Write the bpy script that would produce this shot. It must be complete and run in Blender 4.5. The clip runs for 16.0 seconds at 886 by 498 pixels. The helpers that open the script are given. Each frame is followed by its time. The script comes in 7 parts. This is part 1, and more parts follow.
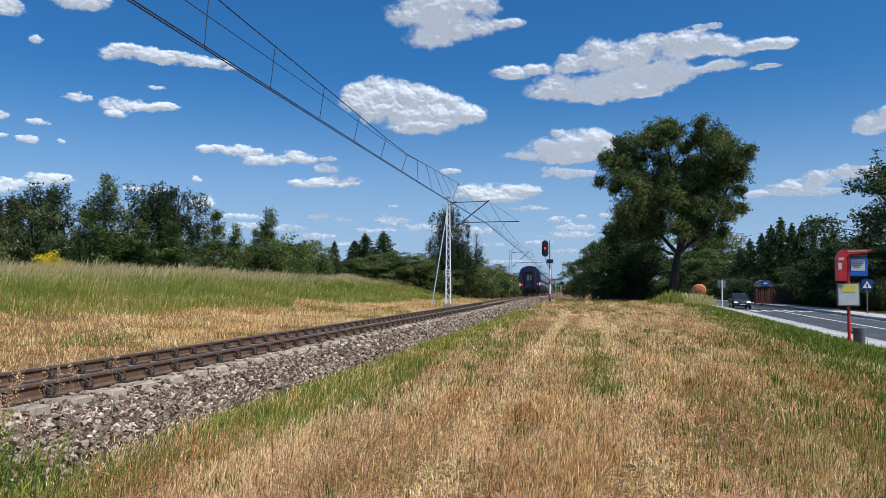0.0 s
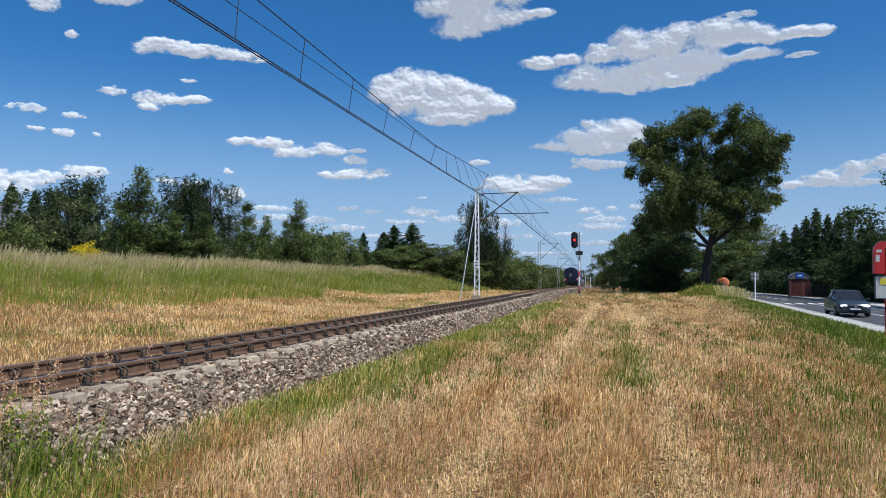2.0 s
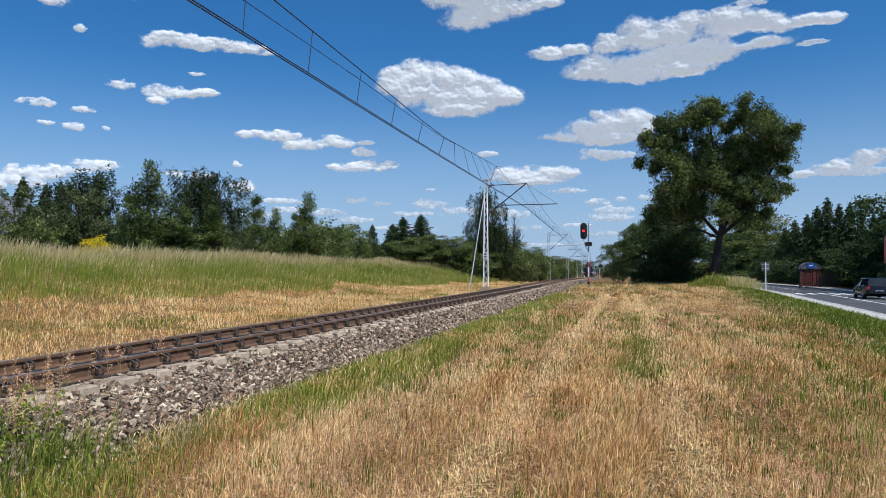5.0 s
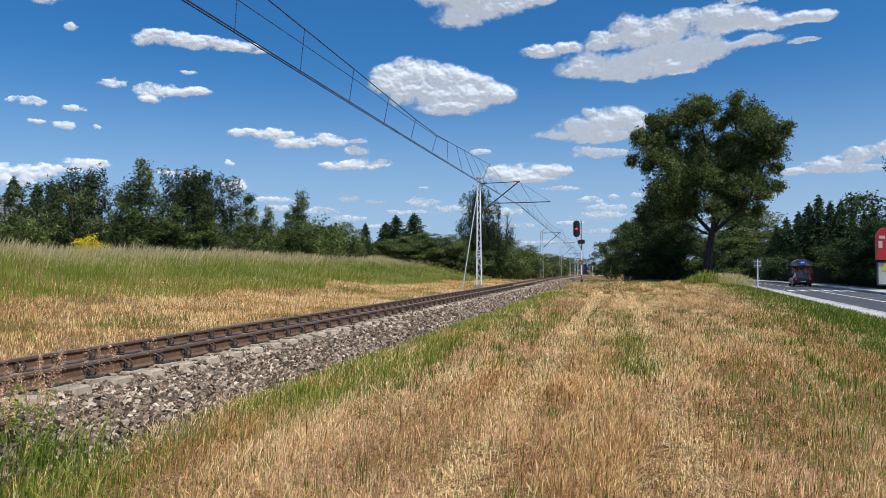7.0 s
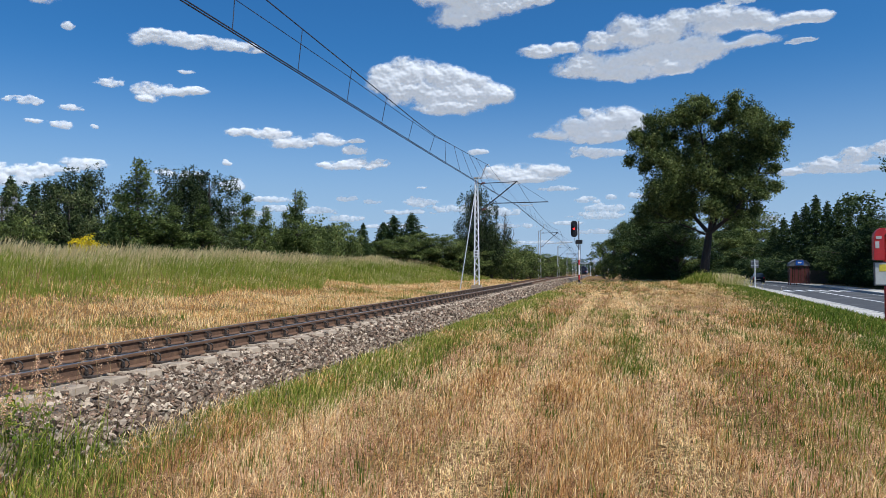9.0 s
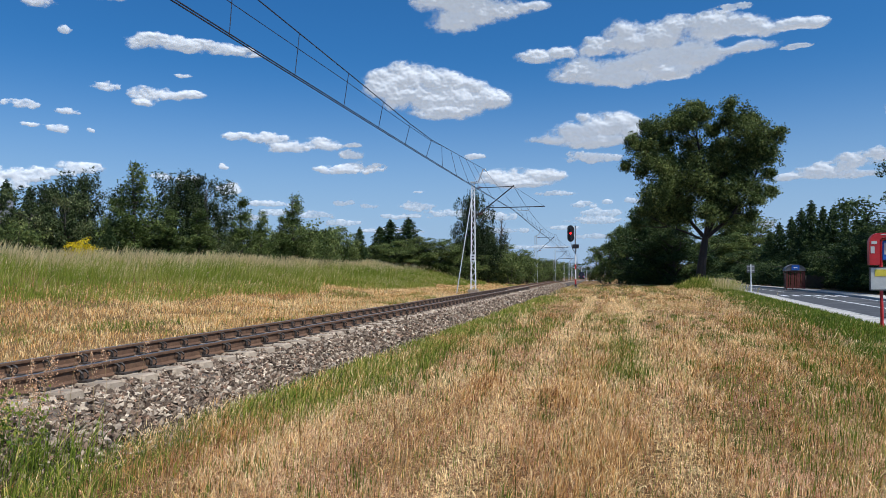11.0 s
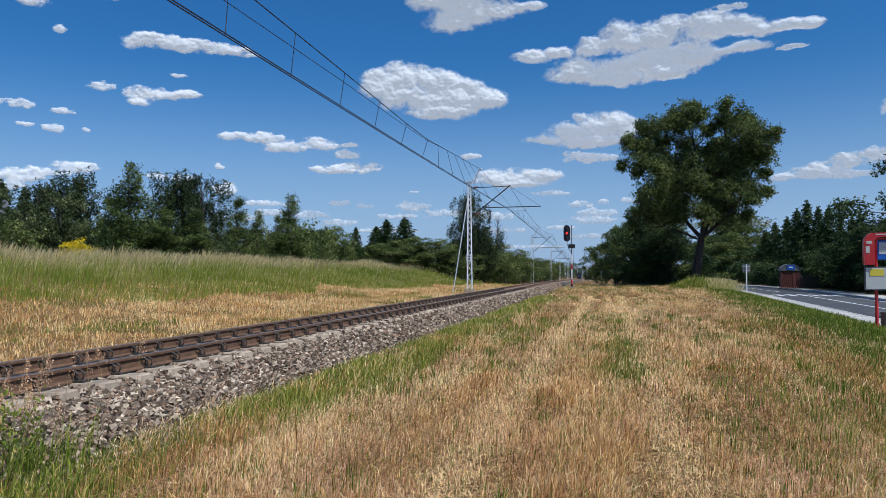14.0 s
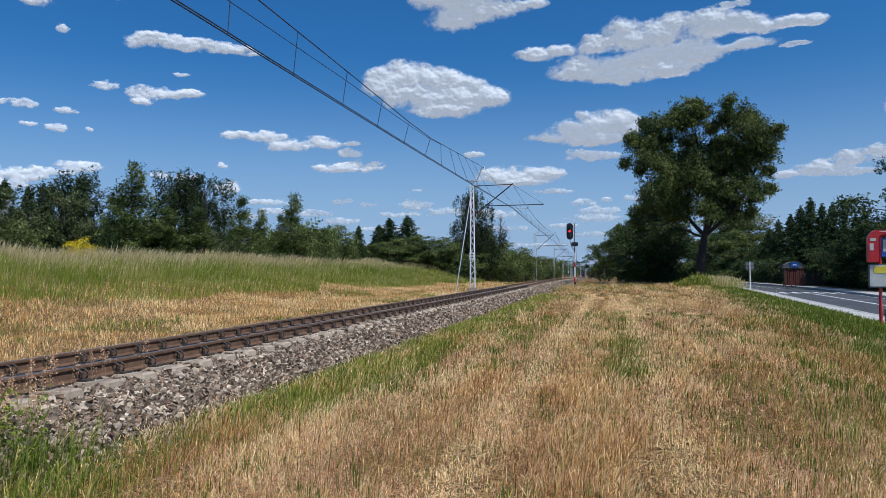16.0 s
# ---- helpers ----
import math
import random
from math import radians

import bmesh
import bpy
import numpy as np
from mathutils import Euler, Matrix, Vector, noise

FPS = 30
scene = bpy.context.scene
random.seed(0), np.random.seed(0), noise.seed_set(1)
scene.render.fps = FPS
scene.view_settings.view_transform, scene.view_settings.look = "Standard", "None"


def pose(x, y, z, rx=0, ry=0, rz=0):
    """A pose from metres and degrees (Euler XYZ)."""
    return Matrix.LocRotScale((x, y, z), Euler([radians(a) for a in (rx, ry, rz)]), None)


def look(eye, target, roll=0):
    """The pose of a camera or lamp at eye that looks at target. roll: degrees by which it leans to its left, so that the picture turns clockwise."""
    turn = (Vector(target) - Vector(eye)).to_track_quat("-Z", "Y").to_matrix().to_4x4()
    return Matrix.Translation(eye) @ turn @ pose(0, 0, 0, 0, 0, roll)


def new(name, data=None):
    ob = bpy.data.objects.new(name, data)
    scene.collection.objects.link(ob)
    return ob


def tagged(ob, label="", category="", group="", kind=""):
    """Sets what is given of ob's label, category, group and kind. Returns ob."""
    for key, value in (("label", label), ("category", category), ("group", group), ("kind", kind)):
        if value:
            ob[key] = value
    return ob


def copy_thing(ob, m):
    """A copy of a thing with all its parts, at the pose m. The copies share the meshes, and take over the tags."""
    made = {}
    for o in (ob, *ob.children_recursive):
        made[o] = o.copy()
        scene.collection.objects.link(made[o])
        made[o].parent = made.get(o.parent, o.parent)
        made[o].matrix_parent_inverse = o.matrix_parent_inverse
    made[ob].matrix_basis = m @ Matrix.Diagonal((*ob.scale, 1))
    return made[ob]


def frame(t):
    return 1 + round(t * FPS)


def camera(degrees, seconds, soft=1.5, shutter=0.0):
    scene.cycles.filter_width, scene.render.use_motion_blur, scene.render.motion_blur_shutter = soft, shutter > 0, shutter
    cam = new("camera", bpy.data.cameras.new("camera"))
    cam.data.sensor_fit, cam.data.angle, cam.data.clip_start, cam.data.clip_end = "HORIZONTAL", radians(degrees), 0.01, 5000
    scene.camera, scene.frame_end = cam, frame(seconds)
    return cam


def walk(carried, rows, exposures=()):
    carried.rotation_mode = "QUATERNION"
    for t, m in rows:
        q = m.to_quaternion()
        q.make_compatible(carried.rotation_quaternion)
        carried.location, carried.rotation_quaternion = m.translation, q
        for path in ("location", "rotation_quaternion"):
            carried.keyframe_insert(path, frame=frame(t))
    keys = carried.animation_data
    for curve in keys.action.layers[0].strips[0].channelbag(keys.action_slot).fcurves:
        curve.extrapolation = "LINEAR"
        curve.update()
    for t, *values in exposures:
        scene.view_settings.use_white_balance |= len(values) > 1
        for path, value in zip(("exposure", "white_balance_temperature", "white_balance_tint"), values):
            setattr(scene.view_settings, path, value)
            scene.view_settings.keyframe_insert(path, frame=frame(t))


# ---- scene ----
cam = camera(62.0, 16.0, soft=0.55)
PATH = [
    (0.0, pose(0, 0, 1.65, 92.898, -0.136, 11.100)),
    (0.5, pose(0, 0, 1.65, 92.566, -0.139, 11.560)),
    (1.0, pose(0, 0, 1.65, 92.384, -0.259, 12.221)),
    (1.5, pose(0, 0, 1.65, 92.283, -0.280, 12.858)),
    (2.0, pose(0, 0, 1.65, 92.232, -0.288, 13.322)),
    (2.5, pose(0, 0, 1.65, 92.141, -0.290, 13.667)),
    (3.0, pose(0, 0, 1.65, 92.070, -0.296, 13.895)),
    (3.5, pose(0, 0, 1.65, 91.949, -0.237, 14.059)),
    (4.0, pose(0, 0, 1.65, 91.811, -0.134, 14.140)),
    (6.5, pose(0, 0, 1.65, 91.442, 0.172, 13.619)),
    (7.0, pose(0, 0, 1.65, 91.441, 0.189, 13.496)),
    (7.5, pose(0, 0, 1.65, 91.441, 0.189, 13.470)),
    (8.0, pose(0, 0, 1.65, 91.388, 0.175, 13.414)),
    (8.5, pose(0, 0, 1.65, 91.410, 0.122, 13.369)),
    (9.0, pose(0, 0, 1.65, 91.441, 0.156, 13.315)),
    (11.5, pose(0, 0, 1.65, 91.858, 0.039, 13.010)),
    (12.0, pose(0, 0, 1.65, 91.893, 0.022, 12.993)),
    (12.5, pose(0, 0, 1.65, 91.888, -0.000, 12.983)),
    (13.0, pose(0, 0, 1.65, 91.879, 0.001, 12.890)),
    (13.5, pose(0, 0, 1.65, 91.814, 0.016, 12.761)),
    (14.0, pose(0, 0, 1.65, 91.768, 0.093, 12.760)),
    (14.5, pose(0, 0, 1.65, 91.773, 0.138, 12.755)),
    (15.0, pose(0, 0, 1.65, 91.722, 0.215, 12.792)),
    (15.5, pose(0, 0, 1.65, 91.665, 0.223, 12.875)),
    (16.0, pose(0, 0, 1.65, 91.641, 0.232, 12.991)),
]
walk(cam, PATH, exposures=[(0.0, 0.40, 6000, 9), (4.0, 0.41, 6050, 9), (7.0, 0.44, 6120, 9), (9.0, 0.42, 6080, 9), (12.5, 0.33, 5930, 9), (14.5, 0.24, 5820, 9), (16.0, 0.22, 5800, 9)])

# ---- world and sun ----
SUN_AZ, SUN_EL = radians(116), radians(57)      # clockwise from the track's direction
world = bpy.data.worlds.new("sky")
scene.world = world
world.use_nodes = True
wn = world.node_tree
sky = wn.nodes.new("ShaderNodeTexSky")
sky.sky_type = "NISHITA"
sky.sun_disc = False
sky.sun_elevation, sky.sun_rotation = SUN_EL, SUN_AZ
sky.air_density, sky.dust_density, sky.ozone_density = 1.0, 0.9, 2.0
sky_tint = wn.nodes.new("ShaderNodeMix")
sky_tint.data_type, sky_tint.blend_type = "RGBA", "MULTIPLY"
sky_tint.inputs[0].default_value, sky_tint.inputs[7].default_value = 1.0, (0.60, 0.90, 1.18, 1)
sky_rich = wn.nodes.new("ShaderNodeHueSaturation")
sky_rich.inputs["Saturation"].default_value = 1.12
wn.links.new(sky.outputs[0], sky_tint.inputs[6])
wn.links.new(sky_tint.outputs[2], sky_rich.inputs["Color"])
wn.links.new(sky_rich.outputs[0], wn.nodes["Background"].inputs[0])
wn.nodes["Background"].inputs[1].default_value = 0.066
sun = new("sun", bpy.data.lights.new("sun", "SUN"))
sun.data.energy, sun.data.angle, sun.data.color = 4.2, radians(0.5), (1.0, 0.96, 0.90)
sun.matrix_world = look((math.sin(SUN_AZ) * math.cos(SUN_EL), math.cos(SUN_AZ) * math.cos(SUN_EL), math.sin(SUN_EL)), (0, 0, 0))


# ---- materials ----
def material(name, rough=0.8, metal=0.0):
    m = bpy.data.materials.new(name)
    m.use_nodes = True
    b = m.node_tree.nodes["Principled BSDF"]
    b.inputs["Roughness"].default_value, b.inputs["Metallic"].default_value = rough, metal
    return m, m.node_tree, b


def node(tree, kind, **values):
    n = tree.nodes.new("ShaderNode" + kind)
    for key, value in values.items():
        n.inputs[key.replace("_", " ")].default_value = value
    return n


def ramp(tree, fac, stops):
    r = tree.nodes.new("ShaderNodeValToRGB")
    while len(r.color_ramp.elements) < len(stops):
        r.color_ramp.elements.new(0.5)
    for e, (p, c) in zip(r.color_ramp.elements, stops):
        e.position, e.color = p, (*c, 1)
    tree.links.new(fac, r.inputs[0])
    return r.outputs[0]


def mixed(tree, fac, a, b, kind="MIX"):
    n = tree.nodes.new("ShaderNodeMix")
    n.data_type, n.blend_type = "RGBA", kind
    for sock, value in ((n.inputs[0], fac), (n.inputs[6], a), (n.inputs[7], b)):
        if isinstance(value, (int, float)):
            sock.default_value = value
        elif isinstance(value, tuple):
            sock.default_value = (*value, 1)
        else:
            tree.links.new(value, sock)
    return n.outputs[2]


def noise_at(tree, scale, detail=4.0, rough=0.6, stretch=None, object_space=True):
    tc = tree.nodes.new("ShaderNodeTexCoord")
    n = node(tree, "TexNoise", Scale=scale, Detail=detail, Roughness=rough)
    out = tc.outputs["Object"]
    if stretch:
        mp = tree.nodes.new("ShaderNodeMapping")
        mp.inputs["Scale"].default_value = stretch
        tree.links.new(out, mp.inputs[0])
        out = mp.outputs[0]
    tree.links.new(out, n.inputs["Vector"])
    return n.outputs[0]


def bumped(tree, bsdf, height, strength=0.4, distance=0.02):
    b = node(tree, "Bump", Strength=strength, Distance=distance)
    tree.links.new(height, b.inputs["Height"])
    tree.links.new(b.outputs[0], bsdf.inputs["Normal"])


def surface(name, dark, light, scale=6.0, rough=0.8, metal=0.0, bump=0.3, spots=None, spot_scale=1.0, spread=0.0, fine=8.0):
    """A worn surface: two tones mixed by coarse and fine noise, with stains and fine relief."""
    m, tree, b = material(name, rough, metal)
    coarse, grain = noise_at(tree, scale), noise_at(tree, scale * fine, 3)
    both = mixed(tree, 0.4, coarse, grain)
    col = ramp(tree, both, [(0.3, dark), (0.7, light)])
    if spots:
        col = mixed(tree, ramp(tree, noise_at(tree, spot_scale, 5, 0.7), [(0.52, (0, 0, 0)), (0.68, (1, 1, 1))]), col, spots)
    if spread:
        info = tree.nodes.new("ShaderNodeObjectInfo")
        hsv = tree.nodes.new("ShaderNodeHueSaturation")
        mr = tree.nodes.new("ShaderNodeMapRange")
        mr.inputs[3].default_value, mr.inputs[4].default_value = 1 - spread, 1 + spread
        tree.links.new(info.outputs["Random"], mr.inputs[0])
        tree.links.new(mr.outputs[0], hsv.inputs["Value"])
        tree.links.new(col, hsv.inputs["Color"])
        col = hsv.outputs[0]
    tree.links.new(col, b.inputs["Base Color"])
    if bump:
        bumped(tree, b, both, bump, 0.01)
    return m


def leafy(name, stops, through_share=0.35, rough=0.6, patch=0.0):
    """Thin leaves or blades: the colour follows each piece's own tone; some light shines through."""
    m, tree, b = material(name, rough)
    at = tree.nodes.new("ShaderNodeAttribute")
    at.attribute_name = "tone"
    col = ramp(tree, at.outputs["Fac"], stops)
    if patch:
        col = mixed(tree, 0.5, col, ramp(tree, noise_at(tree, patch, 3), [(0.3, (0.3, 0.3, 0.3)), (0.7, (0.75, 0.75, 0.7))]), "OVERLAY")
    tree.links.new(col, b.inputs["Base Color"])
    b.inputs["Specular IOR Level"].default_value = 0.08
    t = tree.nodes.new("ShaderNodeBsdfTranslucent")
    tree.links.new(col, t.inputs[0])
    mix = tree.nodes.new("ShaderNodeMixShader")
    mix.inputs[0].default_value = through_share
    tree.links.new(b.outputs[0], mix.inputs[1])
    tree.links.new(t.outputs[0], mix.inputs[2])
    tree.links.new(mix.outputs[0], tree.nodes["Material Output"].inputs[0])
    return m


def glowing(name, colour, strength):
    m, tree, b = material(name, 0.4)
    b.inputs["Base Color"].default_value = (*colour, 1)
    b.inputs["Emission Color"].default_value = (*colour, 1)
    b.inputs["Emission Strength"].default_value = strength
    return m


def ground_material():
    """Dry thatch and soil with greener patches, drying stains and painted dark gaps between tufts."""
    m, tree, b = material("dry_ground", 0.95)
    b.inputs["Specular IOR Level"].default_value = 0.02
    big, mid, fine = noise_at(tree, 0.22, 4), noise_at(tree, 1.6, 5), noise_at(tree, 26, 4, 0.7)
    # near-black first stop paints the shadowed holes between grass tufts
    straw = ramp(tree, fine, [(0.36, (0.012, 0.007, 0.004)), (0.5, (0.165, 0.095, 0.04)), (0.75, (0.50, 0.33, 0.155))])
    green = ramp(tree, fine, [(0.25, (0.03, 0.03, 0.009)), (0.75, (0.13, 0.10, 0.035))])
    col = mixed(tree, ramp(tree, mixed(tree, 0.45, big, mid), [(0.54, (0, 0, 0)), (0.66, (1, 1, 1))]), straw, green)
    pink = ramp(tree, noise_at(tree, 0.9, 3), [(0.55, (0, 0, 0)), (0.72, (0.5, 0.5, 0.5))])
    col = mixed(tree, pink, col, (0.26, 0.135, 0.075))
    tree.links.new(col, b.inputs["Base Color"])
    bumped(tree, b, fine, 0.8, 0.03)
    return m


M_GROUND = ground_material()
M_STRAW = leafy("dry_grass", [(0.0, (0.10, 0.042, 0.012)), (0.35, (0.40, 0.182, 0.052)), (0.7, (0.79, 0.45, 0.158)), (1.0, (0.98, 0.74, 0.385))], 0.15)
M_STEM = surface("green_stem", (0.06, 0.09, 0.02), (0.14, 0.19, 0.04), 20, 0.7, bump=0)
M_DRYSTEM = surface("dry_stem", (0.22, 0.15, 0.06), (0.42, 0.3, 0.14), 20, 0.8, bump=0)
M_THATCH = leafy("laid_thatch", [(0.0, (0.16, 0.058, 0.027)), (0.4, (0.46, 0.215, 0.105)), (0.75, (0.78, 0.455, 0.25)), (1.0, (0.96, 0.70, 0.45))], 0.1)
M_GREEN = leafy("green_grass", [(0.0, (0.045, 0.085, 0.010)), (0.5, (0.15, 0.215, 0.026)), (0.85, (0.33, 0.35, 0.055)), (1.0, (0.55, 0.46, 0.14))], 0.35)
M_TALL = leafy("tall_grass", [(0.0, (0.165, 0.235, 0.026)), (0.45, (0.33, 0.365, 0.06)), (0.75, (0.57, 0.49, 0.19)), (1.0, (0.82, 0.66, 0.36))], 0.42)
M_LEAF = leafy("broad_leaves", [(0.0, (0.032, 0.05, 0.015)), (0.6, (0.135, 0.17, 0.05)), (1.0, (0.32, 0.34, 0.115))], 0.3, 0.5)
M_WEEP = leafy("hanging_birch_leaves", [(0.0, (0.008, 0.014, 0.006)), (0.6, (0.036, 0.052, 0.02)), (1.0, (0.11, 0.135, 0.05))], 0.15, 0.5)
# lowest stop darkened to stand in for shade deep inside the crown
M_BIRCH = leafy("birch_leaves", [(0.0, (0.018, 0.03, 0.008)), (0.55, (0.095, 0.13, 0.034)), (1.0, (0.28, 0.31, 0.10))], 0.25, 0.5)
# pine: dark low stop likewise paints the shaded interior
M_PINE = leafy("pine_needles", [(0.0, (0.014, 0.024, 0.009)), (0.55, (0.068, 0.09, 0.032)), (1.0, (0.28, 0.29, 0.13))], 0.15, 0.6)
# spruce needles; also the painted shade of broad crowns and roadside shrubs
M_NEEDLE_SHADE = leafy("needles_and_shade", [(0.0, (0.026, 0.044, 0.017)), (0.7, (0.066, 0.098, 0.034)), (1.0, (0.155, 0.19, 0.06))], 0.18, 0.6)
M_FAR = leafy("far_leaves", [(0.0, (0.035, 0.06, 0.025)), (1.0, (0.10, 0.14, 0.06))], 0.3, 0.7)
M_YELLOW = leafy("yellow_blossom", [(0.0, (0.45, 0.33, 0.01)), (1.0, (0.85, 0.68, 0.03))], 0.3)
M_BARK = surface("bark", (0.03, 0.024, 0.018), (0.12, 0.10, 0.08), 8, 0.95, bump=0.8)
# bark at half brightness: crown shade painted into the poplar's wood
M_SHADEBARK = surface("shaded_bark", (0.016, 0.013, 0.011), (0.06, 0.05, 0.042), 8, 0.95, bump=0.8)
M_STONE = leafy("ballast_stone", [(0.0, (0.07, 0.049, 0.037)), (0.45, (0.215, 0.156, 0.112)), (0.6, (0.28, 0.17, 0.115)), (0.62, (0.25, 0.20, 0.155)), (0.88, (0.40, 0.315, 0.235)), (1.0, (0.60, 0.49, 0.37))], 0.0, 0.85, 20.0)
# bed much darker than the loose stones, to paint shade into their gaps
M_BALLAST = surface("ballast_bed_shaded", (0.02, 0.015, 0.012), (0.14, 0.108, 0.082), 14, 0.95, bump=1.0)
M_RAIL = surface("rail_steel", (0.06, 0.029, 0.016), (0.165, 0.088, 0.046), 7, 0.95, bump=0.3, spots=(0.15, 0.082, 0.042), spot_scale=2.5)
M_RAILTOP = surface("polished_steel", (0.2, 0.19, 0.18), (0.32, 0.31, 0.3), 5, 0.45, 0.9, bump=0.05)
M_CLIP = surface("clip_steel", (0.02, 0.015, 0.012), (0.06, 0.045, 0.035), 30, 0.7, bump=0.2)
M_CONCRETE = surface("sleeper_concrete", (0.28, 0.21, 0.145), (0.47, 0.375, 0.27), 9, 0.9, bump=0.4, spots=(0.2, 0.16, 0.12), spot_scale=3, spread=0.15)
M_ASPHALT = surface("asphalt", (0.032, 0.033, 0.036), (0.062, 0.063, 0.067), 1.1, 0.85, bump=0.3, spots=(0.12, 0.12, 0.12), spot_scale=0.35, fine=60)
M_PAVING = surface("paving_concrete", (0.36, 0.335, 0.295), (0.52, 0.49, 0.44), 3, 0.9, bump=0.3, spots=(0.25, 0.23, 0.2), spot_scale=1.3, spread=0.08)
M_KERB = surface("kerb_concrete", (0.32, 0.31, 0.29), (0.5, 0.49, 0.47), 6, 0.9, bump=0.3, spread=0.08)
M_LINE = surface("road_paint", (0.5, 0.5, 0.5), (0.78, 0.78, 0.77), 5, 0.7, bump=0.1)
M_GALV = surface("galvanised_steel", (0.42, 0.43, 0.43), (0.62, 0.63, 0.63), 5, 0.5, 0.35, bump=0.05)
M_CABLE = surface("copper_cable", (0.010, 0.010, 0.018), (0.025, 0.024, 0.038), 5, 0.6, 0.0, bump=0)
M_BLACK = surface("black_paint", (0.008, 0.008, 0.009), (0.02, 0.02, 0.022), 6, 0.5, bump=0.05)
M_WHITE = surface("white_paint", (0.68, 0.68, 0.67), (0.82, 0.82, 0.81), 6, 0.55, bump=0.05)
M_RED = surface("red_paint", (0.42, 0.018, 0.02), (0.60, 0.03, 0.03), 4, 0.4, bump=0.04)
M_REDDARK = surface("red_brown_steel", (0.10, 0.025, 0.02), (0.2, 0.05, 0.035), 6, 0.6, bump=0.1)
M_BLUE = surface("blue_paint", (0.015, 0.09, 0.42), (0.025, 0.14, 0.55), 4, 0.4, bump=0.03)
# darker copy of the sign blue, with tree shade put into the colour
M_BLUE_SHADED = surface("shaded_sign_blue", (0.010, 0.035, 0.15), (0.016, 0.05, 0.20), 4, 0.4, bump=0.03)
M_YELLOWP = surface("yellow_paper", (0.65, 0.5, 0.03), (0.8, 0.66, 0.08), 5, 0.7, bump=0.02)
M_PAPER = surface("pale_notice", (0.50, 0.50, 0.45), (0.62, 0.62, 0.57), 5, 0.5, bump=0.02)
M_GREY = surface("grey_metal", (0.10, 0.10, 0.10), (0.22, 0.22, 0.22), 7, 0.6, 0.3, bump=0.1)
M_GLASS = surface("dark_glass", (0.012, 0.014, 0.016), (0.03, 0.034, 0.038), 2, 0.05, bump=0)
M_TRAIN = surface("train_blue", (0.004, 0.010, 0.034), (0.008, 0.018, 0.058), 1.2, 0.4, bump=0.05, spots=(0.05, 0.05, 0.07), spot_scale=0.8)
M_TRAINROOF = surface("train_roof", (0.02, 0.025, 0.04), (0.05, 0.055, 0.07), 2, 0.7, bump=0.1)
M_STRIPE = surface("train_stripe", (0.18, 0.22, 0.3), (0.28, 0.32, 0.4), 2, 0.5, bump=0.02)
M_CARGREY = surface("car_grey_paint", (0.04, 0.048, 0.058), (0.055, 0.063, 0.075), 1, 0.25, 0.3, bump=0)
M_CARBLACK = surface("car_dark_paint", (0.014, 0.015, 0.02), (0.022, 0.023, 0.03), 1, 0.22, 0.3, bump=0)
M_TYRE = surface("tyre_rubber", (0.012, 0.012, 0.012), (0.03, 0.03, 0.03), 12, 0.9, bump=0.1)
M_RIM = surface("alloy_rim", (0.35, 0.35, 0.36), (0.5, 0.5, 0.51), 6, 0.35, 0.8, bump=0)
M_ORANGE = surface("orange_tank", (0.5, 0.12, 0.04), (0.68, 0.2, 0.07), 2, 0.5, bump=0.1, spots=(0.3, 0.1, 0.05), spot_scale=1)
M_REDLAMP = glowing("red_signal_light", (1.0, 0.012, 0.01), 3.0)
M_TAIL = glowing("tail_light", (1.0, 0.012, 0.01), 1.2)
M_HEAD = glowing("headlight", (1.0, 0.97, 0.88), 0.7)
M_WOOD = surface("grey_wood", (0.06, 0.05, 0.04), (0.15, 0.125, 0.1), 7, 0.9, bump=0.4)
M_TILE = surface("grey_roof_tile", (0.09, 0.095, 0.11), (0.17, 0.175, 0.19), 3, 0.8, bump=0.3)
M_PLASTER = surface("pale_plaster", (0.5, 0.47, 0.4), (0.65, 0.61, 0.54), 2, 0.9, bump=0.1)


# ---- mesh helpers ----
def mesh_np(name, verts, faces, mats, tone=None, index=None):
    """A mesh out of arrays; faces all have the same number of corners."""
    me = bpy.data.meshes.new(name)
    verts, faces = np.asarray(verts, np.float32), np.asarray(faces, np.int32)
    n, k = faces.shape
    me.vertices.add(len(verts))
    me.vertices.foreach_set("co", verts.ravel())
    me.loops.add(n * k)
    me.loops.foreach_set("vertex_index", faces.ravel())
    me.polygons.add(n)
    me.polygons.foreach_set("loop_start", np.arange(n, dtype=np.int32) * k)
    if index is not None:
        me.polygons.foreach_set("material_index", np.asarray(index, np.int32))
    if tone is not None:
        me.attributes.new("tone", "FLOAT", "POINT").data.foreach_set("value", np.asarray(tone, np.float32))
    me.update(calc_edges=True)
    me.polygons.foreach_set("use_smooth", np.zeros(n, bool))
    for m in mats if isinstance(mats, (list, tuple)) else [mats]:
        me.materials.append(m)
    return me


def part(name, bm, mat, parent=None, label=""):
    """Links a bmesh, or a ready mesh, as one object under a thing or part."""
    if isinstance(bm, bmesh.types.BMesh):
        me = bpy.data.meshes.new(name)
        bmesh.ops.recalc_face_normals(bm, faces=bm.faces[:])
        bm.to_mesh(me)
        bm.free()
        me.materials.append(mat)
    else:
        me = bm
    ob = new(name, me)
    ob.parent = parent
    return tagged(ob, label)


def thing(name, label, category, group="", kind="", at=None):
    ob = tagged(new(name), label, category, group, kind)
    if at is not None:
        ob.matrix_basis = at
    return ob


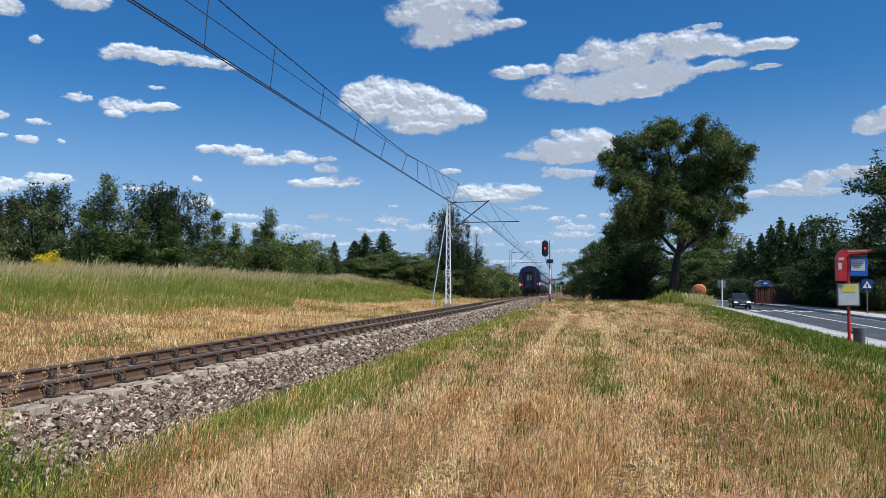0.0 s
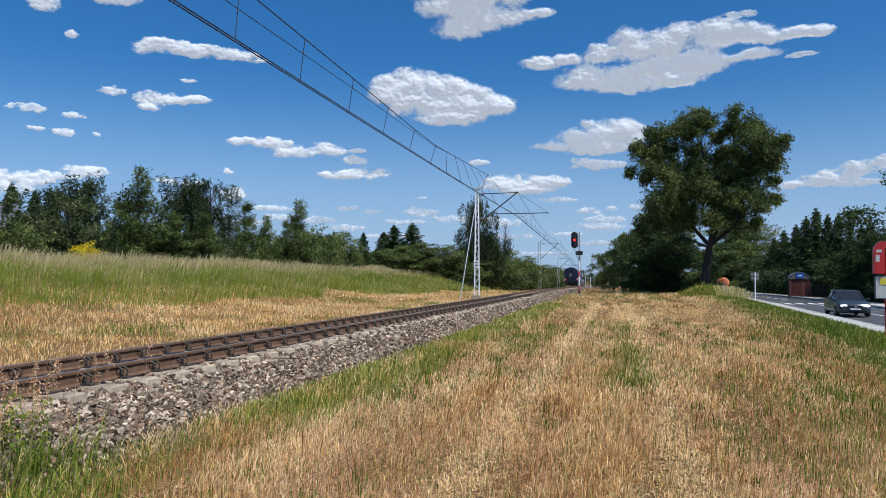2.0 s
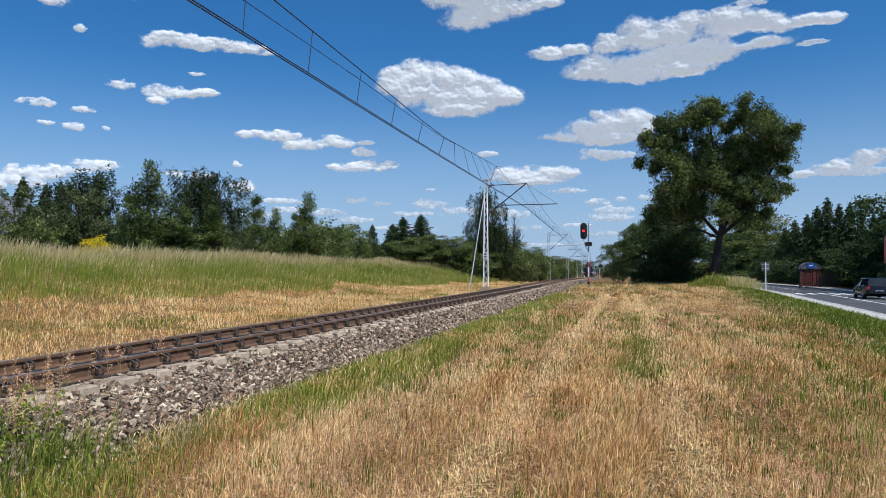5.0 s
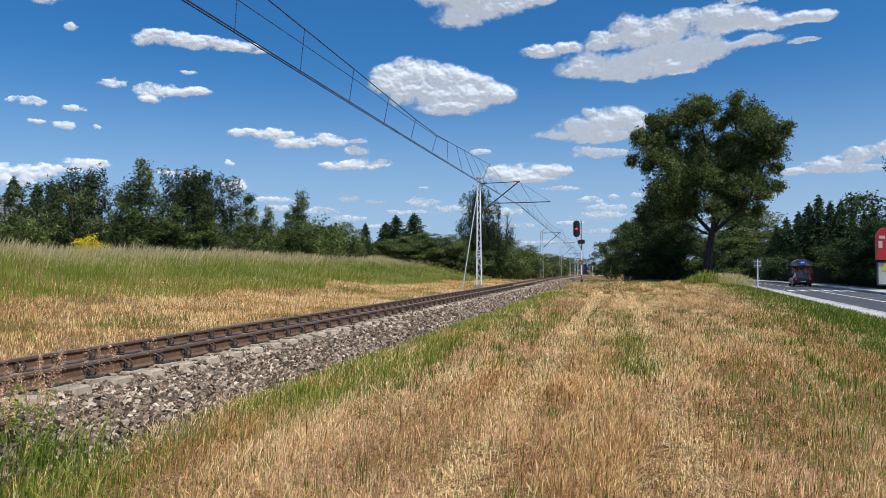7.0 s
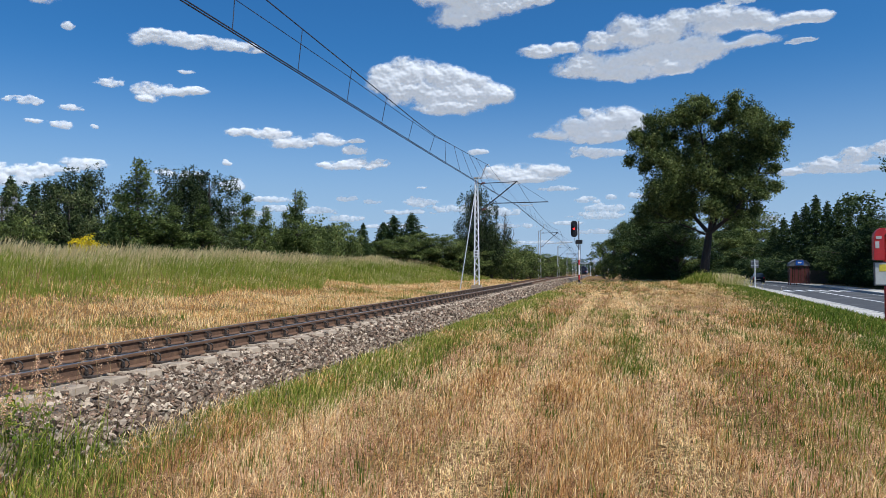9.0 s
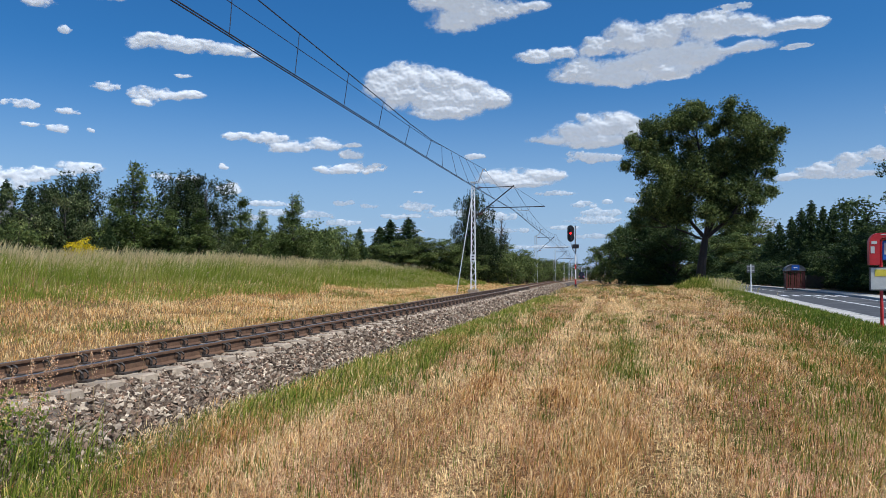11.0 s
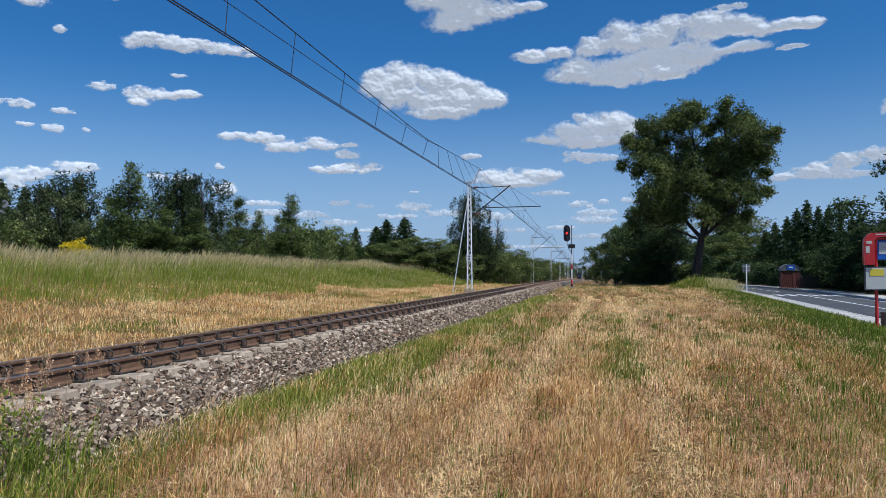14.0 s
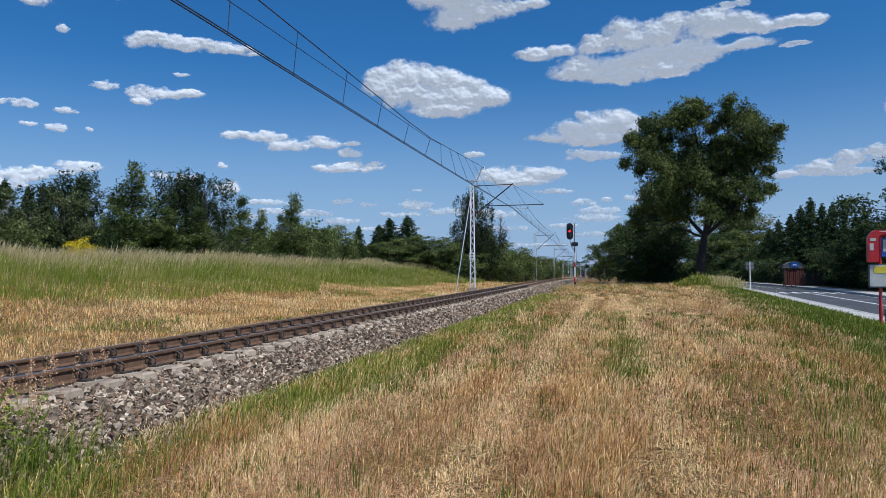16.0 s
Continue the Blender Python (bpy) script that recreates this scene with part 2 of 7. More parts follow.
def box(bm, x0, x1, y0, y1, z0, z1, bevel=0.0, m=None):
    r = bmesh.ops.create_cube(bm, size=1)["verts"]
    for v in r:
        v.co = Vector(((x0 + x1) / 2 + v.co.x * (x1 - x0), (y0 + y1) / 2 + v.co.y * (y1 - y0), (z0 + z1) / 2 + v.co.z * (z1 - z0)))
        if m is not None:
            v.co = m @ v.co
    if bevel:
        edges = list({e for v in r for e in v.link_edges})
        bmesh.ops.bevel(bm, geom=edges, offset=bevel, segments=2, affect="EDGES")
    return bm


def boxed(x0, x1, y0, y1, z0, z1, bevel=0.0, m=None):
    return box(bmesh.new(), x0, x1, y0, y1, z0, z1, bevel, m)


def bar(bm, a, b, w, d=None, sides=4):
    """A straight bar from a to b."""
    a, b = Vector(a), Vector(b)
    turn = (b - a).to_track_quat("Z", "Y").to_matrix()
    d = d or w
    rings = []
    for p in (a, b):
        rings.append([bm.verts.new(p + turn @ Vector((w * math.cos(t), d * math.sin(t), 0))) for t in [2 * math.pi * (i + 0.5) / sides for i in range(sides)]])
    for i in range(sides):
        j = (i + 1) % sides
        bm.faces.new((rings[0][i], rings[0][j], rings[1][j], rings[1][i]))
    bm.faces.new(rings[0][::-1])
    bm.faces.new(rings[1])
    return bm


def tube(points, radii, sides=6):
    """A bent tapering tube through points."""
    bm = bmesh.new()
    rings = []
    for i, p in enumerate(points):
        way = Vector(points[min(i + 1, len(points) - 1)]) - Vector(points[max(i - 1, 0)])
        turn = way.to_track_quat("Z", "Y").to_matrix()
        r = radii if isinstance(radii, (int, float)) else radii[i]
        rings.append([bm.verts.new(Vector(p) + turn @ Vector((r * math.cos(t), r * math.sin(t), 0))) for t in [2 * math.pi * k / sides for k in range(sides)]])
    for a, b in zip(rings, rings[1:]):
        for i in range(sides):
            j = (i + 1) % sides
            bm.faces.new((a[i], a[j], b[j], b[i]))
    bm.faces.new(rings[0][::-1])
    bm.faces.new(rings[-1])
    return bm


def loft(bm, sections, cap=True):
    """Joins closed rings of points (all with the same count) into a skin."""
    rings = [[bm.verts.new(p) for p in s] for s in sections]
    n = len(rings[0])
    for a, b in zip(rings, rings[1:]):
        for i in range(n):
            j = (i + 1) % n
            bm.faces.new((a[i], a[j], b[j], b[i]))
    if cap:
        bm.faces.new(rings[0][::-1])
        bm.faces.new(rings[-1])
    return bm


def smooth(ob, angle=40):
    ob.data.polygons.foreach_set("use_smooth", [True] * len(ob.data.polygons))
    ob.data.set_sharp_from_angle(angle=radians(angle))
    return ob


# ---- lie of the land ----
def fall(y):
    """How far track and field have dropped beyond the crest."""
    y = np.asarray(y, float)
    e = np.clip(y - 60, 0, None)
    d = np.where(e < 40, 0.0095 * e * e / 80, 0.0095 * (e - 20))
    return np.minimum(d, 5.5)


def track_x(y):
    y = np.asarray(y, float)
    e = np.clip(y - 20, 0, None)
    return -6.5 - np.where(e < 90, 0.031 * e * e / 180, 0.031 * (e - 45))


def kerb_x(y):
    return 8.6 + 0.06 * np.asarray(y, float)


def step(a, b, v):
    t = np.clip((v - a) / (b - a), 0, 1)
    return t * t * (3 - 2 * t)


ROAD_Z = -0.40


def land(x, y):
    """Height of the ground."""
    x, y = np.asarray(x, float), np.asarray(y, float)
    tx = x - (track_x(y) + 6.5)
    bank = 1.65 * step(-12.5, -24, tx) * (1 - 0.75 * step(75, 190, y)) + 0.15 * step(-9, -13, tx)
    rel = x - kerb_x(y)
    road_low = -0.30 * step(-3.2, -1.4, rel) - 0.4 * step(-1.3, -1.05, rel) + 0.42 * step(7.6, 8.0, rel)
    lumps = 0.05 * np.sin(x * 0.9 + 0.3 * y) * np.sin(y * 0.55 - 0.4 * x) + 0.03 * np.sin(x * 2.3 + 1.0) * np.sin(y * 1.7 + x)
    lumps = lumps * (1 - step(-4.0, -1.5, rel)) * step(5.0, 6.5, np.abs(tx + 6.5 + 0.0)) if np.ndim(x) else lumps
    under = -0.35 * (1 - step(1.6, 2.0, np.abs(tx + 6.5)))
    return bank + road_low + np.where(np.abs(tx + 6.5) < 2.2, 0, lumps) + under - fall(y)


# ---- setting ----
def spaced(stops):
    return np.concatenate([np.arange(a, b, d) for a, b, d in stops])


def sheet(name, xs, ys, height, mat):
    gx, gy = np.meshgrid(xs, ys)
    verts = np.stack([gx, gy, height(gx, gy)], -1).reshape(-1, 3)
    i = np.arange(len(ys) - 1)[:, None] * len(xs) + np.arange(len(xs) - 1)[None]
    faces = np.stack([i, i + 1, i + 1 + len(xs), i + len(xs)], -1).reshape(-1, 4)
    me = mesh_np(name, verts, faces, mat)
    me.polygons.foreach_set("use_smooth", [True] * len(faces))
    return new(name, me)


GX = spaced([(-3000, -200, 200), (-200, -60, 10), (-60, -32, 2), (-32, 34, 0.5), (34, 60, 3), (60, 200, 10), (200, 3001, 200)])
GY = spaced([(-600, -40, 60), (-40, 0, 4), (0, 40, 0.5), (40, 130, 1.5), (130, 300, 6), (300, 800, 20), (800, 4001, 200)])
tagged(sheet("ground", GX, GY, land, M_GROUND), "gently uneven ground under dry straw-coloured grass", "ground", kind="structure")


def along(name, offsets, ys, base, mat, label, category, lift=0.0):
    """A strip that follows a line: offsets are (sideways, height) pairs."""
    xs = base(ys)
    down = fall(ys)
    verts = np.array([[x + o, y, h + lift - d] for x, y, d in zip(xs, ys, down) for o, h in offsets])
    k = len(offsets)
    faces = [[r * k + c, r * k + c + 1, (r + 1) * k + c + 1, (r + 1) * k + c] for r in range(len(ys) - 1) for c in range(k - 1)]
    return tagged(new(name, mesh_np(name, verts, faces, mat)), label, category, kind="structure")


ROAD_Y = spaced([(-200, -30, 10), (-30, 160, 2.0), (160, 500, 20)])
along("road", [(0.0, -0.72), (0.0, ROAD_Z - 0.04), (3.2, ROAD_Z + 0.02), (6.4, ROAD_Z - 0.03), (6.4, -0.72)], ROAD_Y, kerb_x, M_ASPHALT, "dark grey asphalt two-lane road", "road")
pavement = along("pavement", [(-1.3, -0.6), (-1.3, -0.27), (-0.14, -0.285), (-0.14, -0.6)], ROAD_Y, kerb_x, M_PAVING, "pale concrete slab footway beside the road", "pavement")
along("pavement_far", [(6.56, -0.6), (6.56, -0.27), (8.3, -0.25), (8.3, -0.6)], ROAD_Y, kerb_x, M_PAVING, "pale concrete footway across the road", "pavement")
kerb_near = along("kerb", [(-0.136, -0.6), (-0.136, -0.27), (-0.115, -0.262), (-0.02, -0.265), (0.0, -0.285), (0.0, -0.6)], ROAD_Y, kerb_x, M_KERB, "raised pale concrete kerb", "kerb")
kerb_far = along("kerb", [(6.404, -0.6), (6.404, -0.285), (6.425, -0.265), (6.53, -0.262), (6.552, -0.27), (6.552, -0.6)], ROAD_Y, kerb_x, M_KERB, "raised pale concrete kerb", "kerb")


def road_mark(x0, x1, y0, y1):
    """Painted mark; x from the near kerb."""
    ys = np.linspace(y0, y1, max(2, int((y1 - y0) / 2) + 1))
    vs = np.array([[kerb_x(y) + x, y, ROAD_Z + 0.03 - 0.06 * abs(x - 3.2) / 3.2 * 0.8 - fall(y)] for y in ys for x in (x0, x1)])
    fs = [[2 * i, 2 * i + 1, 2 * i + 3, 2 * i + 2] for i in range(len(ys) - 1)]
    return tagged(new("road_marking", mesh_np("road_marking", vs, fs, M_LINE)), "worn white painted line on the asphalt", "road marking", "road markings", "structure")


road_mark(3.1, 3.28, 20, 64.5)
for y in np.arange(-8, 18, 6.0):
    road_mark(3.1, 3.28, y, y + 4.0)
for y in np.arange(80, 170, 6.0):
    road_mark(3.1, 3.28, y, y + 4.0)
for i in range(7):
    road_mark(0.35 + 0.9 * i, 0.8 + 0.9 * i, 66.0, 70.0)
road_mark(0.25, 0.37, 30, 62)
road_mark(6.0, 6.12, 20, 62)

# ---- railway ----
BED_Y = spaced([(-30, 140, 1.0), (140, 700, 10)])
RZ, CANT = 0.585, 0.035         # rail head height at the centre; half the cant


def bed_h(o):
    return 0.345 + CANT * o / 0.75


along("trackbed", [(-2.3, 0.02), (-1.6, bed_h(-1.6)), (-1.0, bed_h(-1.0) - 0.02), (0.0, bed_h(0) - 0.05), (1.0, bed_h(1.0) - 0.02), (1.5, bed_h(1.5) - 0.03), (2.05, -0.03)], BED_Y, track_x, M_BALLAST, "crushed stone bed under the railway track, darkened as shade between the stones", "ballast bed")


def rail(name, side):
    prof = [(-0.07, 0.0), (-0.07, 0.012), (-0.012, 0.032), (-0.009, 0.12), (-0.034, 0.135), (-0.036, 0.16), (-0.03, 0.17), (0.03, 0.17), (0.036, 0.16), (0.034, 0.135), (0.009, 0.12), (0.012, 0.032), (0.07, 0.012), (0.07, 0.0)]
    k = len(prof)
    ys = BED_Y
    xs, down = track_x(ys) + side * 0.752, fall(ys)
    z0 = RZ - 0.17 + side * CANT
    verts = np.array([[x + o, y, z0 + h - d] for x, y, d in zip(xs, ys, down) for o, h in prof])
    faces = [[r * k + c, r * k + (c + 1) % k, (r + 1) * k + (c + 1) % k, (r + 1) * k + c] for r in range(len(ys) - 1) for c in range(k)]
    body = [f for i, f in enumerate(faces) if i % k != 6]
    top = [f for i, f in enumerate(faces) if i % k == 6]
    t = thing(name, "rust-brown steel rail with a worn running surface", "rail", "rails of the track")
    part("rail_body", mesh_np("rail_body", verts, body, M_RAIL), None, t)
    used = sorted({v for f in top for v in f})
    where = {v: i for i, v in enumerate(used)}
    part("running_surface", mesh_np("running_surface", verts[used], [[where[v] for v in f] for f in top], M_RAILTOP), None, t, "worn polished rail head")
    return t


rail("rail", 1)
rail("rail", -1)


def sleeper_mesh():
    bm = bmesh.new()
    secs = []
    for x, w, h in ((-1.25, 0.26, 0.20), (-1.2, 0.29, 0.215), (-0.5, 0.29, 0.215), (-0.35, 0.2, 0.16), (0.35, 0.2, 0.16), (0.5, 0.29, 0.215), (1.2, 0.29, 0.215), (1.25, 0.26, 0.20)):
        b, t = w / 2, w / 2 * 0.82
        secs.append([(x, -b, -0.02), (x, b, -0.02), (x, b * 0.97, h - 0.04), (x, t, h), (x, -t, h), (x, -b * 0.97, h - 0.04)])
    loft(bm, secs)
    bmesh.ops.recalc_face_normals(bm, faces=bm.faces[:])
    me = bpy.data.meshes.new("sleeper")
    bm.to_mesh(me)
    bm.free()
    me.materials.append(M_CONCRETE)
    return me


def clip_mesh():
    """Rail fastening: ribbed plate, a coiled spring clip and its bolt."""
    bm = boxed(-0.11, 0.06, -0.08, 0.08, 0.0, 0.025, 0.004)
    for dy in (-0.045, 0.045):
        pts = [(0.03 + 0.058 * math.cos(a), dy + 0.01 * math.sin(a), 0.078 + 0.058 * math.sin(a)) for a in [2 * math.pi * k / 9 for k in range(10)]]
        ring = tube(pts, 0.0115, 4)
        me = bpy.data.meshes.new("ring")
        ring.to_mesh(me)
        ring.free()
        bm.from_mesh(me)
        bpy.data.meshes.remove(me)
    bar(bm, (0.02, 0, 0.02), (0.02, 0, 0.11), 0.02, sides=6)
    me = bpy.data.meshes.new("rail_clip")
    bmesh.ops.recalc_face_normals(bm, faces=bm.faces[:])
    bm.to_mesh(me)
    bm.free()
    me.materials.append(M_CLIP)
    return me


def sleepers():
    me, clip = sleeper_mesh(), clip_mesh()
    slope = math.degrees(math.atan2(CANT, 0.75))
    far = []
    y = -6.0
    while y < 330:
        m = pose(float(track_x(y)), y, RZ - 0.17 - 0.215 - 0.004 - float(fall(y)), 0, -slope, 0)
        if y < 110:
            s = tagged(new("sleeper", me), "weathered concrete railway sleeper bedded in crushed stone", "sleeper", "sleepers of the track")
            s.matrix_basis = m
            if 1.0 < y < 52:
                for x, turn in ((0.84, 180), (0.66, 0), (-0.66, 180), (-0.84, 0)):
                    c = new("rail_clip", clip)
                    c.parent = s
                    c.matrix_basis = pose(x, 0, 0.213, 0, 0, turn)
        else:
            far.append(m)
        y += 0.62
    bm = bmesh.new()
    for m in far:
        q = bmesh.ops.create_cube(bm, size=1)["verts"]
        for v in q:
            v.co = m @ Vector((v.co.x * 2.5, v.co.y * 0.28, 0.1 + v.co.z * 0.22))
    tagged(part("far_sleepers", bm, M_CONCRETE), "distant row of concrete sleepers", "sleepers", kind="stuff")


sleepers()


def stones():
    """Crushed stone on the shoulders and between the sleepers: flat shards that mostly lie on their broad side."""
    rng = np.random.default_rng(4)
    base = np.array([[x, y, z] for x in (-1, 1) for y in (-1, 1) for z in (-1, 1)]) * 0.72
    quad = [(0, 1, 3, 2), (4, 6, 7, 5), (0, 4, 5, 1), (2, 3, 7, 6), (0, 2, 6, 4), (1, 5, 7, 3)]
    tri = np.array([t for q in quad for t in ((q[0], q[1], q[2]), (q[0], q[2], q[3]))])
    shapes = np.array([(base + 0.34 * rng.standard_normal(base.shape)) * (1.25, 0.9, 0.58) for _ in range(40)])
    ys = np.concatenate([-6 + 9 * rng.random(7000), 3 + 11 * rng.random(29000), 14 + 18 * rng.random(15000), 32 + 55 * rng.random(11000)])
    n = len(ys)
    u = rng.random(n)
    o = np.where(u < 0.8, 0.85 + 1.4 * rng.random(n) ** 1.12, -1.9 + 2.9 * rng.random(n))
    o = o + 0.12 * rng.standard_normal(n) * (o > 1.9)
    h = np.interp(o, [-2.3, -1.6, -1.0, 0, 1.0, 1.5, 2.05, 2.4], [0.02, bed_h(-1.6), bed_h(-1) - 0.02, bed_h(0) - 0.05, bed_h(1) - 0.02, bed_h(1.5) - 0.03, -0.03, -0.03])
    phase = np.abs((ys + 6.0 + 0.31) % 0.62 - 0.31)
    keep = (np.abs(o) > 1.29) | (phase > 0.165)
    ys, o, h = ys[keep], o[keep], h[keep]
    n = len(ys)
    r = np.where(ys < 14, 0.016 + 0.022 * rng.random(n) ** 1.5, 0.024 + 0.024 * rng.random(n))
    r = np.where(ys > 32, r * 1.25, r)
    slope = np.where(o > 1.5, -0.6, 0.0)
    tilt, roll, spin = slope + 0.42 * rng.standard_normal(n), 0.42 * rng.standard_normal(n), rng.random(n) * 6.283
    v = shapes[np.arange(n) % 40] * r[:, None, None]
    for ang, i, j in ((spin, 0, 1), (roll, 1, 2), (-tilt, 0, 2)):
        c, s = np.cos(ang)[:, None], np.sin(ang)[:, None]
        v[:, :, i], v[:, :, j] = c * v[:, :, i] - s * v[:, :, j], s * v[:, :, i] + c * v[:, :, j]
    lift = r * (0.2 + 0.75 * rng.random(n)) + np.where((o > 0.75) & (o < 1.25), 0.03, 0.0) - np.where((o > 1.2) & (o < 1.6), 0.022, 0.0)
    v += np.stack([track_x(ys) + o, ys, h + lift - fall(ys)], 1)[:, None]
    faces = (np.arange(n)[:, None, None] * 8 + tri[None]).reshape(-1, 3)
    me = mesh_np("ballast_stones", v.reshape(-1, 3), faces, M_STONE, np.repeat(rng.random(n) ** 1.15, 8))
    tagged(new("ballast_stones", me), "loose sharp grey and reddish crushed stones along the track", "gravel", kind="stuff")


stones()


# ---- overhead line ----
def lattice_mast(x, y, z, h, label):
    """Tapered mast of two channels with zigzag lacing, foundation, arms and plate."""
    t = thing("lattice_mast", label, "mast", "masts of the overhead line", at=pose(x, y, z))
    part("foundation", boxed(-0.35, 0.35, -0.3, 0.3, -0.6, 0.12, 0.03), M_CONCRETE, t)
    def half(zz):
        return 0.175 - 0.085 * zz / h
    for sx in (-1, 1):
        for sy in (-1, 1):
            part("leg", bar(bmesh.new(), (sx * half(0), sy * 0.11, 0.1), (sx * half(h), sy * 0.08, h), 0.03, sides=4), M_WHITE, t)
    n = 18
    for sy in (-1, 1):
        for i in range(n):
            z0, z1 = 0.15 + (h - 0.3) * i / n, 0.15 + (h - 0.3) * (i + 1) / n
            s = 1 if i % 2 else -1
            part("lacing", bar(bmesh.new(), (s * half(z0), sy * 0.1, z0), (-s * half(z1), sy * 0.1, z1), 0.018, sides=4), M_WHITE, t)
    part("cap", boxed(-0.2, 0.2, -0.14, 0.14, h, h + 0.1, 0.01), M_GALV, t)
    return t


def cantilever(t, h, reach, rake=2.9, drop=1.8):
    """Tie, raking tube and registration arm with insulators."""
    part("top_tie", tube([(0.1, 0, h - 0.36), (rake, 0, h - 0.3)], 0.03), M_BLACK, t)
    part("raking_tube", tube([(0.2, 0, h - drop - 0.6), (rake + 0.05, 0, h - 0.25)], 0.042), M_BLACK, t)
    part("registration_arm", tube([(1.1, 0, h - drop), (reach, 0, h - drop + 0.02)], 0.035), M_BLACK, t)
    part("steady_arm", tube([(reach * 0.62, 0, h - drop - 0.2), (reach * 0.78, 0, h - drop - 0.24), (reach * 0.8, 0, h - drop)], 0.022), M_GALV, t)
    part("arm_tie", tube([(rake, 0, h - 0.3), (reach, 0, h - drop + 0.02)], 0.012), M_CABLE, t)
    for p in ((0.36, h - 0.36), (0.42, h - drop - 0.45)):
        bm = bmesh.new()
        for k in range(4):
            bar(bm, (p[0] + 0.07 * k, 0, p[1] + 0.02 * k), (p[0] + 0.07 * k + 0.03, 0, p[1] + 0.02 * k + 0.01), 0.075, sides=8)
        part("insulator", bm, M_REDDARK, t)


MAST_H = 7.74
m1 = lattice_mast(-9.8, 51.9, 0.28, MAST_H, "white lattice steel mast with a guy stay beside the track")
cantilever(m1, MAST_H, 5.1)
plate = part("number_plate", boxed(-0.2, 0.2, -0.17, -0.14, 2.1, 2.62, 0.01), M_WHITE, m1, "white enamel plate with dark bars")
for z in (2.22, 2.42):
    part("number_bar", boxed(-0.08, 0.08, -0.176, -0.172, z, z + 0.1), M_BLACK, plate)
part("guy_wire", tube([(-0.1, 0.0, MAST_H - 1.0), (-0.75, -2.2, -0.1)], 0.035), M_GALV, m1, "pale stay running down to the ground")
part("hook_bracket", tube([(0.1, 0, MAST_H), (0.35, 0, MAST_H + 0.0), (0.5, 0, MAST_H + 0.4), (0.72, 0, MAST_H + 0.95), (0.88, 0, MAST_H + 1.0), (0.92, 0, MAST_H + 0.85)], 0.045), M_GALV, m1)


def plain_mast(x, y, z, h, reach):
    t = thing("lattice_mast", "slim grey steel mast holding the overhead line", "mast", "masts of the overhead line", at=pose(x, y, z))
    part("foundation", boxed(-0.3, 0.3, -0.3, 0.3, -0.6, 0.15, 0.03), M_CONCRETE, t)
    for sx in (-1, 1):
        part("leg", bar(bmesh.new(), (sx * 0.2, 0, 0), (sx * 0.13, 0, h), 0.065, sides=4), M_GALV, t)
    for i in range(8):
        z0 = 0.4 + (h - 0.6) * i / 7
        part("batten", bar(bmesh.new(), (-0.19, 0, z0), (0.19, 0, z0), 0.03, sides=4), M_GALV, t)
    part("number_plate", boxed(-0.2, 0.2, -0.1, -0.06, 2.3, 2.7, 0.01), M_WHITE, t)
    part("hook_bracket", tube([(0.1, 0, h), (0.45, 0, h + 0.1), (0.6, 0, h + 0.5), (0.75, 0, h + 0.95), (0.95, 0, h + 0.9)], 0.05), M_GALV, t)
    cantilever(t, h, reach, 2.6)
    return t


for y in (106.0, 163.0, 220.0, 277.0, 334.0, 391.0):
    plain_mast(float(track_x(y)) - 3.1, y, 0.15 - float(fall(y)), 7.0, 4.6)


